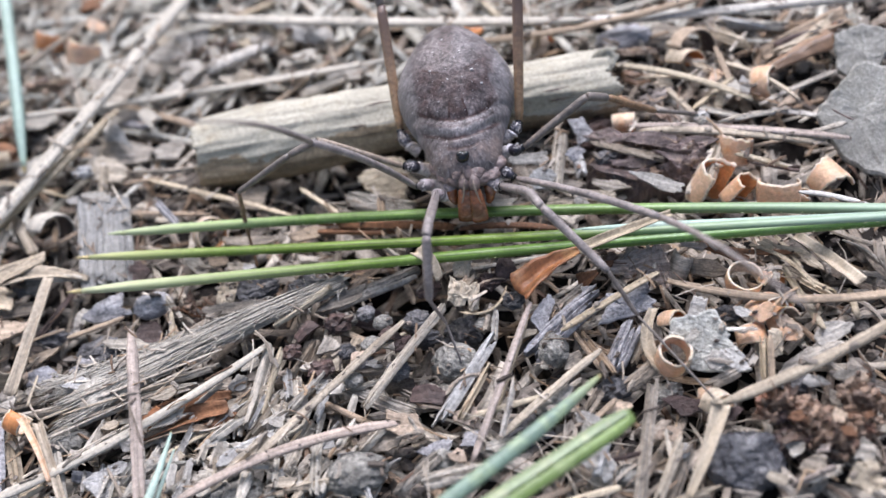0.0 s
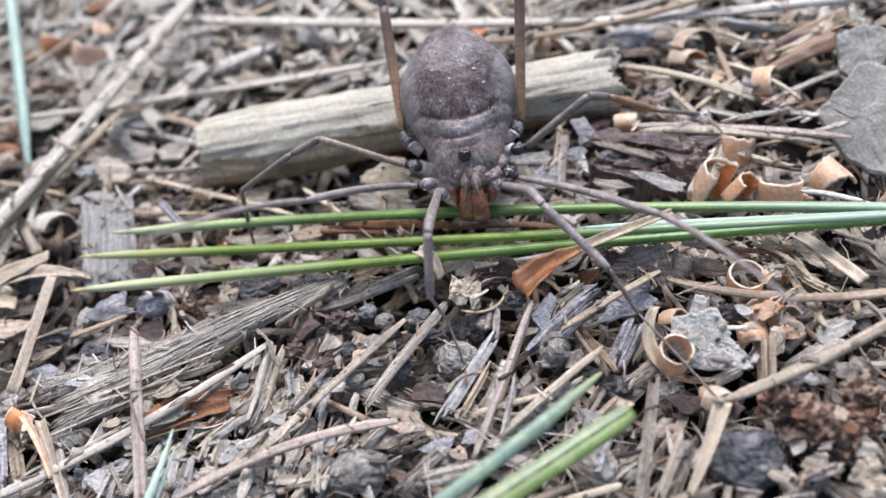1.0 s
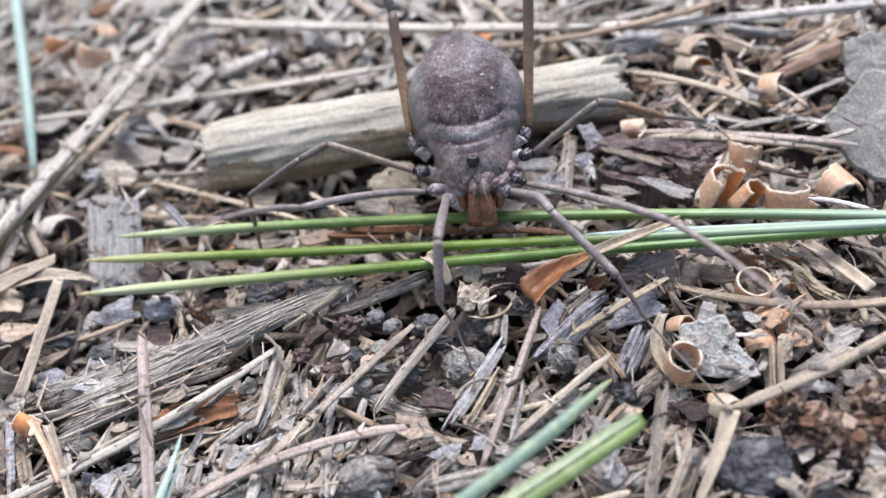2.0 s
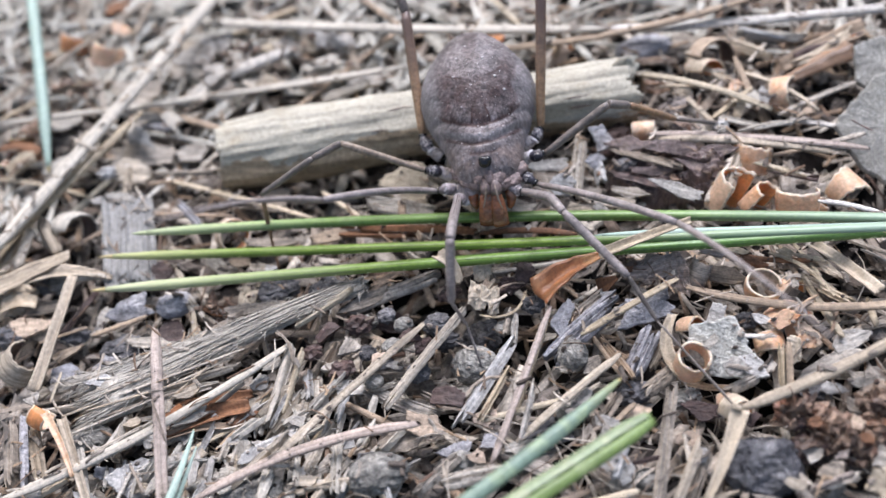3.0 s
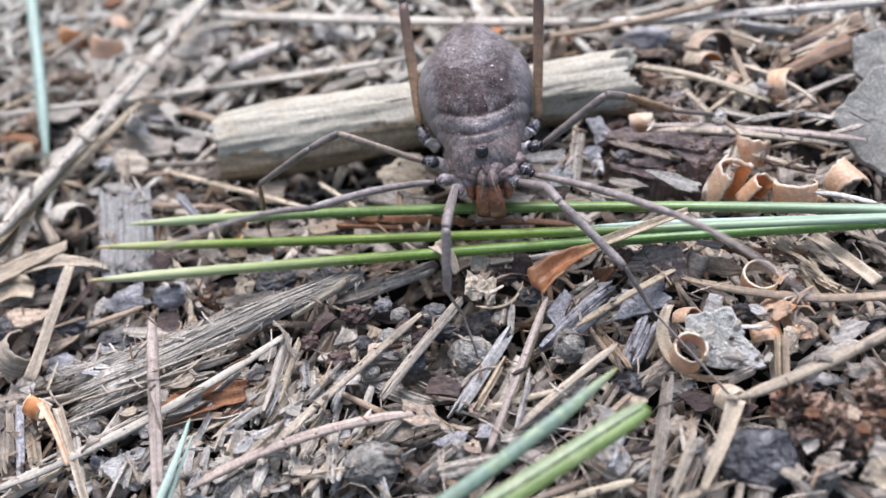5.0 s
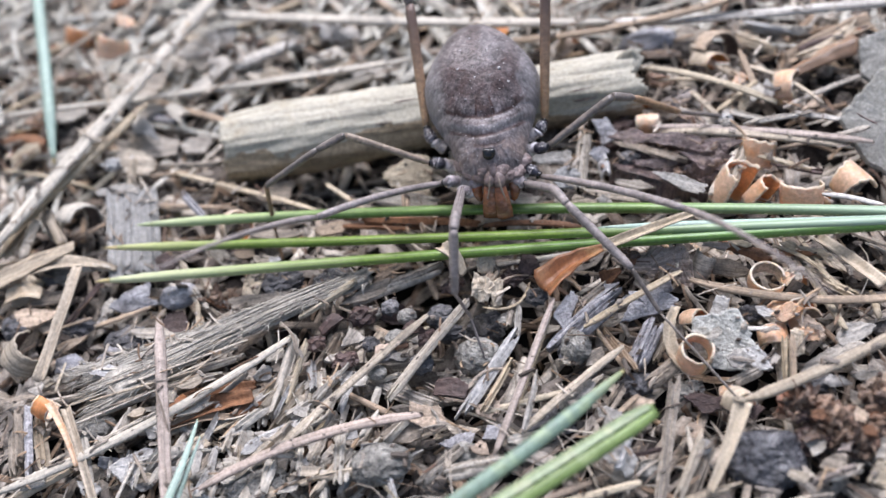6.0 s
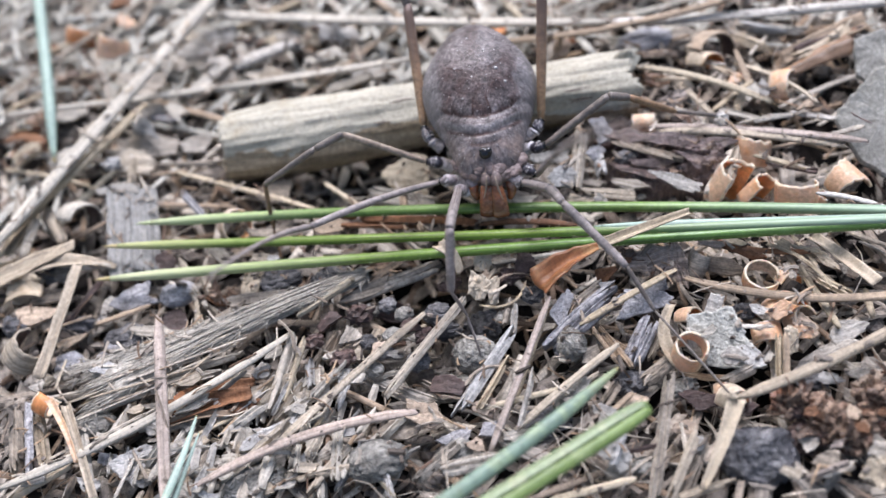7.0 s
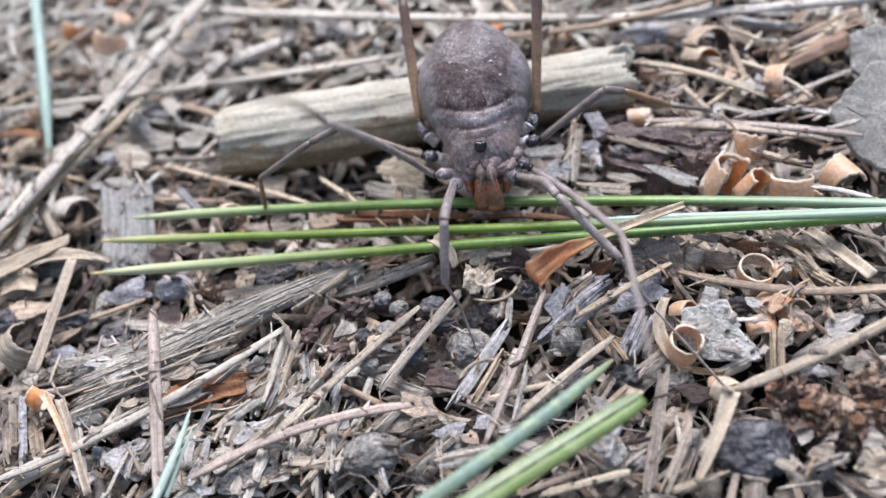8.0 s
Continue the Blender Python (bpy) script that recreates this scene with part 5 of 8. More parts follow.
needle("white", 0.41, (20.41, 10.55, 1.20), (21.47, 9.69, 1.20), (22.52, 8.85, 1.20))
clod("bluegrey", (14.67, 11.36, 0.80), 1.74, 1.04, 0.47)
flake("scale", (9.56, 12.24, 1.20), 0.83, 0.71, (20, 2, -18))
needle("tan", 0.42, (9.26, 11.80, 1.20), (9.57, 12.40, 1.70), (9.89, 13.00, 2.20))
splinter("scale", 0.61, (13.63, 10.13, 1.00), (14.90, 9.79, 1.00), (16.15, 9.45, 1.00))
flake("grey", (17.05, 10.98, 0.60), 1.35, 0.82, (15, -0, -21))
needle("mauve", 0.49, (12.39, 3.33, 1.80), (16.79, 1.41, 2.00), (22.39, -1.61, 2.20))
needle("grey", 0.33, (20.44, -0.36, 1.80), (21.58, -0.48, 2.00), (22.71, -0.60, 2.20))
rotten_bark((9.50, 2.30, 0.0), (16.80, 0.20, 0.0), 2.0, 2.2)
clod("brown", (10.85, 4.70, 0.40), 1.30, 0.84, 0.72)
clod("darkclod", (10.60, 1.95, 1.30), 0.62, 0.42, 0.36)
splinter("grey", 0.74, (10.11, 3.27, 1.60), (11.74, 1.82, 1.70), (13.31, 0.43, 1.80))
needle("tan", 0.30, (17.96, 0.22, 1.20), (19.16, 0.10, 1.30), (20.34, -0.01, 1.40))
splinter("brown", 0.72, (17.59, -0.05, 0.80), (18.76, -0.97, 0.90), (19.89, -1.87, 1.00))
needle("pale", 0.42, (13.79, -1.78, 1.20), (14.88, -0.66, 1.40), (16.00, 0.49, 1.60))
splinter("pale", 0.66, (14.75, -1.81, 1.20), (15.65, -0.56, 1.40), (16.56, 0.74, 1.60))
needle("white", 0.34, (18.68, -4.20, 2.20), (20.12, -4.90, 2.10), (21.75, -6.33, 2.00))
flake("white", (12.59, -1.19, 1.80), 1.97, 0.51, (29, 7, -35))
flake("white", (6.55, 2.99, 1.60), 1.62, 0.64, (30, -1, -9))
splinter("pale", 0.75, (7.30, 0.63, 1.20), (8.13, 2.69, 1.50), (9.01, 4.84, 1.80))
splinter("white", 0.62, (9.00, 1.06, 1.20), (9.05, 1.66, 1.40), (9.10, 2.26, 1.60))
flake("bluegrey", (9.83, 3.85, 1.80), 0.78, 0.82, (35, 2, -18))
flake("pale", (8.77, -0.14, 1.20), 1.80, 0.44, (25, 3, -22))
flake("grey", (10.16, 0.30, 1.00), 1.21, 0.46, (20, 4, -28))
flake("pale", (4.33, 0.94, 1.00), 1.23, 0.39, (20, 3, -16))
splinter("rust", 0.51, (12.38, -4.39, 1.40), (13.80, -5.67, 1.50), (14.97, -7.02, 1.60))
splinter("tan", 0.39, (14.87, -6.68, 1.20), (16.31, -6.99, 1.30), (17.72, -7.29, 1.40))
blade("cream", 0.64, 0.69, (17.60, -6.15, 1.40), (18.45, -8.10, 1.60), (19.08, -9.89, 1.80))
needle("tan", 0.48, (10.84, -7.05, 1.80), (14.53, -9.34, 2.00), (20.95, -11.08, 2.20))
flake("lichen", (11.30, -10.55, 1.60), 1.85, 1.40, (30, 6, -37))
flake("white", (11.40, -11.83, 1.90), 0.76, 0.50, (19, -16, 10))
flake("white", (12.15, -11.73, 1.40), 0.84, 0.58, (19, 7, -49))
flake("scale", (9.43, -5.31, 1.60), 1.11, 0.69, (24, -7, -3))
flake("grey", (13.08, -6.52, 1.00), 1.13, 0.70, (20, 1, -29))
flake("white", (17.12, -11.65, 1.40), 1.13, 0.51, (19, -17, 1))
needle("pale", 0.54, (10.76, -14.09, 2.20), (14.21, -13.66, 2.40), (19.62, -12.43, 2.60))
needle("tan", 0.33, (13.22, -13.73, 1.60), (13.60, -12.64, 1.90), (13.99, -11.52, 2.20))
splinter("straw", 0.36, (13.05, -13.39, 1.20), (13.44, -12.32, 1.50), (13.83, -11.21, 1.80))
needle("straw", 0.37, (16.39, -7.15, 1.20), (16.50, -9.43, 1.40), (16.59, -11.56, 1.60))
splinter("straw", 0.54, (16.98, -8.40, 1.20), (17.47, -9.14, 1.30), (17.95, -9.86, 1.40))
needle("straw", 0.34, (18.44, -11.20, 1.20), (18.56, -10.48, 1.30), (18.69, -9.75, 1.40))
splinter("pale", 0.55, (17.67, -8.81, 1.00), (16.97, -8.14, 1.10), (16.26, -7.47, 1.20))
flake("scale", (15.32, -10.93, 1.20), 0.88, 0.64, (25, 2, -40))
flake("grey", (15.58, -12.34, 0.80), 1.75, 0.51, (16, -13, 1))
split_stone((11.10, -16.20, 0.55), (1.75, 1.55, 1.25), (((-0.20, -0.50, 0.85), 0.80), ((-0.75, -0.60, 0.10), 0.90), ((0.90, -0.25, 0.30), 0.86), ((0.30, -0.95, 0.05), 0.90), ((0.25, 0.85, 0.45), 0.72), ((-0.70, 0.30, 0.60), 0.82), ((0.60, -0.20, 0.75), 0.86)))
blade("cream", 0.32, 0.80, (8.00, -17.50, 1.50), (9.70, -15.55, 2.30), (10.50, -14.45, 2.80), 0.25)
clod("red", (13.02, -14.22, 1.00), 0.60, 0.55, 0.47)
clod("red", (13.55, -14.30, 1.20), 0.45, 0.40, 0.34)
clod("brown", (13.10, -14.87, 1.20), 0.40, 0.35, 0.30)
flake("rust", (13.08, -13.70, 1.20), 0.38, 0.25, (25, 2, -39))
clod("red", (14.27, -15.80, 1.20), 0.54, 0.44, 0.37)
clod("red", (14.58, -16.33, 1.20), 0.49, 0.44, 0.37)
clod("brown", (13.94, -16.22, 1.00), 0.49, 0.39, 0.33)
flake("rust", (14.54, -15.92, 1.60), 0.42, 0.23, (19, -17, -0))
clod("red", (14.07, -14.99, 1.20), 0.59, 0.50, 0.42)
clod("red", (16.38, -15.08, 1.20), 0.45, 0.35, 0.29)
clod("red", (16.66, -15.55, 1.20), 0.44, 0.39, 0.33)
flake("rust", (16.63, -15.14, 1.40), 0.32, 0.22, (18, -8, -20))
clod("brown", (14.84, -16.80, 0.80), 0.49, 0.39, 0.33)
clod("red", (15.21, -16.73, 1.00), 0.39, 0.34, 0.29)
clod("clod", (15.78, -15.77, 1.00), 0.54, 0.39, 0.33)
clod("brown", (13.32, -15.74, 0.60), 0.74, 0.59, 0.51)
clod("red", (16.26, -16.35, 1.00), 0.39, 0.34, 0.29)
clod("brown", (15.81, -16.56, 1.00), 0.34, 0.34, 0.29)
clod("darkclod", (14.58, -13.47, 0.60), 0.87, 0.52, 0.44)
flake("grey", (13.57, -17.43, 1.00), 0.83, 0.67, (25, -4, -34))
flake("cream", (14.95, -18.87, 2.00), 0.81, 0.83, (28, 2, -50))
flake("grey", (15.83, -17.26, 1.20), 0.47, 0.81, (24, -7, -31))
flake("scale", (16.65, -14.39, 1.20), 1.04, 0.54, (16, -13, -4))
splinter("pale", 0.48, (12.57, -17.90, 1.00), (13.68, -17.84, 1.10), (14.79, -17.79, 1.20))
splinter("grey", 0.52, (10.65, -12.61, 1.00), (11.50, -12.45, 1.10), (12.35, -12.29, 1.20))
flake("brown", (9.60, -12.99, 0.60), 0.91, 0.61, (19, -7, -7))
flake("scale", (8.32, -14.32, 1.00), 0.59, 0.60, (20, -3, -17))
clod("clod", (8.99, -12.11, 0.40), 0.79, 0.52, 0.45)
curl((-22.25, 25.73, 0.84), 1.36, 0.80, (50, -50, 47), 0, 220, 0.15, 0.30, out="orange", inside="orange")
curl((-19.70, 23.36, 0.95), 1.65, 0.94, (48, -50, 48), 0, 230, 0.15, 0.30, out="peach", inside="peach")
curl((-25.18, 15.75, 0.90), 2.91, 0.87, (49, 13, 5), 190, 130, 0.15, 0.40, out="orange", inside="rust")
curl((-20.95, 7.10, 1.10), 1.70, 1.05, (30, -14, -37), -95, 190, 0.15, 0.20, out="bone", inside="brown")
curl((-23.53, -1.28, 0.92), 1.68, 0.90, (58, -38, 15), -60, 200, 0.15, 0.20, out="pale", inside="brown")
curl((-11.69, 4.19, 0.87), 0.96, 0.83, (49, -34, -51), -150, 300, 0.15, 0.20)
curl((-21.55, -5.55, 1.90), 0.95, 0.50, (10, 16, -38), 60, 250, 0.15, 0.20, out="orange", inside="peach")
curl((17.85, 8.40, 1.17), 1.54, 1.21, (58, -28, -70), -85, 170, 0.15, 0.20, out="scale", inside="brown")
curl((17.08, 7.58, 0.95), 1.67, 0.93, (54, -24, -56), -85, 165, 0.15, 0.20, out="pale", inside="orange")
curl((20.80, 4.79, 0.87), 1.29, 0.84, (51, -25, -34), -20, 200, 0.15, 0.30, out="peach", inside="orange")
curl((17.16, 0.66, 0.94), 1.84, 0.92, (4, -53, 56), 0, 220, 0.15, 0.35, out="peach", inside="orange")
curl((12.25, 3.95, 1.50), 1.30, 0.42, (8, -6, -18), -40, 330, 0.15, 0.10, out="peach", inside="orange")
curl((15.33, -1.79, 1.06), 2.56, 1.07, (27, -58, 23), -110, 190, 0.15, 0.30, out="peach", inside="orange")
curl((16.53, -2.38, 0.77), 1.96, 0.71, (35, -50, 6), -110, 190, 0.15, 0.30, out="peach", inside="orange")
curl((18.20, -3.00, 0.95), 1.41, 0.94, (-10, -56, 73), -20, 230, 0.15, 0.00, out="peach", inside="orange")
curl((19.51, -3.46, 0.53), 0.71, 0.41, (22, -58, 23), -100, 220, 0.15, 0.20, out="peach", inside="orange")
curl((20.86, -2.90, 0.86), 1.94, 0.82, (35, 5, -72), -30, 180, 0.15, 0.55, out="peach", inside="scale")
curl((14.35, -7.85, 1.48), 0.75, 0.74, (53, -83, -1), -160, 330, 0.15, 0.10, out="peach", inside="scale")
curl((15.63, -8.09, 0.77), 0.72, 0.72, (36, -15, -64), -60, 160, 0.15, 0.30, out="peach", inside="orange")
curl((14.51, -9.86, 0.84), 1.07, 0.81, (45, -38, -60), -90, 180, 0.15, 0.20, out="peach", inside="orange")
curl((15.39, -10.30, 0.71), 1.07, 0.64, (47, -46, -42), -70, 200, 0.15, 0.30, out="peach", inside="scale")
curl((13.69, -10.56, 0.67), 1.07, 0.59, (13, 11, -100), 0, 170, 0.15, 0.20, out="peach", inside="orange")
curl((9.72, -10.98, 1.52), 1.28, 0.66, (65, -80, -20), -190, 345, 0.15, 0.10, out="peach", inside="peach")
blade("cream", 0.72, 0.48, (9.21, -11.40, 1.00), (8.80, -10.01, 1.60), (9.56, -8.67, 2.20))
curl((10.47, -8.81, 0.64), 1.09, 0.55, (43, -38, -40), -80, 170, 0.15, 0.20, out="peach", inside="orange")
curl((10.88, -13.46, 0.69), 0.92, 0.61, (31, -27, -65), -60, 190, 0.15, 0.20, out="cream", inside="orange")
curl((9.93, 12.66, 0.65), 1.06, 0.57, (51, -15, -39), -60, 200, 0.15, 0.30, out="peach", inside="orange")
flake("tan", (-11.42, 1.98, 1.00), 0.93, 0.40, (18, 8, -5))
flake("pale", (-10.24, 1.29, 0.80), 0.93, 0.39, (17, 11, -15))
flake("cream", (-11.09, -0.34, 1.00), 0.60, 0.93, (20, 16, -18))
splinter("grey", 0.35, (-10.77, -2.32, 1.00), (-9.38, -2.51, 1.10), (-8.01, -2.69, 1.20))
flake("grey", (-10.77, -1.21, 0.80), 1.66, 0.45, (19, 7, 0))
splinter("pale", 0.30, (-7.60, -2.60, 1.00), (-7.28, -2.28, 1.20), (-6.97, -1.95, 1.40))
flake("grey", (-4.64, -2.73, 1.20), 1.75, 0.49, (20, 1, 6))
splinter("tan", 0.23, (-6.89, -4.19, 1.00), (-6.80, -3.81, 1.30), (-6.71, -3.43, 1.60))
splinter("pale", 0.38, (-7.84, -4.49, 0.80), (-7.20, -4.09, 1.10), (-6.56, -3.69, 1.40))
splinter("grey", 0.48, (-7.69, -5.76, 0.60), (-7.16, -5.32, 0.90), (-6.62, -4.89, 1.20))
flake("grey", (-6.08, -6.04, 0.60), 0.68, 0.81, (18, 8, -11))
splinter("tan", 0.25, (-7.52, -6.29, 1.00), (-7.11, -5.85, 1.20), (-6.69, -5.42, 1.40))
needle("straw", 0.25, (-3.50, -6.08, 1.00), (-2.82, -5.93, 1.10), (-2.13, -5.78, 1.20))
clod("bluegrey", (-4.60, -6.47, 0.60), 0.62, 0.37, 0.31)
splinter("grey", 0.42, (-5.37, -6.85, 0.60), (-3.55, -7.20, 0.60), (-1.74, -7.55, 0.60))
needle("pale", 0.23, (0.99, -4.57, 1.40), (1.49, -4.17, 1.60), (1.98, -3.77, 1.80))
splinter("grey", 0.40, (1.61, -6.74, 0.80), (1.99, -6.01, 0.90), (2.38, -5.27, 1.00))
clod("clod", (1.80, -6.07, 0.60), 0.51, 0.40, 0.34)
flake("pale", (3.61, -7.45, 1.00), 0.77, 0.28, (20, -1, -5))
flake("scale", (5.08, -6.78, 1.00), 0.73, 0.39, (16, -12, 23))
splinter("grey", 0.56, (8.53, -5.68, 1.00), (8.92, -6.45, 1.10), (9.30, -7.20, 1.20))
flake("white", (7.03, -6.24, 1.60), 0.33, 0.29, (20, 1, -16))
flake("scale", (8.90, -4.85, 1.40), 1.40, 0.47, (20, -4, -7))
flake("pale", (-1.40, -9.20, 0.80), 0.65, 0.43, (16, 12, -32))
flake("bluegrey", (-0.07, -12.02, 0.80), 0.78, 0.46, (20, -2, 6))
flake("pale", (-1.66, -11.49, 0.60), 0.79, 0.42, (19, 6, -12))
clod("clod", (-1.82, -12.62, 0.60), 0.67, 0.52, 0.44)
flake("scale", (-1.00, -12.75, 1.00), 0.51, 0.30, (18, 9, -22))
flake("pale", (0.95, -12.59, 0.80), 1.09, 0.36, (20, -1, 1))
clod("darkclod", (2.37, -12.07, 0.20), 1.26, 0.76, 0.63)
flake("white", (4.13, -11.28, 1.20), 0.73, 0.47, (19, -5, 4))
flake("pale", (5.49, -11.23, 1.00), 0.62, 0.37, (19, 7, -35))
splinter("grey", 0.57, (5.20, -12.20, 0.80), (5.64, -11.83, 1.00), (6.10, -11.45, 1.20))
flake("scale", (6.63, -12.40, 1.00), 0.77, 0.33, (20, -4, -6))
needle("tan", 0.28, (4.93, -13.11, 1.20), (5.75, -12.68, 1.30), (6.57, -12.25, 1.40))
clod("clod", (6.05, -15.54, 0.60), 0.60, 0.50, 0.42)
splinter("brown", 0.27, (5.11, -14.92, 1.20), (6.08, -14.97, 1.30), (7.04, -15.03, 1.40))
splinter("white", 0.35, (15.78, -7.05, 1.40), (15.76, -7.84, 1.60), (15.74, -8.61, 1.80))
needle("tan", 0.25, (16.07, -5.67, 1.40), (16.08, -6.78, 1.50), (16.09, -7.86, 1.60))
needle("straw", 0.25, (16.79, -5.74, 1.40), (16.95, -6.94, 1.50), (17.10, -8.10, 1.60))
needle("tan", 0.22, (15.80, -5.11, 1.20), (15.66, -6.17, 1.40), (15.52, -7.19, 1.60))
flake("white", (11.59, -8.65, 1.60), 0.42, 0.33, (20, -3, -18))
clod("darkclod", (13.11, -9.08, 0.80), 0.71, 0.42, 0.35)
needle("white", 0.26, (12.25, -10.24, 1.60), (13.00, -10.52, 1.70), (13.73, -10.80, 1.80))
flake("white", (12.98, -11.97, 1.40), 0.32, 0.58, (20, 3, -39))
flake("white", (15.21, -13.70, 1.20), 0.65, 0.36, (25, -4, -30))
flake("white", (16.69, -13.87, 1.20), 0.94, 0.30, (17, -11, -10))
splinter("tan", 0.32, (7.14, -15.74, 1.00), (8.00, -15.58, 1.10), (8.87, -15.41, 1.20))
flake("pale", (13.20, -16.47, 1.00), 0.55, 0.48, (19, -7, -18))
needle("straw", 0.17, (-21.65, -4.16, 1.00), (-21.32, -3.49, 1.20), (-20.99, -2.82, 1.40))
needle("pale", 0.17, (-20.87, -5.35, 1.20), (-19.20, -5.20, 1.30), (-17.52, -5.06, 1.40))
needle("grey", 0.17, (-19.28, -4.97, 1.40), (-16.61, -4.91, 1.50), (-13.94, -4.84, 1.60))
needle("pale", 0.14, (-19.54, -5.49, 1.40), (-16.74, -5.40, 1.50), (-13.94, -5.31, 1.60))
needle("grey", 0.17, (-19.32, -5.97, 1.20), (-16.79, -5.80, 1.30), (-14.26, -5.64, 1.40))
needle("grey", 0.14, (-20.21, -6.50, 1.20), (-18.11, -6.12, 1.30), (-15.99, -5.75, 1.40))
needle("pale", 0.14, (-18.61, -4.87, 1.60), (-15.21, -4.37, 1.70), (-11.78, -3.86, 1.80))
needle("grey", 0.17, (-17.72, -5.19, 1.60), (-14.48, -4.78, 1.70), (-11.22, -4.37, 1.80))
needle("pale", 0.14, (-16.35, -5.45, 1.40), (-14.09, -5.01, 1.50), (-11.82, -4.55, 1.60))
needle("grey", 0.14, (-21.21, -4.73, 1.20), (-19.43, -5.01, 1.30), (-17.66, -5.29, 1.40))
needle("pale", 0.14, (-14.89, -5.73, 1.40), (-13.98, -5.21, 1.50), (-13.06, -4.68, 1.60))
flake("bluegrey", (-18.44, -8.94, 0.80), 0.70, 0.34, (11, 17, -18))
flake("pale", (-19.42, -9.19, 0.60), 0.79, 0.43, (13, 15, -8))
splinter("grey", 0.48, (-14.39, -11.23, 0.80), (-13.98, -10.57, 1.00), (-13.56, -9.90, 1.20))
flake("pale", (-13.90, -10.13, 0.80), 1.03, 0.32, (18, 10, 4))
needle("straw", 0.27, (-15.12, -9.06, 1.00), (-13.58, -8.73, 1.10), (-12.04, -8.39, 1.20))
flake("grey", (-21.92, 3.64, 0.80), 1.03, 0.70, (18, 10, 4))
clod("darkclod", (-22.60, 3.99, 0.60), 0.71, 0.45, 0.38)
splinter("brown", 0.46, (-21.57, -0.07, 0.80), (-20.48, 1.07, 1.00), (-19.37, 2.25, 1.20))
needle("tan", 0.21, (-22.64, -0.06, 0.80), (-21.26, 0.00, 0.90), (-19.89, 0.06, 1.00))
flake("grey", (-22.89, 2.34, 0.60), 1.49, 0.61, (17, 11, 1))
flake("tan", (-21.31, -1.18, 0.80), 1.18, 0.39, (19, 7, 14))
flake("bluegrey", (-18.70, -2.75, 0.80), 0.86, 0.55, (15, 13, -8))
flake("grey", (-17.48, -3.00, 0.80), 1.53, 0.28, (11, 11, -14))
flake("brown", (-15.57, -1.10, 0.40), 0.97, 0.78, (12, 9, -10))
flake("rust", (-12.80, -0.98, 1.00), 1.15, 0.40, (15, 14, -19))
splinter("pale", 0.55, (-14.78, 1.23, 0.80), (-14.11, -0.20, 1.10), (-13.47, -1.58, 1.40))
splinter("pale", 0.46, (-13.82, 1.26, 0.80), (-13.42, 0.11, 1.00), (-13.04, -1.01, 1.20))
flake("pale", (-12.41, 2.19, 0.60), 0.99, 0.64, (10, 17, -40))
splinter("pale", 0.37, (-15.09, 2.86, 0.80), (-14.73, 1.96, 0.90), (-14.38, 1.08, 1.00))
flake("brown", (-15.82, 2.83, 0.60), 0.69, 0.88, (17, 11, -9))
flake("white", (-9.57, 0.85, 1.20), 0.37, 0.26, (18, 9, -10))
flake("grey", (0.84, -2.05, 0.80), 1.07, 0.44, (20, 1, -4))
splinter("grey", 0.42, (-12.12, -2.35, 0.60), (-10.98, -2.27, 0.80), (-9.85, -2.19, 1.00))
flake("pale", (-21.15, -3.29, 0.80), 0.83, 0.31, (17, 11, 3))
flake("white", (-3.88, -6.80, 0.80), 0.45, 0.28, (19, 7, -12))
flake("pale", (4.42, -9.16, 0.80), 0.54, 0.82, (19, 5, -25))
flake("grey", (5.48, -9.34, 0.60), 0.82, 0.49, (18, -9, 13))
splinter("grey", 0.32, (-2.91, -8.71, 0.80), (-2.12, -9.47, 0.90), (-1.35, -10.21, 1.00))
splinter("pale", 0.28, (-5.48, -8.00, 0.80), (-4.60, -7.94, 0.90), (-3.73, -7.89, 1.00))
flake("grey", (-6.76, -8.38, 0.40), 1.69, 0.39, (11, 10, -26))
flake("pale", (-8.14, -11.19, 0.60), 1.03, 0.43, (20, 1, 19))
flake("grey", (-10.57, -10.85, 0.60), 1.03, 0.54, (19, 6, 10))
flake("pale", (-12.46, -10.35, 0.60), 0.93, 0.38, (18, 8, 6))
splinter("straw", 0.23, (-5.77, -13.06, 0.80), (-5.39, -13.76, 0.90), (-5.02, -14.44, 1.00))
splinter("white", 0.41, (-5.26, -14.43, 0.80), (-5.30, -13.75, 1.00), (-5.34, -13.07, 1.20))
flake("white", (-22.30, -4.18, 1.60), 0.63, 0.36, (23, 10, 16))
flake("white", (-18.50, -4.11, 1.40), 1.00, 0.41, (15, 13, -8))
flake("white", (-22.47, -9.26, 1.20), 0.98, 0.44, (21, 14, 11))
flake("pale", (-16.61, -1.80, 0.90), 1.47, 0.37, (15, 13, -12))
flake("white", (-18.88, -7.94, 1.00), 1.02, 0.56, (23, 10, 15))
flake("cream", (-15.07, -10.80, 1.00), 0.63, 0.67, (12, 16, -18))
splinter("pale", 0.37, (-12.92, -11.58, 1.00), (-11.61, -11.00, 1.20), (-10.30, -10.42, 1.40))
flake("white", (4.69, -14.16, 1.80), 0.68, 0.93, (25, 4, -24))
flake("white", (5.00, -15.30, 1.60), 0.54, 0.66, (23, -9, 3))
flake("rot", (11.20, 2.70, 1.90), 1.50, 0.55, (30, -4, -22))
flake("rot", (13.20, 1.80, 2.00), 1.70, 0.50, (32, 5, -18))
flake("rot", (15.10, 1.20, 1.80), 1.40, 0.50, (28, -6, -20))
flake("rot", (11.90, 0.90, 1.50), 1.60, 0.45, (34, 3, -14))
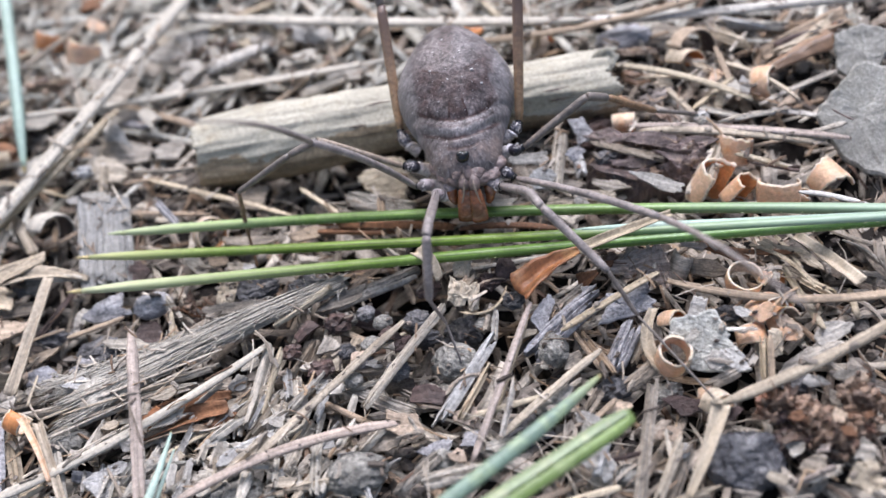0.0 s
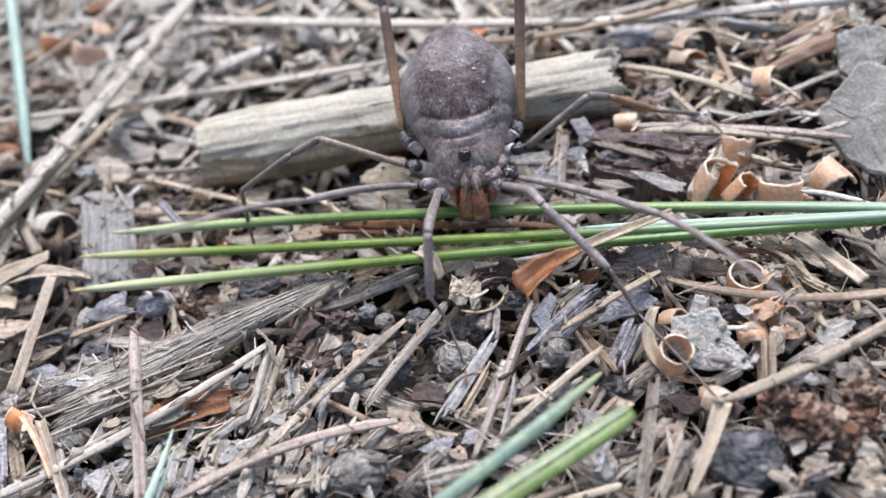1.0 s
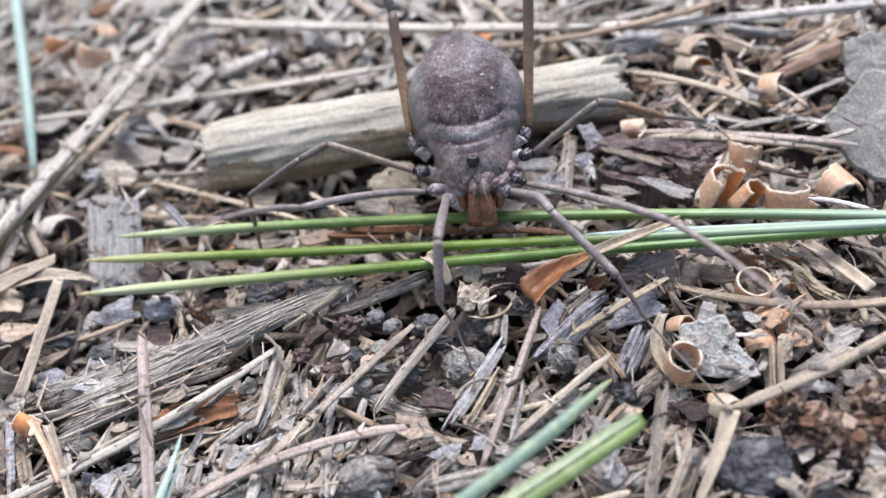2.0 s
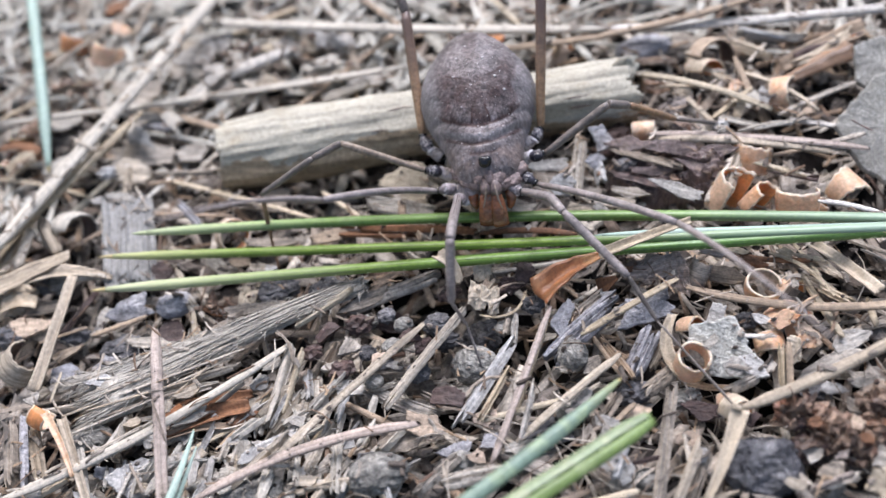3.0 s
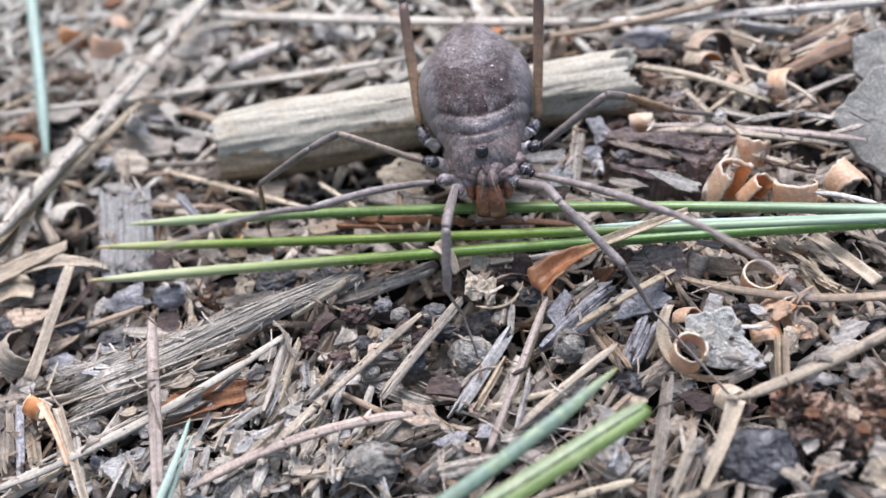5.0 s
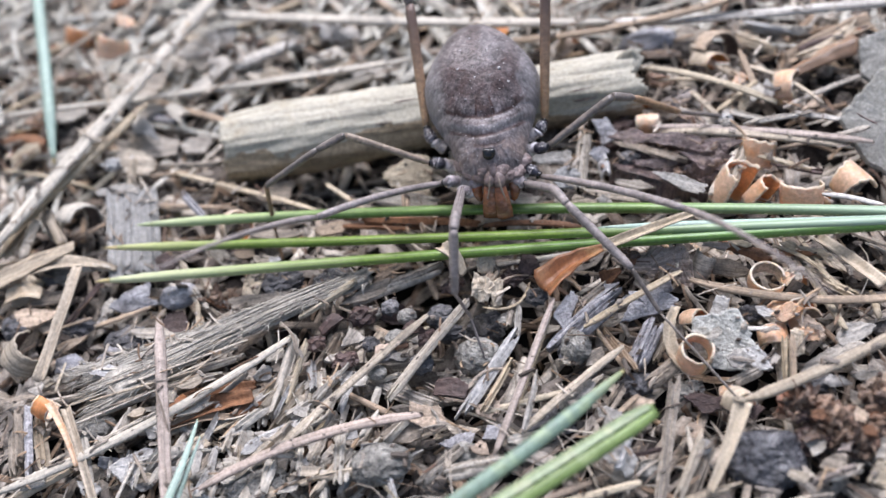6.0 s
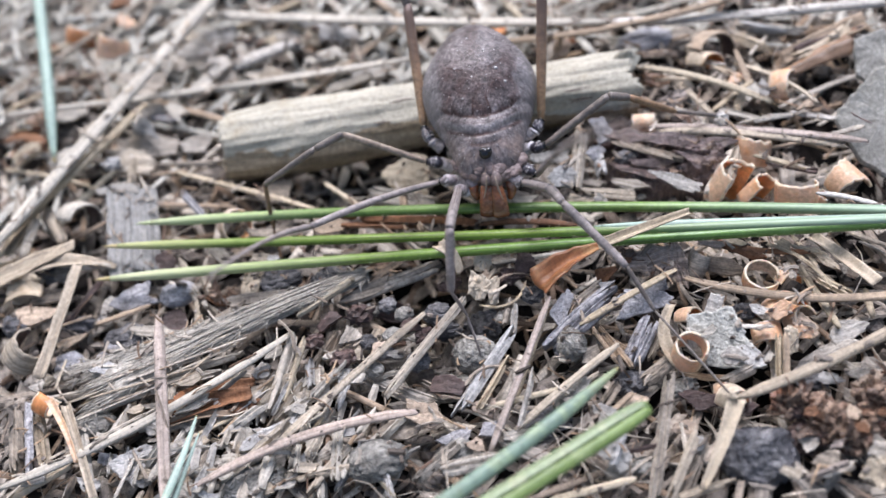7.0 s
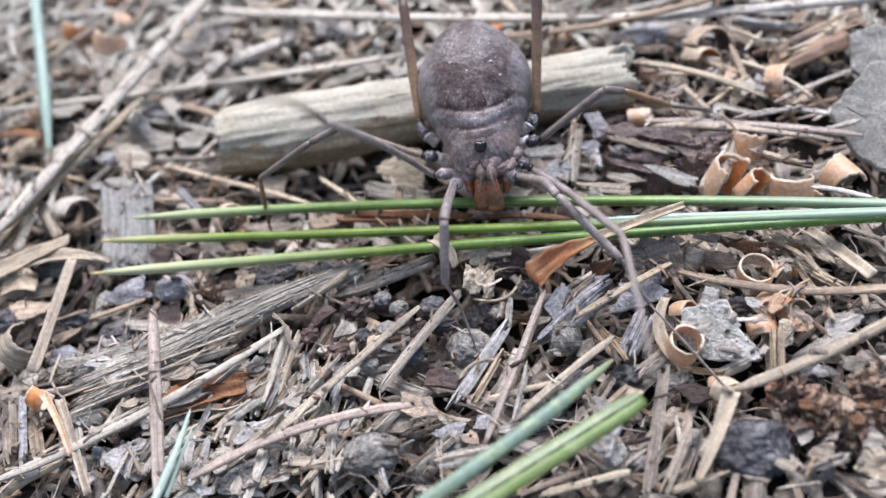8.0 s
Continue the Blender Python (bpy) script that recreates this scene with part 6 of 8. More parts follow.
flake("rot", (14.10, 0.35, 1.60), 1.30, 0.45, (30, 8, -26))
splinter("rot", 0.61, (9.37, 1.89, 1.20), (10.93, 0.75, 1.30), (12.36, -0.58, 1.40))
flake("mauve", (10.31, -5.52, 1.80), 1.10, 0.56, (33, -13, -1))
flake("brown", (10.53, -5.93, 1.20), 0.93, 0.34, (24, -6, -9))
curl((11.81, -6.06, 1.34), 1.46, 0.42, (13, -50, 44), -10, 240, 0.15, 0.35, out="grey", inside="brown")
flake("cream", (14.26, -11.65, 1.80), 0.39, 0.77, (33, -3, -30))
flake("peach", (14.38, -10.08, 1.80), 0.71, 0.47, (25, -16, -2))
flake("white", (13.48, -9.68, 1.60), 0.50, 0.38, (25, 4, -39))
needle("rust", 0.28, (12.91, -4.91, 1.60), (14.91, -6.43, 1.70), (17.38, -7.28, 1.80))
flake("rust", (8.45, -5.17, 1.80), 0.45, 0.23, (19, -7, 3))
splinter("cream", 0.72, (21.85, 6.17, 1.60), (23.83, 6.54, 1.70), (26.11, 7.88, 1.80))
flake("cream", (13.74, 12.97, 1.60), 1.03, 0.32, (20, 1, -20))
needle("cream", 0.32, (18.66, 6.98, 1.40), (20.70, 4.60, 1.50), (21.62, 2.24, 1.60))
flake("pale", (-13.98, -7.55, 1.60), 1.04, 0.29, (20, 3, 22))
flake("cream", (1.54, -3.19, 2.00), 0.63, 0.75, (32, 15, -25))
flake("bluegrey", (4.63, -6.93, 1.40), 0.55, 1.23, (24, 9, -29))
flake("white", (-17.84, 8.11, 2.00), 0.95, 0.34, (26, 15, -5))
flake("white", (-19.48, 8.55, 1.80), 0.51, 0.28, (28, 11, 6))
needle("pale", 0.71, (-24.01, 4.99, 1.60), (-23.61, 6.19, 1.80), (-23.21, 7.42, 2.00))
needle("pale", 0.65, (-21.66, 5.43, 1.40), (-22.22, 6.78, 1.60), (-22.80, 8.18, 1.80))
splinter("straw", 0.34, (7.51, -4.06, 1.80), (9.19, -3.76, 1.90), (11.28, -3.66, 2.00))
flake("white", (8.54, -15.43, 1.40), 0.43, 0.34, (25, -4, -17))
clod("white", (16.03, 2.16, 2.10), 0.30, 0.26, 0.20)
flake("white", (10.75, -10.52, 2.20), 0.51, 0.31, (27, -14, -1))
curl((10.76, -12.83, 0.49), 0.78, 0.36, (34, -36, -26), -60, 190, 0.15, 0.30, out="peach", inside="orange")
needle("brown", 0.12, (21.97, -0.34, 3.20), (22.23, -0.87, 3.20), (22.58, -1.34, 3.20))
needle("straw", 0.50, (-25.64, 5.80, 1.20), (-24.08, 7.98, 1.40), (-23.01, 8.69, 1.60))
flake("white", (-16.51, 20.51, 1.00), 1.14, 0.61, (18, 9, -10))
flake("pale", (-13.78, 19.50, 1.00), 1.19, 0.58, (14, 15, -32))
needle("rust", 0.73, (-26.73, 16.38, 0.80), (-25.14, 16.05, 0.90), (-23.86, 14.88, 1.00))
blade("rust", 1.31, 0.56, (-15.36, -6.57, 0.20), (-13.24, -6.34, 0.40), (-11.25, -6.47, 0.60))
flake("rust", (-11.60, -7.98, 1.20), 0.80, 0.39, (24, 6, 12))
flake("amber", (-14.75, -6.97, 1.80), 0.42, 0.28, (24, 8, 13))
curl((15.25, -9.46, 0.72), 1.25, 0.65, (39, -24, -52), -60, 200, 0.15, 0.30, out="peach", inside="orange")
flake("peach", (14.73, -11.47, 1.80), 0.60, 0.45, (22, -21, 8))
flake("rust", (12.93, -14.11, 2.00), 0.32, 0.22, (25, 2, -39))
flake("rust", (13.60, -15.38, 1.80), 0.51, 0.24, (22, -13, -10))
flake("scale", (15.14, -15.75, 1.80), 0.48, 0.29, (25, -1, -40))
flake("rust", (15.26, -16.55, 1.80), 0.43, 0.24, (25, 3, -51))
flake("rust", (16.46, -16.11, 1.80), 0.26, 0.21, (23, -11, -21))
flake("peach", (18.06, 5.45, 1.60), 0.68, 0.48, (23, -11, -1))
flake("orange", (6.21, 14.86, 1.40), 0.65, 0.39, (25, 4, -16))
flake("peach", (-18.53, 25.40, 1.20), 0.79, 0.53, (20, 15, -18))
blade("amber", 0.75, 0.46, (22.76, 6.21, 1.20), (24.23, 6.56, 1.40), (26.07, 6.98, 1.60))
curl((12.61, 6.03, 0.62), 0.99, 0.53, (53, -26, -50), -80, 190, 0.15, 0.20, out="peach", inside="orange")
flake("pale", (-14.02, -9.33, 1.20), 0.92, 0.38, (25, 4, 22))
flake("white", (-12.34, -9.02, 1.20), 0.78, 0.33, (25, 1, 26))
flake("pale", (-13.24, -11.02, 1.20), 0.85, 0.42, (24, 9, 12))
flake("white", (-17.66, -7.81, 1.20), 0.77, 0.34, (23, 10, 14))
splinter("pale", 0.42, (-11.74, -10.83, 1.20), (-10.58, -10.15, 1.30), (-9.40, -9.46, 1.40))
splinter("pale", 0.38, (-19.21, -7.95, 1.20), (-17.91, -7.61, 1.30), (-16.60, -7.26, 1.40))
flake("white", (-11.42, -10.02, 1.20), 0.66, 0.32, (25, -2, 31))
splinter("pale", 0.48, (-15.34, -10.38, 1.00), (-14.75, -9.69, 1.10), (-14.15, -9.00, 1.20))
flake("pale", (-14.32, -5.89, 1.40), 1.07, 0.29, (24, 6, 15))
flake("pale", (-9.95, -5.44, 1.40), 0.55, 0.35, (25, -4, 30))
splinter("pale", 0.33, (-13.26, -7.04, 1.20), (-12.35, -6.54, 1.30), (-11.43, -6.03, 1.40))
splinter("pale", 0.27, (-8.21, -8.54, 1.40), (-7.27, -7.75, 1.50), (-6.30, -6.94, 1.60))
flake("white", (-6.87, -10.54, 1.00), 0.68, 0.26, (25, 4, 9))
splinter("pale", 0.36, (-8.17, -12.52, 1.00), (-7.41, -11.91, 1.10), (-6.65, -11.29, 1.20))
flake("pale", (-9.76, -12.40, 1.00), 0.75, 0.31, (24, 7, 11))
flake("white", (-19.46, -10.18, 1.00), 0.78, 0.36, (13, 21, -16))
flake("brown", (11.36, -13.70, 0.20), 0.98, 0.47, (20, -1, -28))
flake("brown", (13.11, -16.24, 0.60), 0.69, 0.48, (19, -7, -18))
flake("mauve", (12.66, -5.53, 2.00), 0.70, 0.34, (30, 2, -29))
flake("straw", (16.91, -7.06, 1.80), 0.77, 0.28, (30, 2, -36))
flake("straw", (16.05, -6.43, 1.80), 0.69, 0.25, (29, 8, -45))
flake("cream", (17.59, -7.83, 1.60), 0.68, 0.27, (27, 14, -60))
splinter("straw", 0.27, (15.29, -6.19, 1.80), (16.55, -7.82, 2.00), (17.00, -9.82, 2.20))
flake("straw", (14.01, -5.79, 1.80), 0.64, 0.23, (30, 1, -30))
flake("bluegrey", (9.24, -7.19, 1.80), 1.08, 0.60, (32, -16, 4))
flake("white", (11.43, -9.07, 1.60), 0.62, 0.81, (29, 6, -37))
flake("cream", (16.75, 8.76, 1.60), 0.74, 0.40, (27, 14, -49))
splinter("cream", 0.46, (17.04, 8.11, 1.40), (17.64, 6.98, 1.50), (18.23, 5.89, 1.60))
needle("cream", 0.29, (13.92, 6.96, 1.60), (16.29, 6.08, 1.70), (18.68, 3.73, 1.80))
flake("cream", (17.69, 3.64, 1.60), 0.43, 0.81, (34, 9, -39))
needle("straw", 0.32, (16.02, 3.52, 1.60), (17.42, 4.23, 1.70), (18.83, 4.94, 1.80))
flake("scale", (21.17, 2.62, 1.40), 0.76, 0.39, (26, -15, -4))
flake("mauve", (14.65, 3.30, 1.60), 0.92, 0.32, (30, 2, -25))
splinter("straw", 0.36, (17.59, -0.64, 1.40), (18.38, -1.31, 1.50), (19.14, -1.98, 1.60))
flake("cream", (10.35, -14.31, 3.00), 0.32, 0.22, (29, -1, -28))
flake("mauve", (14.17, -16.92, 1.40), 0.50, 0.27, (23, -18, -6))
flake("pale", (11.95, -17.57, 1.20), 0.57, 0.33, (25, -0, -38))
blade("leaftan", 0.60, 1.50, (20.60, 5.20, 1.40), (22.90, 5.60, 1.90), (25.20, 6.10, 2.10), -0.25)
blade("cream", 0.75, 0.45, (-0.60, -2.50, 3.10), (-0.02, -3.05, 2.70), (0.16, -3.75, 2.00), 0.30)
flake("cream", (0.95, -4.75, 1.80), 0.70, 1.20, (35, 10, -15))
flake("cream", (1.60, -4.90, 1.60), 0.45, 0.70, (30, 16, -20))
flake("mauve", (10.75, -6.05, 1.70), 1.05, 1.30, (42, -14, -20), 0.35)
flake("mauve", (9.70, -5.30, 1.60), 1.45, 0.80, (38, 8, -8), -0.3)
flake("white", (-13.30, 20.00, 1.30), 1.50, 1.00, (20, 8, -14), 0.2)
flake("white", (-11.60, 20.90, 1.30), 1.30, 0.90, (24, 4, 10), 0.2)
flake("pale", (-9.60, 19.60, 1.20), 1.80, 0.90, (16, 6, -6), 0.15)
needle("white", 1.05, (-10.90, 17.20, 1.60), (-9.00, 17.50, 1.80), (-7.10, 17.90, 1.80))
flake("white", (-7.00, 18.90, 1.30), 1.50, 1.10, (22, 10, -18), 0.2)
flake("cream", (-5.60, 18.60, 1.50), 1.00, 0.90, (28, -8, 20))
flake("pale", (-5.20, 15.90, 1.00), 1.60, 0.80, (18, 6, -10), 0.15)
flake("white", (-3.20, 18.40, 1.20), 1.30, 0.90, (20, 12, 8), 0.2)
flake("pale", (-8.60, 16.30, 0.90), 1.70, 0.80, (14, 8, 4), 0.15)
flake("grey", (-17.30, 18.20, 1.10), 1.70, 1.10, (15, 8, -20), 0.15)
flake("pale", (-17.20, 16.10, 0.90), 1.50, 0.80, (14, 10, -8), 0.15)
flake("grey", (-12.10, 17.90, 0.70), 1.60, 0.80, (12, 8, -16), 0.15)
flake("white", (6.90, 1.60, 1.60), 0.95, 0.70, (32, 8, -20))
flake("pale", (7.10, -0.40, 1.40), 0.85, 0.50, (30, -6, -12))
flake("white", (8.50, -0.90, 1.40), 0.75, 0.45, (28, 10, -30))
flake("bluegrey", (9.05, 2.45, 1.80), 0.60, 0.70, (34, 4, -24))
flake("white", (4.30, -14.60, 2.20), 0.75, 0.95, (30, 12, -20))
blade("pale", 1.50, 0.70, (-25.40, 3.80, 1.40), (-22.41, 4.05, 2.00), (-20.60, 4.40, 2.20), 0.15)
blade("pale", 1.15, 0.30, (-22.90, 3.75, 1.80), (-20.60, 3.35, 2.00), (-18.40, 2.55, 1.60), 0.20)
blade("cream", 1.25, 0.80, (-25.00, 2.60, 1.00), (-23.90, 2.75, 1.30), (-22.80, 2.35, 1.20), 0.20)
splinter("mauve", 0.28, (12.27, -17.97, 1.20), (13.28, -17.86, 1.30), (14.28, -17.75, 1.40))
needle("pale", 0.50, (12.82, 2.73, 1.90), (17.24, 0.87, 2.00), (21.51, -1.36, 1.90))
needle("straw", 0.36, (14.32, 4.50, 1.40), (16.07, 0.95, 1.50), (19.06, -1.61, 1.40))
flake("mauve", (14.10, 5.12, 1.70), 1.35, 0.55, (28, -12, 4), -0.35, 0.4)
flake("cream", (15.25, 5.78, 1.70), 0.9, 0.5, (22, 8, -50), -0.3, 0.4)
flake("leaftan", (14.13, 7.35, 1.20), 1.3, 0.5, (30, 6, -12), -0.2, 0.4)
clod("white", (16.16, 2.53, 1.90), 0.42, 0.36, 0.34)
needle("pale", 0.42, (15.10, 5.83, 1.70), (15.58, 3.99, 1.90), (15.92, 2.66, 1.90))
blade("pale", 0.45, 0.85, (13.88, 4.65, 1.50), (14.67, 3.66, 1.50), (15.63, 2.73, 1.40), 0.2)
blade("grey", 0.5, 0.9, (15.77, 3.49, 1.20), (15.39, 4.71, 1.30), (14.73, 5.64, 1.20), 0.2)
splinter("bone", 0.45, (16.39, 3.90, 1.50), (17.18, 3.04, 1.60), (18.33, 2.28, 1.50))
splinter("bone", 0.40, (16.87, 1.88, 1.80), (18.33, 1.96, 1.80), (20.22, 1.87, 1.60))
flake("bone", (18.61, 4.19, 1.60), 0.9, 0.55, (25, 5, 30), -0.2, 0.4)
flake("pale", (-13.81, 21.70, 1.35), 1.10, 0.55, (14, -8, -60), -0.15, 0.4)
flake("bone", (-10.39, 19.19, 1.35), 1.45, 0.67, (17, -3, -23), -0.15, 0.4)
flake("straw", (-7.29, 19.51, 1.35), 1.80, 0.79, (20, 2, 14), -0.15, 0.4)
flake("white", (-11.97, 18.03, 1.35), 1.10, 0.91, (23, 7, 51), -0.15, 0.4)
flake("pale", (-8.69, 15.97, 1.35), 1.45, 0.55, (26, -8, -32), -0.15, 0.4)
flake("bone", (-5.29, 16.41, 1.35), 1.80, 0.67, (14, -3, 5), -0.15, 0.4)
flake("leaftan", (-24.04, 16.80, 1.35), 1.10, 0.79, (17, 2, 42), -0.15, 0.4)
flake("pale", (-20.52, 14.26, 1.35), 1.45, 0.91, (20, 7, -41), -0.15, 0.4)
flake("bone", (-21.88, 12.69, 1.35), 1.80, 0.55, (23, -8, -4), -0.15, 0.4)
flake("straw", (-24.89, 13.96, 1.35), 1.10, 0.67, (26, -3, 33), -0.15, 0.4)
flake("slate", (-17.22, 13.89, 1.35), 1.45, 0.79, (14, 2, -50), -0.15, 0.4)
flake("pale", (-18.05, 10.91, 1.35), 1.80, 0.91, (17, 7, -13), -0.15, 0.4)
flake("pale", (-13.53, 16.34, 1.35), 1.10, 0.55, (20, -8, 24), -0.15, 0.4)
flake("bone", (-15.03, 14.70, 1.35), 1.45, 0.67, (23, -3, -59), -0.15, 0.4)
clod("brown", (-5.38, -4.20, 1.25), 0.66, 0.55, 0.44)
clod("clod", (-3.87, -5.97, 1.25), 0.54, 0.45, 0.36)
clod("darkclod", (-2.88, -7.82, 1.25), 0.60, 0.50, 0.40)
clod("brown", (-6.51, -6.65, 1.25), 0.60, 0.50, 0.40)
clod("darkclod", (-1.44, -5.34, 1.25), 0.72, 0.60, 0.48)
clod("clod", (-5.05, -7.72, 1.25), 0.48, 0.40, 0.32)
clod("clod", (-3.11, -4.85, 1.25), 0.50, 0.42, 0.34)
clod("darkclod", (-5.18, -6.01, 1.25), 0.48, 0.40, 0.32)
# the next three dark lumps are added to imitate shade round the green needles
clod("brown", (2.52, -4.04, 1.25), 0.60, 0.50, 0.40)
clod("brown", (-0.52, -3.62, 1.25), 0.60, 0.50, 0.40)
clod("darkclod", (3.48, -5.53, 1.25), 0.54, 0.45, 0.36)
clod("brown", (-7.86, -5.25, 1.25), 0.48, 0.40, 0.32)
clod("darkclod", (-3.88, -4.09, 1.25), 0.48, 0.40, 0.32)
clod("brown", (-2.23, -6.50, 1.25), 0.54, 0.45, 0.36)
flake("brown", (-2.79, -5.78, 1.45), 0.79, 0.42, (17, 5, -31), -0.2, 0.4)
flake("scale", (-4.83, -6.91, 1.45), 0.74, 0.40, (22, -1, 47), -0.2, 0.4)
flake("grey", (-5.95, -5.57, 1.45), 0.72, 0.50, (16, -2, 49), -0.2, 0.4)
flake("brown", (-6.83, -4.27, 1.45), 0.77, 0.42, (11, -10, 32), -0.2, 0.4)
flake("brown", (-1.92, -9.65, 1.45), 1.02, 0.56, (11, -5, -11), -0.2, 0.4)
flake("brown", (3.37, -3.63, 1.45), 0.82, 0.57, (16, -8, 27), -0.2, 0.4)


def strew(total, xs, ys, lean):
    """Small splinters and flakes lying every way over a stretch of ground."""
    rng = random.Random(total * 7 + 3)
    for k in range(total):
        x, y, z = rng.uniform(*xs), rng.uniform(*ys), rng.uniform(0.5, 1.3)
        col = rng.choice(("pale", "white", "white", "pale", "bone", "bone"))
        if k % 3:
            q, l = radians(lean + rng.gauss(0, 35)), rng.uniform(0.6, 1.7)
            d = Vector((math.cos(q) * l, math.sin(q) * l, rng.gauss(0, 0.15)))
            p = Vector((x, y, z))
            splinter(col, rng.uniform(0.18, 0.5), p - d, p + Vector((0, 0, 0.05)), p + d)
        else:
            flake(col, (x, y, z), rng.uniform(0.4, 0.9), rng.uniform(0.25, 0.5), (rng.uniform(5, 28), rng.uniform(-10, 15), rng.uniform(-40, 40)))


strew(96, (-18.5, -4.5), (-12.8, -6.2), 40)
strew(66, (-16.5, -7.0), (-12.8, -7.2), 50)

# ---- the harvestman ----
def body_shape(rear, front, width, height):
    """The egg-shaped body, wide behind, with cross grooves; from rear to front."""
    a, b = np.array(rear), np.array(front)
    fw = (b - a) / np.linalg.norm(b - a)
    side = np.cross((0, 0, 1), fw)
    side /= np.linalg.norm(side)
    up = np.cross(fw, side)
    length = float(np.linalg.norm(b - a))
    ss = [0, 0.008, 0.025, 0.06, 0.12, 0.20, 0.30, 0.38, 0.46, 0.55, 0.63, 0.70, 0.77, 0.84, 0.90, 0.95, 1.0]
    wide = [0.0, 0.15, 0.29, 0.43, 0.58, 0.76, 0.92, 0.985, 0.97, 0.88, 0.785, 0.69, 0.62, 0.58, 0.53, 0.44, 0.27]
    tall = [0.0, 0.22, 0.38, 0.56, 0.74, 0.88, 0.97, 1.0, 0.985, 0.92, 0.83, 0.74, 0.65, 0.58, 0.50, 0.38, 0.18]
    s = Shape()
    n, sides = 110, 72
    for i in range(n + 1):
        t = 0.5 - 0.5 * math.cos(math.pi * i / n)
        near = [min(1, max(0, t + k * min(0.012, t))) for k in (-2, -1, 0, 1, 2)]
        w, h = float(np.interp(near, ss, wide).mean()), float(np.interp(near, ss, tall).mean())
        for j in range(sides):
            q = 2 * math.pi * j / sides
            c, z = math.cos(q), math.sin(q)
            top = max(0.0, z)
            bow = 0.15 * c * c + 0.010 * noise.noise(Vector((c * 4, 3.0, t * 9)))
            k = 1.0
            for g, deep, sharp in ((0.735, 0.062, 70), (0.827, 0.075, 75), (0.878, 0.045 * (c * c < 0.16), 100), (0.79, -0.038, 55), (0.765, 0.010, 120),
                                   (0.61, 0.008, 90), (0.52, 0.007, 90), (0.43, 0.007, 80), (0.32, 0.006, 80), (0.22, 0.006, 80)):
                k -= deep * top ** 0.5 * math.exp(-((t + bow - g) * sharp) ** 2)
                k += deep * 0.25 * top ** 0.5 * math.exp(-((t + bow - g - 0.018) * sharp) ** 2)
            if 0.8 < t < 0.99:
                k += 0.05 * top * noise.noise(Vector((c * 4, t * 22, 1.7)))
            k += 0.014 * noise.noise(Vector((c * 5, z * 5, t * 11)))
            x = c * w * width / 2 * k
            y = z * h * height * (0.58 if z > 0 else 0.42) * k
            p = a + fw * (t * length) + side * x + up * y
            s.v.append(p.tolist())
            s.uv.append((t * length, c * w * width / 2 + (30 if z < 0 else 0)))
    for i in range(n):
        for j in range(sides):
            p, q = i * sides + j, i * sides + (j + 1) % sides
            s.f.append((p, q, q + sides, p + sides))
            s.slot.append(0)
    s.f.append(tuple(n * sides + j for j in range(sides)))
    s.slot.append(0)
    rng = random.Random(8)
    for k in range(420):
        i = min(n - 4, max(3, int(n * rng.random() ** 0.9)))
        j = rng.randint(4, 32)
        p = np.array(s.v[i * sides + j])
        white = k < 250
        r = rng.uniform(0.015, 0.036) if white else rng.uniform(0.02, 0.045)
        blob(s, p, (r, r, r * 0.7), 0.5, k, 1, slot=1 if white else 0)
    # larger pale specks, by their place along and across the back
    for t, v, r in ((0.486, 1.04, 0.10), (0.571, 1.17, 0.085), (0.676, 1.40, 0.06), (0.681, 1.48, 0.06), (0.672, 1.56, 0.055), (0.471, -1.06, 0.07), (0.267, -0.48, 0.06),
                    (0.53, -0.3, 0.05), (0.64, -1.0, 0.055), (0.79, -0.3, 0.05), (0.80, 0.25, 0.045), (0.38, 0.5, 0.05), (0.35, -0.9, 0.05)):
        c = v / (float(np.interp(t, ss, wide)) * width / 2)
        p = np.array(s.v[int(n * math.acos(1 - 2 * t) / math.pi) * sides + int(math.acos(c) / 6.283 * sides)])
        blob(s, p, (r, r * 0.8, r * 0.6), 0.5, int(r * 900), 2, slot=1)
    return s


def limb(pts, w0, w1, bulge=0.0, sides=12, n=14, flat=0.95):
    """A leg joint from the first point to the last, from width w0 to w1."""
    s = Shape()
    if len(pts) == 2:
        pts = (pts[0], tuple((np.array(pts[0]) + np.array(pts[1])) / 2), pts[1])
    path = curve_through(*pts, n)
    ws = [w0 + (w1 - w0) * i / n + bulge * math.sin(math.pi * i / n) for i in range(n + 1)]
    ws[0] *= 0.75
    ws[n] *= 0.8
    sweep(s, path, ws, flat, sides)
    return s


def spines(shape, pts, w, seed, step=0.35):
    """Rows of tiny teeth along a leg joint."""
    rng = random.Random(seed)
    a, b = np.array(pts[0], dtype=float), np.array(pts[-1], dtype=float)
    d = (b - a) / np.linalg.norm(b - a)
    for k in range(int(np.linalg.norm(b - a) / step)):
        for q in (-0.6, 0.6):
            o = np.array((math.cos(q * 2) * 0.5, math.sin(q * 3) * 0.4, 0.75))
            o = o - d * (o @ d)
            o /= np.linalg.norm(o)
            p = a + d * (k * step + rng.uniform(0, 0.1)) + o * w * 0.42
            sweep(shape, [p, p + o * 0.05 + d * 0.02, p + o * 0.1 + d * 0.05], [0.06, 0.04, 0.01], 1, 4)


ORIGIN = (2.7, 2.6, 0.0)
animal = tagged(new("harvestman"), "brown-grey harvestman with long thin legs standing over green needles", "harvestman")
animal.location = Vector(ORIGIN) * MM


def own(p):
    return tuple(np.array(p) - np.array(ORIGIN))


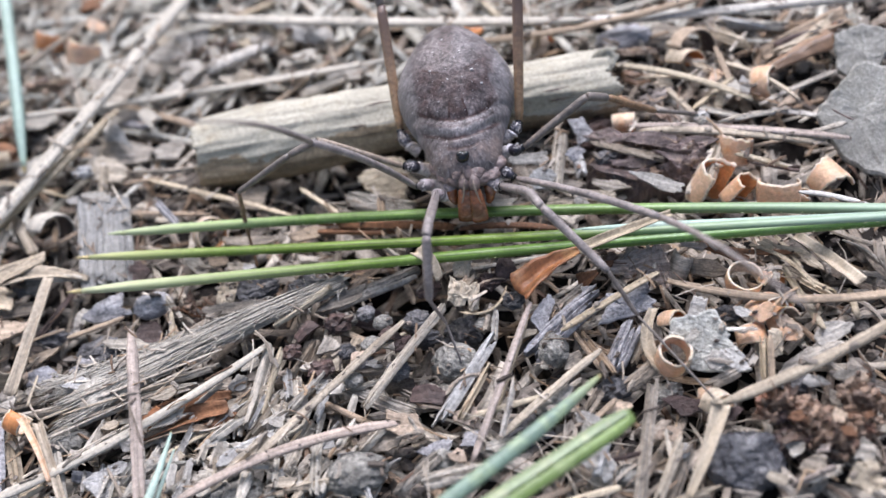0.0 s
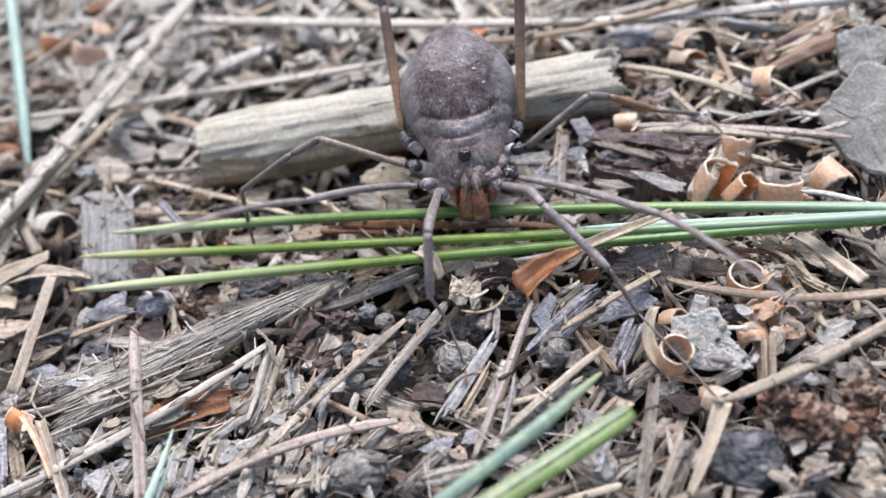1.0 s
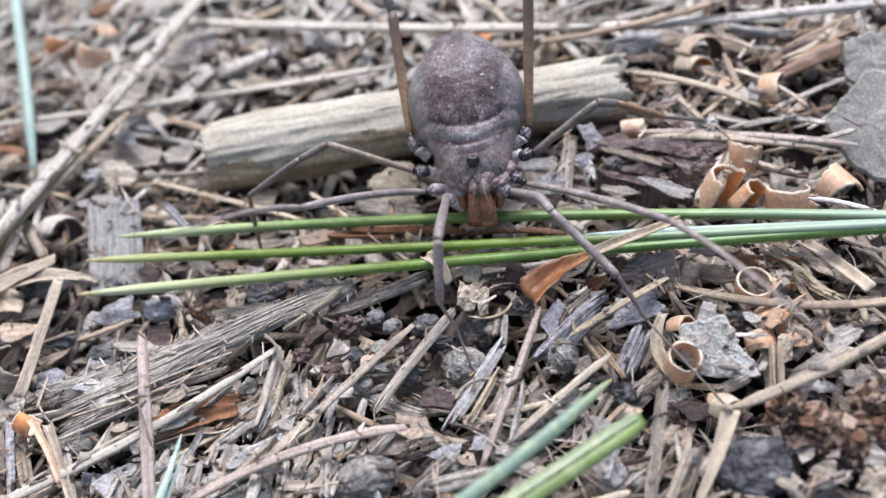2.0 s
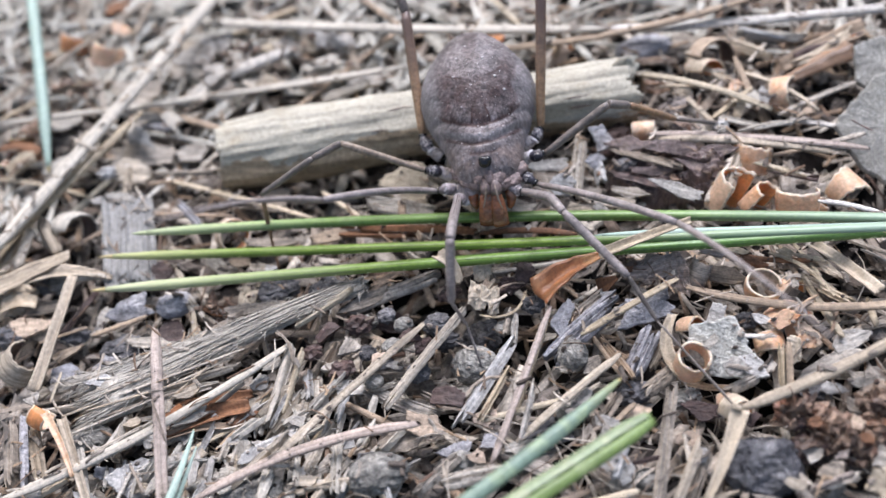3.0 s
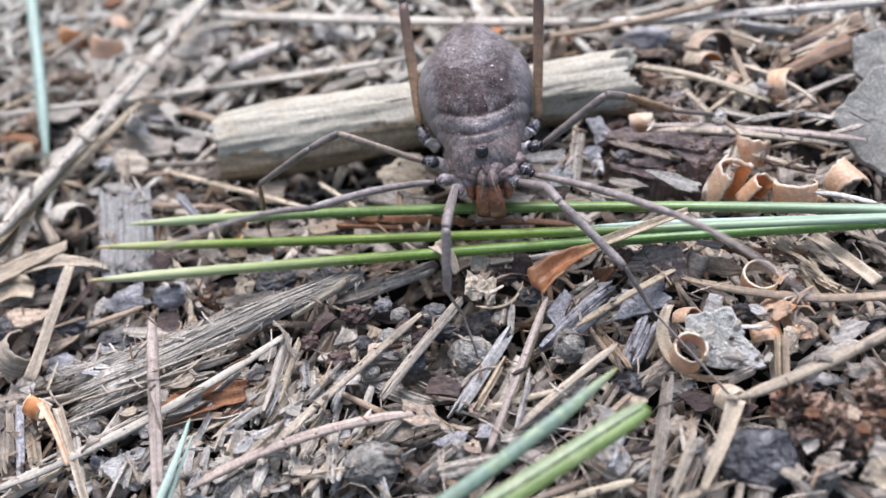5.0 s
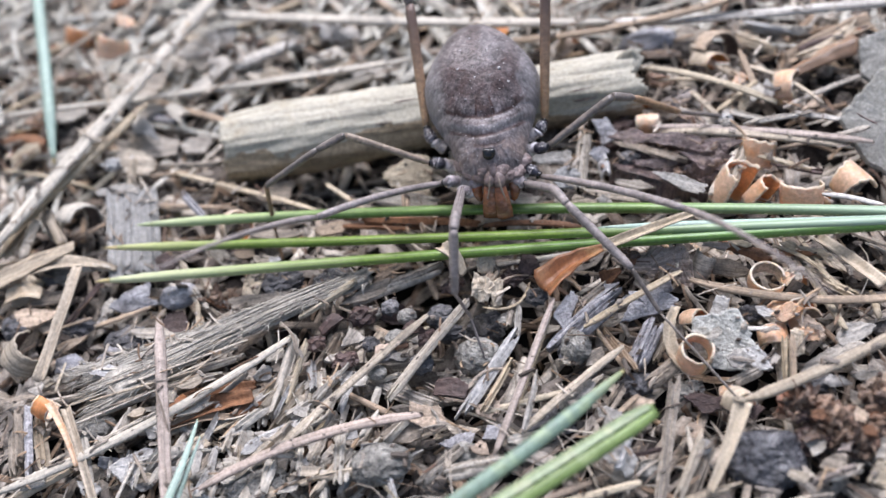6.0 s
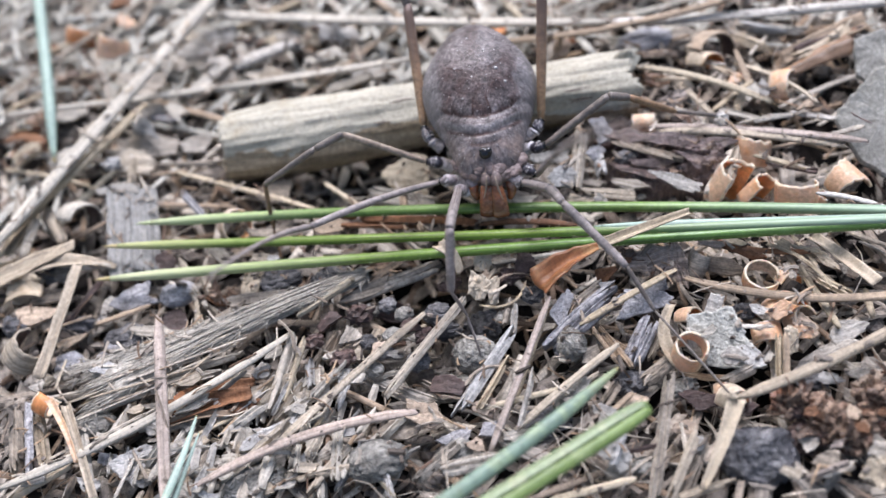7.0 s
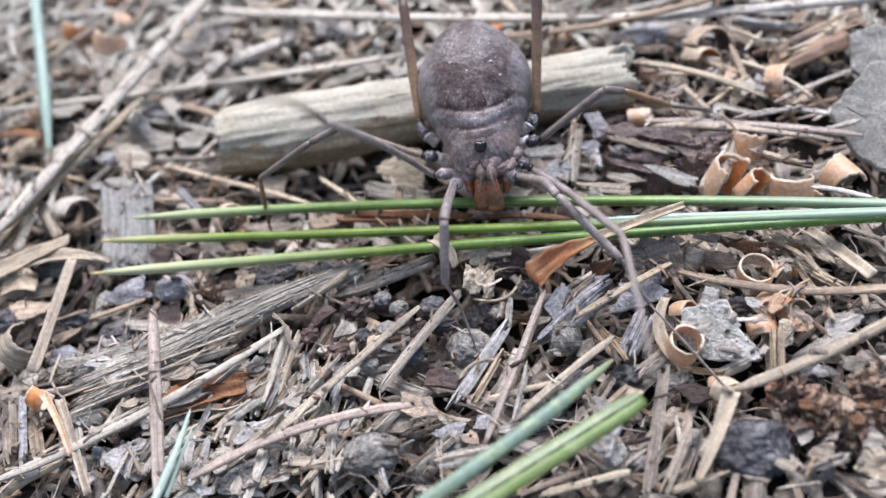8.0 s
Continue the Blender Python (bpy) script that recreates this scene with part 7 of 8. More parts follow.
REAR, FRONT = (3.92, 9.32, 5.90), (2.86, -0.12, 4.30)
body = part("body", body_shape(own(REAR), own(FRONT), 6.45, 5.5), ["body", "wart"], animal, "speckled brown-grey body with cross grooves")
s = Shape()
blob(s, own((2.81, 0.38, 5.90)), (0.33, 0.31, 0.31), 0.05, 3, 3)
mound = part("eye_mound", s, ["eye"], animal, "glossy dark raised eye mound")
for q in ((2.69, 0.42, 6.07), (2.97, 0.33, 6.07)):
    s = Shape()
    blob(s, own(q), (0.19, 0.18, 0.18), 0.0, 1, 3)
    part("eye", s, ["eye"], mound, "glossy black eye")


def taper(pts, widths, flat=0.8, sides=16):
    """A rounded joint along a curve with a width for each step."""
    s = Shape()
    n = len(widths) - 1
    sweep(s, curve_through(*pts, n), widths, flat, sides)
    return s


# jaws: pinkish bases that hang down into broad translucent amber claws, side by side, each with a pale strip in front
# as its highlight
for e in (-1, 1):
    def jaw_point(x, y, z, out):
        return own((x + 0.94 * out * e, y - 0.34 * out * e, z))

    top, mid, low = jaw_point(2.88, 0.00, 5.05, 0.17), jaw_point(2.83, -0.34, 4.95, 0.23), jaw_point(2.75, -0.62, 4.60, 0.27)
    base = part("jaw", taper((top, mid, low), [0.26, 0.44, 0.52, 0.56, 0.58, 0.58, 0.52], 0.8), ["face"], animal, "pinkish-grey jaw base")
    tip = jaw_point(2.62, -1.35, 3.02, 0.36)
    part("claw", taper((low, jaw_point(2.68, -1.02, 3.85, 0.32), tip), [0.50, 0.60, 0.66, 0.70, 0.74, 0.78, 0.80, 0.82, 0.84, 0.84, 0.82], 0.55, 20), ["jaw"], base, "translucent amber claw")
    # the highlight down each jaw, made as a thin pale strip
    ridge = [np.array(jaw_point(x, y, z, out)) for x, y, z, out in ((2.80, -0.56, 5.22, 0.22), (2.74, -0.90, 4.75, 0.30), (2.69, -1.14, 4.05, 0.50))]
    part("jaw_ridge", taper(ridge, [0.03, 0.08, 0.11, 0.11, 0.10, 0.08, 0.03], 0.5, 10), ["femur"], base, "pale raised strip standing in for the jaw's highlight")
s = Shape()
blob(s, own((2.70, -0.62, 4.10)), (0.34, 0.3, 0.5), 0.1, 5, 3)
part("mouth", s, ["redjaw"], animal, "dark red-brown mouth between the jaws")
for a, b, c in (((2.20, 0.42, 4.40), (1.90, 0.02, 4.05), (1.98, -0.36, 3.45)), ((3.68, -0.06, 4.40), (3.78, -0.52, 4.05), (3.56, -0.82, 3.45))):
    part("palp", taper((own(a), own(b), own(c)), [0.36, 0.48, 0.54, 0.56, 0.54, 0.50, 0.42, 0.28]), ["jaw"], animal, "amber translucent feeler")
# the snout between the eyes and the jaws, and the folds beside it
part("snout", taper((own((2.84, 0.60, 5.45)), own((2.84, 0.10, 5.38)), own((2.80, -0.42, 5.05))), [0.20, 0.36, 0.44, 0.44, 0.42, 0.40, 0.34, 0.22], 0.5), ["face"], animal, "pinkish-grey snout")
LOBES = (((2.30, 0.32, 4.62), 0.46, 1), ((3.38, -0.07, 4.66), 0.46, 1), ((1.89, 0.67, 4.50), 0.42, 1), ((3.94, 0.07, 4.50), 0.44, 1), ((1.95, 0.28, 4.20), 0.34, 0), ((3.97, -0.24, 4.30), 0.34, 0),
         ((1.61, 1.34, 4.50), 0.46, 1), ((4.41, 0.64, 4.60), 0.44, 1), ((2.46, 0.26, 5.00), 0.36, 1), ((3.26, 0.00, 5.02), 0.36, 1))
for k, (q, r, m) in enumerate(LOBES):
    s = Shape()
    blob(s, own(q), (r * 1.25, r * 1.15, r * 0.85), 0.14, k, 4, freq=1.5)
    part("face_lobe", s, [("coxagrey", "face")[m]], animal, "pinkish-grey lobe of the face")


def leg(joints, widths, mats, seed, spiny=True):
    """A standing leg: thigh, knee, shin and foot from joint to joint."""
    pts = [own(p) for p in joints]
    s = limb((pts[0], pts[1]), widths[0] * 0.8, widths[0], 0.05)
    if spiny:
        spines(s, (pts[0], pts[1]), widths[0], seed)
    thigh = part("leg", s, [mats[0]], animal, "thin grey-brown jointed leg")
    for k, name in enumerate(("knee", "shin", "foot", "toe")):
        if k + 2 < len(pts):
            part(name, limb((pts[k + 1], pts[k + 2]), widths[k + 1], widths[k + 1] * 0.85, 0.03), [mats[min(k + 1, len(mats) - 1)]], thigh)
    return thigh


rng = random.Random(77)
# the hips: pale cones from the body to dark knobs
for pair, (root, hip, knob, out) in enumerate((((0.86, 3.28, 4.00), (0.40, 3.57, 4.30), (0.19, 3.97, 4.50), (0.12, 4.52, 4.60)), ((1.13, 1.92, 3.80), (0.60, 2.11, 4.10), (0.09, 2.08, 4.40), (-0.13, 2.19, 4.40)),
                             ((1.56, 0.78, 3.70), (1.03, 0.86, 3.90), (0.54, 0.65, 4.30), (0.30, 0.74, 4.20)), ((2.09, 0.17, 3.60), (1.49, 0.06, 3.80), (1.15, -0.15, 4.20), (1.03, -0.59, 4.60)),
                             ((5.19, 2.75, 4.00), (5.77, 2.60, 4.30), (6.08, 2.81, 4.50), (6.26, 3.00, 4.60)), ((4.87, 1.85, 3.80), (5.41, 1.71, 4.10), (5.82, 1.32, 4.40), (6.03, 1.27, 4.50)),
                             ((4.05, 0.78, 3.70), (4.54, 0.43, 3.90), (4.88, -0.02, 4.30), (5.11, -0.28, 4.20)), ((3.48, 0.16, 3.60), (3.85, -0.14, 3.80), (4.16, -0.50, 4.20), (4.36, -0.69, 4.30)))):
    cone = part("hip", limb((own(root), own(hip)), 0.76, 0.54, 0.06), ["coxa"], animal, "pale spotted hip")
    a, b, c = (np.array(own(p)) for p in (hip, knob, out))
    part("hip_ring", taper((a + (a - b) * 0.25, a, a + (b - a) * 0.25), [0.40, 0.60, 0.66, 0.60, 0.42], 1.0), ["collar"], cone, "white ring at the hip")
    s = taper((a, b, c), [0.34, 0.54, 0.62, 0.64, 0.62, 0.54, 0.42, 0.34], 1.0)
    for k in range(24):
        q = np.array(Vector((rng.gauss(0, 1), rng.gauss(0, 1), rng.uniform(0.1, 1.5))).normalized())
        w = (c - a) / np.linalg.norm(c - a)
        q = q - w * (q @ w)
        q /= np.linalg.norm(q)
        r = rng.uniform(0.025, 0.055)
        blob(s, b + q * 0.30 + w * rng.uniform(-0.22, 0.16), (r, r, r), 0.4, k, 1, slot=1)
    grey = pair in (2, 3, 7)
    part("hip_joint", s, ["coxagrey" if grey else "joint", "wart"], cone, "mottled mauve-grey hip joint" if grey else "black white-speckled hip joint")
    part("leg_ring", taper((b + (c - b) * 0.8, c, c + (c - b) * 0.25), [0.36, 0.44, 0.44, 0.34], 1.0), ["eye"], cone, "black ring at the leg's root")

leg(((0.12, 4.52, 4.60), (0.76, 9.42, 9.10), (0.66, 10.20, 10.10), (0.34, 23.42, 8.00), (0.18, 49.43, 0.60)), (0.55, 0.50, 0.40, 0.25), ("thigh", "leg", "leg", "leg"), 1, False)
leg(((6.26, 3.00, 4.60), (7.86, 7.62, 10.36), (8.20, 8.60, 11.20), (12.04, 18.77, 8.00), (19.59, 39.65, 0.60)), (0.55, 0.50, 0.40, 0.25), ("thigh", "leg", "leg", "leg"), 2, False)
leg(((-0.14, 2.15, 4.40), (-4.06, 2.98, 7.00), (-5.63, 2.83, 6.60), (-8.91, 3.16, 4.60), (-9.28, 2.40, 1.80), (-9.33, 1.40, 0.40)), (0.38, 0.42, 0.36, 0.24, 0.15), ("femur", "leg", "leg", "legtan", "legtan"), 3)
leg(((6.00, 1.30, 4.40), (9.57, 1.59, 6.60), (10.68, 1.77, 6.00), (13.42, 2.30, 3.60), (16.74, 2.85, 1.60)), (0.44, 0.48, 0.38, 0.24), ("leg", "leg", "legtan", "leg"), 4)
leg(((1.12, -0.01, 4.20), (0.36, -5.25, 8.40), (0.13, -6.11, 8.60), (-0.47, -7.73, 6.20), (-0.01, -7.41, 3.60), (0.27, -8.70, 0.80)), (0.46, 0.48, 0.44, 0.15, 0.09), ("feeler", "feeler", "feeler", "feeler", "feeler"), 5)
leg(((4.32, -0.59, 4.20), (5.31, -2.95, 6.00), (5.63, -4.19, 6.20), (7.77, -7.38, 4.40), (8.60, -9.06, 2.80), (11.04, -14.35, 1.40)), (0.45, 0.47, 0.43, 0.22, 0.11), ("feeler", "feeler", "feeler", "leg", "leg"), 6)

# the feeler legs of the second pair, which wave
LEFT_HIP, RIGHT_HIP = (0.18, 0.83, 4.10), (5.21, -0.31, 4.10)
LEFT = [
    (0.0, (-3.86, -0.79, 10.57), (-6.73, -7.05, 18.89)),
    (0.1, (-4.06, -1.23, 10.31), (-6.87, -7.66, 18.52)),
    (0.3, (-4.90, -1.78, 9.41), (-8.78, -7.93, 17.40)),
    (0.5, (-4.97, -2.56, 8.88), (-8.65, -9.11, 16.63)),
    (1.0, (-4.90, -2.70, 8.85), (-10.09, -9.20, 15.73)),
    (1.5, (-5.24, -2.63, 8.51), (-9.39, -9.39, 15.84)),
    (1.7, (-5.68, -2.30, 8.19), (-9.32, -9.20, 15.65)),
    (2.8, (-5.05, -1.80, 9.26), (-9.27, -8.25, 16.82)),
] + [
    (3.0, (-5.14, -2.32, 8.85), (-10.06, -8.40, 16.30)),
    (3.5, (-5.69, -2.42, 8.07), (-10.68, -8.84, 15.18)),
    (4.5, (-5.75, -2.45, 7.96), (-10.00, -9.34, 15.11)),
    (5.8, (-5.89, -2.56, 7.64), (-11.03, -9.25, 14.38)),
    (6.5, (-6.22, -2.43, 7.14), (-10.23, -9.59, 14.16)),
    (7.5, (-6.41, -2.51, 6.60), (-8.80, -10.15, 13.84)),
    (7.8, (-5.63, -2.22, 8.32), (-8.06, -9.54, 15.87)),
    (7.9, (-4.66, -1.59, 9.72), (-7.87, -8.34, 17.51)),
    (8.0, (-4.18, -0.18, 10.49), (-5.30, -7.20, 18.63)),
]
RIGHT = [
    (0.0, (10.31, -7.13, 7.01), (11.97, -16.32, 12.43)),
    (0.5, (10.28, -7.16, 6.98), (12.04, -16.47, 12.16)),
    (1.5, (10.33, -7.08, 7.08), (12.03, -16.68, 11.72)),
    (3.0, (10.08, -7.20, 7.23), (11.95, -16.88, 11.64)),
    (3.5, (10.30, -7.15, 6.98), (12.02, -16.81, 11.50)),
    (4.5, (10.25, -7.19, 6.95), (11.89, -16.61, 11.98)),
    (5.8, (9.81, -7.22, 7.57), (11.52, -16.07, 13.51)),
    (6.0, (10.38, -6.96, 7.26), (11.98, -16.12, 12.75)),
    (6.3, (9.94, -6.66, 8.37), (11.48, -15.55, 14.31)),
    (6.5, (9.07, -6.41, 9.47), (11.02, -15.13, 15.54)),
] + [
    (6.6, (8.93, -6.07, 9.93), (9.60, -14.00, 17.23)),
    (6.7, (8.56, -5.63, 10.53), (9.79, -13.30, 18.04)),
    (6.8, (7.97, -4.73, 11.44), (7.99, -11.96, 19.45)),
    (6.9, (6.55, -4.17, 12.12), (6.48, -10.97, 20.50)),
    (7.0, (6.71, -5.28, 11.45), (6.79, -12.93, 19.07)),
    (7.1, (9.65, -7.30, 7.62), (9.28, -16.56, 13.15)),
    (7.3, (8.94, -7.35, 8.29), (8.18, -16.43, 14.07)),
    (7.5, (7.15, -7.90, 8.52), (5.97, -16.75, 14.60)),
    (7.7, (7.44, -7.63, 8.83), (6.23, -16.83, 14.36)),
    (7.9, (6.78, -7.44, 9.35), (4.39, -15.60, 16.02)),
    (8.0, (7.55, -8.34, 7.42), (5.73, -18.03, 11.83)),
]


def feeler(length, shin_length):
    """A feeler leg along its own x axis; the shin is hung at the knee."""
    s = limb(((0, 0, 0), (length * 0.5, 0, 0.25), (length, 0, 0)), 0.33, 0.37, 0.03)
    thigh = part("feeler_leg", s, ["feeler"], animal, "long thin waving feeler leg")
    shin = part("feeler_shin", limb(((0, 0, 0), (shin_length * 0.5, 0, 0.35), (shin_length, 0, 0)), 0.36, 0.09, 0.0), ["feeler"], thigh)
    return thigh, shin


left_leg = feeler(7.80, 10.80)
right_leg = feeler(9.00, 10.80)


def aimed(a, b):
    """A pose at a, in millimetres, with the x axis towards b."""
    d = Vector(b) - Vector(a)
    return Matrix.Translation(Vector(a) * MM) @ d.to_track_quat("X", "Z").to_matrix().to_4x4()


def motions():
    for (thigh, shin), hip, rows in ((left_leg, own(LEFT_HIP), LEFT), (right_leg, own(RIGHT_HIP), RIGHT)):
        thighs = [(t, aimed(hip, own(knee))) for t, knee, tip in rows]
        walk(thigh, thighs)
        walk(shin, [(t, m.inverted() @ aimed(own(knee), own(tip))) for (t, knee, tip), (_, m) in zip(rows, thighs)])


from mathutils.bvhtree import BVHTree

# ---- litter that nobody could count ----
# heaps of crumbled husks: place, spread and number
HUSKS = [(13.4, -14.1, 0.5, 110), (14.6, -15.7, 0.7, 190), (16.9, -15.2, 0.6, 130), (15.3, -16.5, 0.5, 70), (13.5, 2.5, 1.5, 90), (-5.2, 17.8, 1.0, 50), (-10.4, 19.5, 0.8, 40), (-22.2, 20.2, 1.2, 60), (8.6, -4.6, 0.7, 40), (-12.7, -0.6, 0.7, 40)]


def scatter_place(rng):
    x, y = rng.uniform(-46, 46), rng.uniform(-34, 54)
    if rng.random() < 0.25:
        x, y = rng.uniform(-68, 68), rng.uniform(-60, 78)
    for px, py, r, deep in HOLLOWS:
        if (x - px) ** 2 + (y - py) ** 2 < (0.6 * r) ** 2 and rng.random() < 0.7:
            x, y = px + rng.choice((-1, 1)) * r * 1.3, py + rng.uniform(-1, 1) * r
    return x, y, ground_height(x, y)


def build_fragments():
    rng = random.Random(11)
    for name, mat, total, wide, long, lift, label in (
            ("needle_fragments", "stuff_pale", 3300, (0.22, 0.6), (1.5, 7.5), 1.0, "bleached broken needles and straw bits covering the soil"),
            ("tan_needle_fragments", "stuff_tan", 1700, (0.16, 0.45), (1.5, 7.0), 1.0, "tan and brown broken needles covering the soil"),
            ("wood_fragments", "stuff_grey", 2200, (0.4, 1.1), (1.0, 4.2), 0.9, "grey splintered wood bits covering the soil")):
        s = Shape()
        for _ in range(total):
            x, y, z = scatter_place(rng)
            w, l, a = rng.uniform(*wide), rng.uniform(*long), rng.uniform(0, math.pi)
            z += rng.uniform(0.1, lift) ** 1.3
            d = np.array((math.cos(a), math.sin(a), rng.gauss(0, 0.14)))
            c = np.array((x, y, z))
            mid = c + np.array((rng.gauss(0, 0.05), rng.gauss(0, 0.05), rng.gauss(0, 0.03))) * l
            pts = curve_through(c - d * l / 2, mid, c + d * l / 2, 4)
            ws = [w * rng.uniform(0.75, 1.1) for _ in range(5)]
            prof = [rng.uniform(0.8, 1.1) for _ in range(6)]
            sweep(s, pts, ws, rng.uniform(0.25, 0.7), 6, prof, cut=w * 0.6, rng=rng, twist=rng.uniform(-0.6, 0.6))
        thing(name, s, [mat], label, "litter", kind="stuff", origin=(0, 0, -1), smooth=False)
    s = Shape()
    for _ in range(1900):
        x, y = rng.uniform(-44, 44), rng.uniform(9, 52)
        if x > rng.uniform(0, 30):
            continue
        if y < 15 - x * 0.2 and rng.random() < 0.6:
            continue
        w, l, a = rng.uniform(0.3, 0.85), rng.uniform(1.5, 8), rng.uniform(0, math.pi)
        c = np.array((x, y, ground_height(x, y) + rng.uniform(0.7, 1.5)))
        d = np.array((math.cos(a), math.sin(a), rng.gauss(0, 0.1))) * l / 2
        b = np.array((rng.gauss(0, 0.04), rng.gauss(0, 0.04), 0.02)) * l
        sweep(s, curve_through(c - d, c + b, c + d, 5), [w * rng.uniform(0.75, 1.1) for _ in range(6)], rng.uniform(0.2, 0.5), 6,
              [rng.uniform(0.8, 1.1) for _ in range(6)], cut=w * 0.6, rng=rng, twist=rng.uniform(-0.5, 0.5))
    thing("bleached_litter", s, ["stuff_white"], "bleached straw and wood bits lying thick behind the twig", "litter", kind="stuff", origin=(0, 0, -1), smooth=False)


def build_flecks():
    rng = random.Random(12)
    s = Shape()
    for k in range(1900):
        x, y, z = scatter_place(rng)
        m = Matrix.Translation((x, y, z + rng.uniform(0.1, 1.1))) @ Euler((rng.gauss(0, 0.5), rng.gauss(0, 0.5), rng.uniform(0, 6.3))).to_matrix().to_4x4()
        plate(s, m, rng.uniform(0.35, 1.3), rng.uniform(0.25, 0.75), 0.14, rng.uniform(-0.3, 0.3), k, 0.5, 11, crumple=0.25, square=0.4)
    thing("leaf_and_bark_flecks", s, ["stuff_grey"], "small grey flecks of bark and leaf covering the soil", "litter", kind="stuff", origin=(0, 0, -1), smooth=False)
    s = Shape()
    for k in range(4800):
        x, y, z = scatter_place(rng)
        r = rng.uniform(0.12, 0.5) * rng.uniform(0.6, 1.3)
        blob(s, (x, y, z + r * 0.5 + rng.uniform(0, 0.5)), (r, r * rng.uniform(0.6, 1), r * rng.uniform(0.5, 0.9)), 0.5, k * 0.37, 1)
    thing("soil_crumbs", s, ["stuff_crumb"], "grey and brown soil crumbs among the litter", "soil", kind="stuff", origin=(0, 0, -1), smooth=False)
    s = Shape()
    for k in range(1500):
        x, y, z = scatter_place(rng)
        a, l = rng.uniform(0, 6.3), rng.uniform(2, 6)
        z += rng.uniform(0.4, 1.5)
        p = np.array((x, y, z))
        d = np.array((math.cos(a), math.sin(a), rng.gauss(0, 0.15))) * l / 2
        b = np.array((rng.gauss(0, 0.25), rng.gauss(0, 0.25), rng.gauss(0, 0.1))) * l
        sweep(s, curve_through(p - d, p + b, p + d, 6), [rng.uniform(0.03, 0.09)] * 7, 0.8, 4)
    thing("plant_fibres", s, ["stuff_pale"], "thin pale plant fibres among the litter", "litter", kind="stuff", origin=(0, 0, -1))


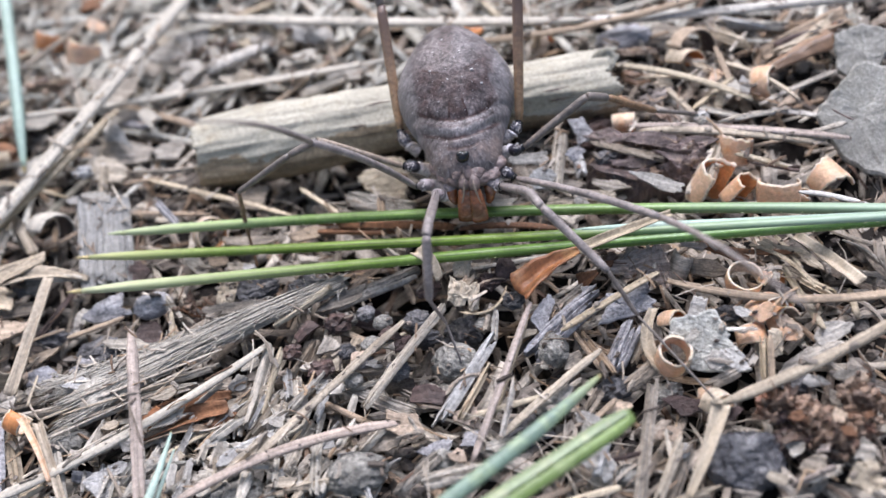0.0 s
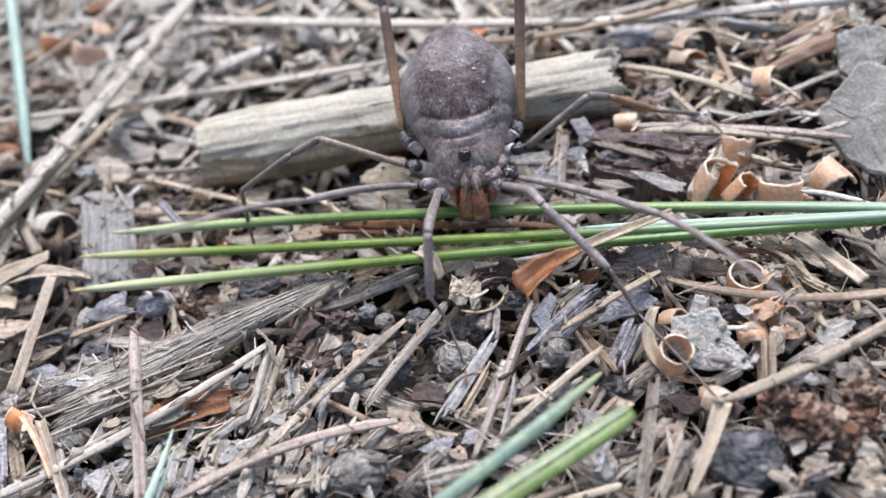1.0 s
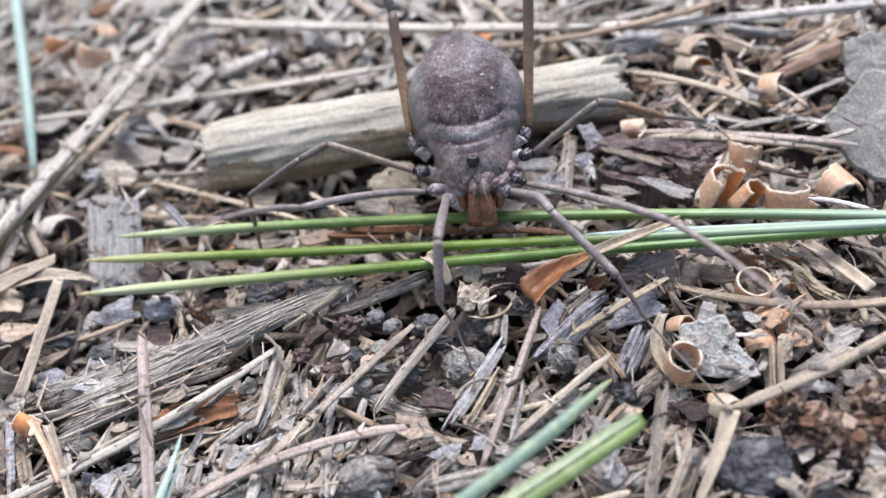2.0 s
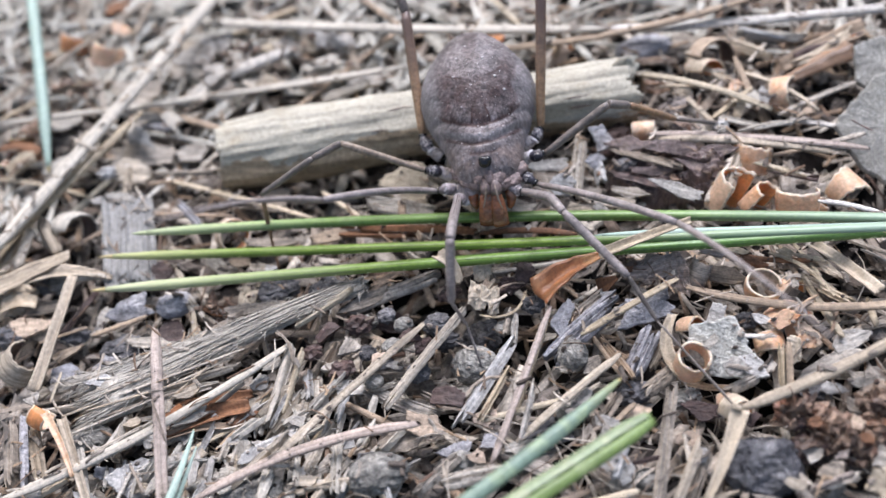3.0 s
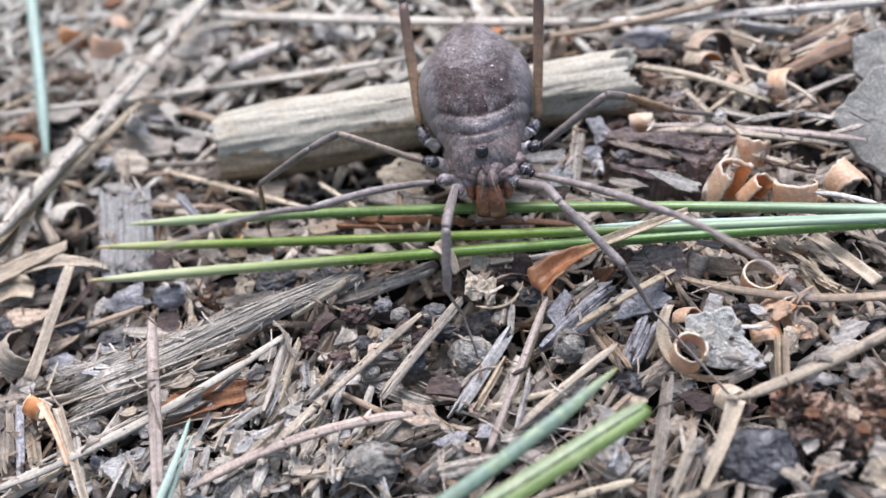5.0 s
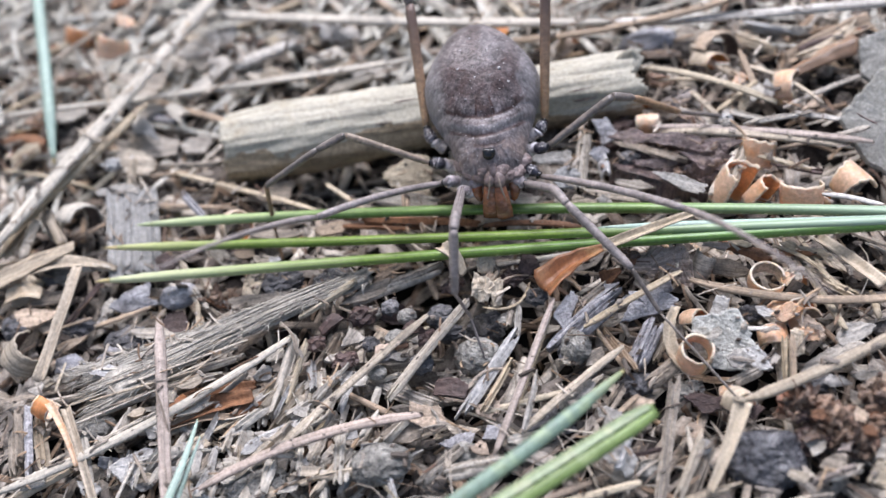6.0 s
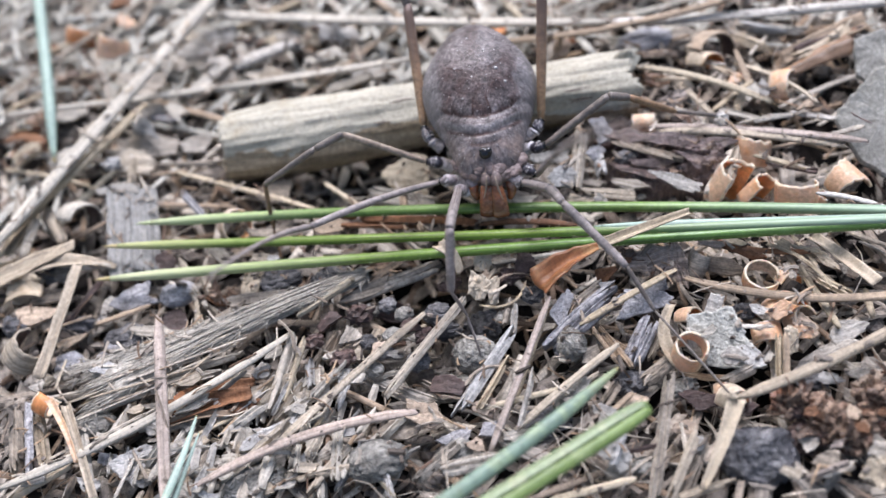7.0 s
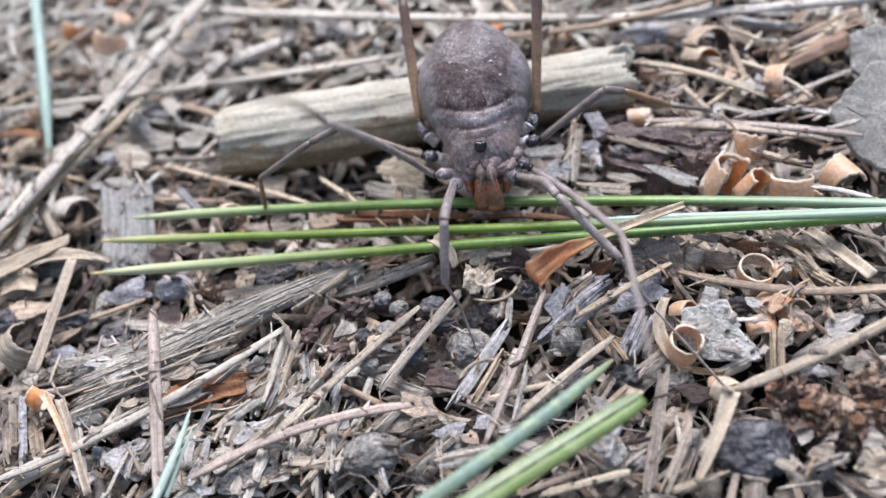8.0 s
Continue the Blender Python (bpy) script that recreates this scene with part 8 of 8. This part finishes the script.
def build_dressing():
    """Small shards and crumbs that lie on top of all that is there."""
    rng = random.Random(21)
    tree = BVHTree.FromPolygons(SURFACE_V, SURFACE_F)

    def drop():
        x, y = rng.uniform(-42, 42), rng.uniform(-30, 50)
        hit, normal, _, _ = tree.ray_cast(Vector((x, y, 30)), Vector((0, 0, -1)))
        if hit is None or hit.z < ground_height(x, y):
            return np.array((x, y, ground_height(x, y))), np.array((0, 0, 1.0))
        return np.array(hit), np.array(normal)

    for name, mat, total, wide, long, label in (
            ("pale_shards", "stuff_pale", 2600, (0.05, 0.22), (0.4, 2.4), "pale fine shards strewn over the litter"),
            ("brown_shards", "stuff_tan", 2400, (0.05, 0.18), (0.4, 2.0), "brown fine shards strewn over the litter"),
            ("grey_shards", "stuff_grey", 2400, (0.08, 0.34), (0.2, 1.0), "grey fine chips strewn over the litter")):
        s = Shape()
        for _ in range(total):
            p, nor = drop()
            a = rng.uniform(0, 2 * math.pi)
            d = np.array((math.cos(a), math.sin(a), rng.gauss(0, 0.18)))
            if nor[2] > 0.4:
                d = d - nor * (d @ nor) * 0.8
            l, w = rng.uniform(*long), rng.uniform(*wide)
            p = p + np.array((0, 0, w * 0.25))
            bend = np.array((rng.gauss(0, 0.06), rng.gauss(0, 0.06), rng.gauss(0, 0.04))) * l
            sweep(s, curve_through(p - d * l / 2, p + bend, p + d * l / 2, 4), [w * rng.uniform(0.6, 1.1) for _ in range(5)], rng.uniform(0.25, 0.7), 5,
                  cut=w * 0.6, rng=rng, twist=rng.uniform(-0.6, 0.6))
        thing(name, s, [mat], label, "litter", kind="stuff", origin=(0, 0, -1), smooth=False)
    s = Shape()
    k = 0
    while k < 17000:
        p, nor = drop()
        # soil clings in patches
        if k % 3 and noise.noise(Vector((p[0] * 0.22, p[1] * 0.22, 4.0))) + 0.5 * noise.noise(Vector((p[0] * 0.9, p[1] * 0.9, 2.0))) < 0.12:
            if rng.random() < 0.9:
                continue
        k += 1
        r = 0.03 + 0.15 * rng.random() ** 3
        blob(s, p + nor * r * 0.4, (r, r * rng.uniform(0.6, 1), r * rng.uniform(0.5, 0.9)), 0.7, k * 0.41, 1)
    thing("dust_crumbs", s, ["stuff_crumb"], "fine grey-brown soil crumbs clinging to the litter", "soil", kind="stuff", origin=(0, 0, -1), smooth=False)
    # crumbled rust-brown husks in heaps
    s = Shape()
    for hx, hy, spread, total in HUSKS:
        for k in range(total):
            x, y = hx + rng.gauss(0, spread), hy + rng.gauss(0, spread * 0.8)
            hit, _, _, _ = tree.ray_cast(Vector((x, y, 30)), Vector((0, 0, -1)))
            z = max(ground_height(x, y), hit.z if hit is not None else -9)
            if z > 1.7:
                continue
            z += 0.5 * rng.random() * math.exp(-((x - hx) ** 2 + (y - hy) ** 2) / (spread * spread))
            r = 0.05 + 0.30 * rng.random() ** 2
            if k % 2 == 0:
                m = Matrix.Translation((x, y, z + r * 0.5)) @ Euler((rng.gauss(0, 0.7), rng.gauss(0, 0.7), rng.uniform(0, 6.3))).to_matrix().to_4x4()
                plate(s, m, r * 2.4, r * 0.9, 0.05, rng.uniform(-0.9, 0.9), k + int(hx * 100), 0.5, 14, crumple=0.5)
            else:
                blob(s, (x, y, z + r * 0.3), (r, r * 0.8, r * 0.7), 0.7, k * 0.73, 2)
    thing("husk_crumbs", s, ["stuff_husk"], "crumbled rust-brown husks heaped on the soil", "litter", kind="stuff", origin=(0, 0, -1), smooth=False)


def build_far_litter():
    """The same litter goes on all round, out to where nobody looks."""
    rng = random.Random(31)
    s = Shape()
    for _ in range(15000):
        r, q = 45 + 260 * rng.random() ** 0.8 + rng.expovariate(1 / 220.0) * rng.random(), rng.uniform(0, 2 * math.pi)
        x, y = r * math.cos(q), 10 + r * math.sin(q)
        if abs(x) < 60 and -52 < y < 72:
            continue
        far = 1 + max(0.0, r - 150) / 250
        w, l, a = rng.uniform(0.6, 2.2) * far, rng.uniform(5, 22) * far, rng.uniform(0, math.pi)
        c = np.array((x, y, -0.4 + rng.uniform(0, 1.2)))
        d = np.array((math.cos(a), math.sin(a), rng.gauss(0, 0.03))) * l / 2
        sweep(s, [c - d, c + np.array((0, 0, 0.2)), c + d], [w * 0.8, w, w * 0.7], 0.4, 5)
    thing("outer_litter", s, ["stuff_pale"], "bleached needles and wood bits on the soil all round", "litter", kind="stuff", origin=(0, 0, -1), smooth=False)


build_fragments()
build_flecks()
build_far_litter()
build_dressing()

motions()
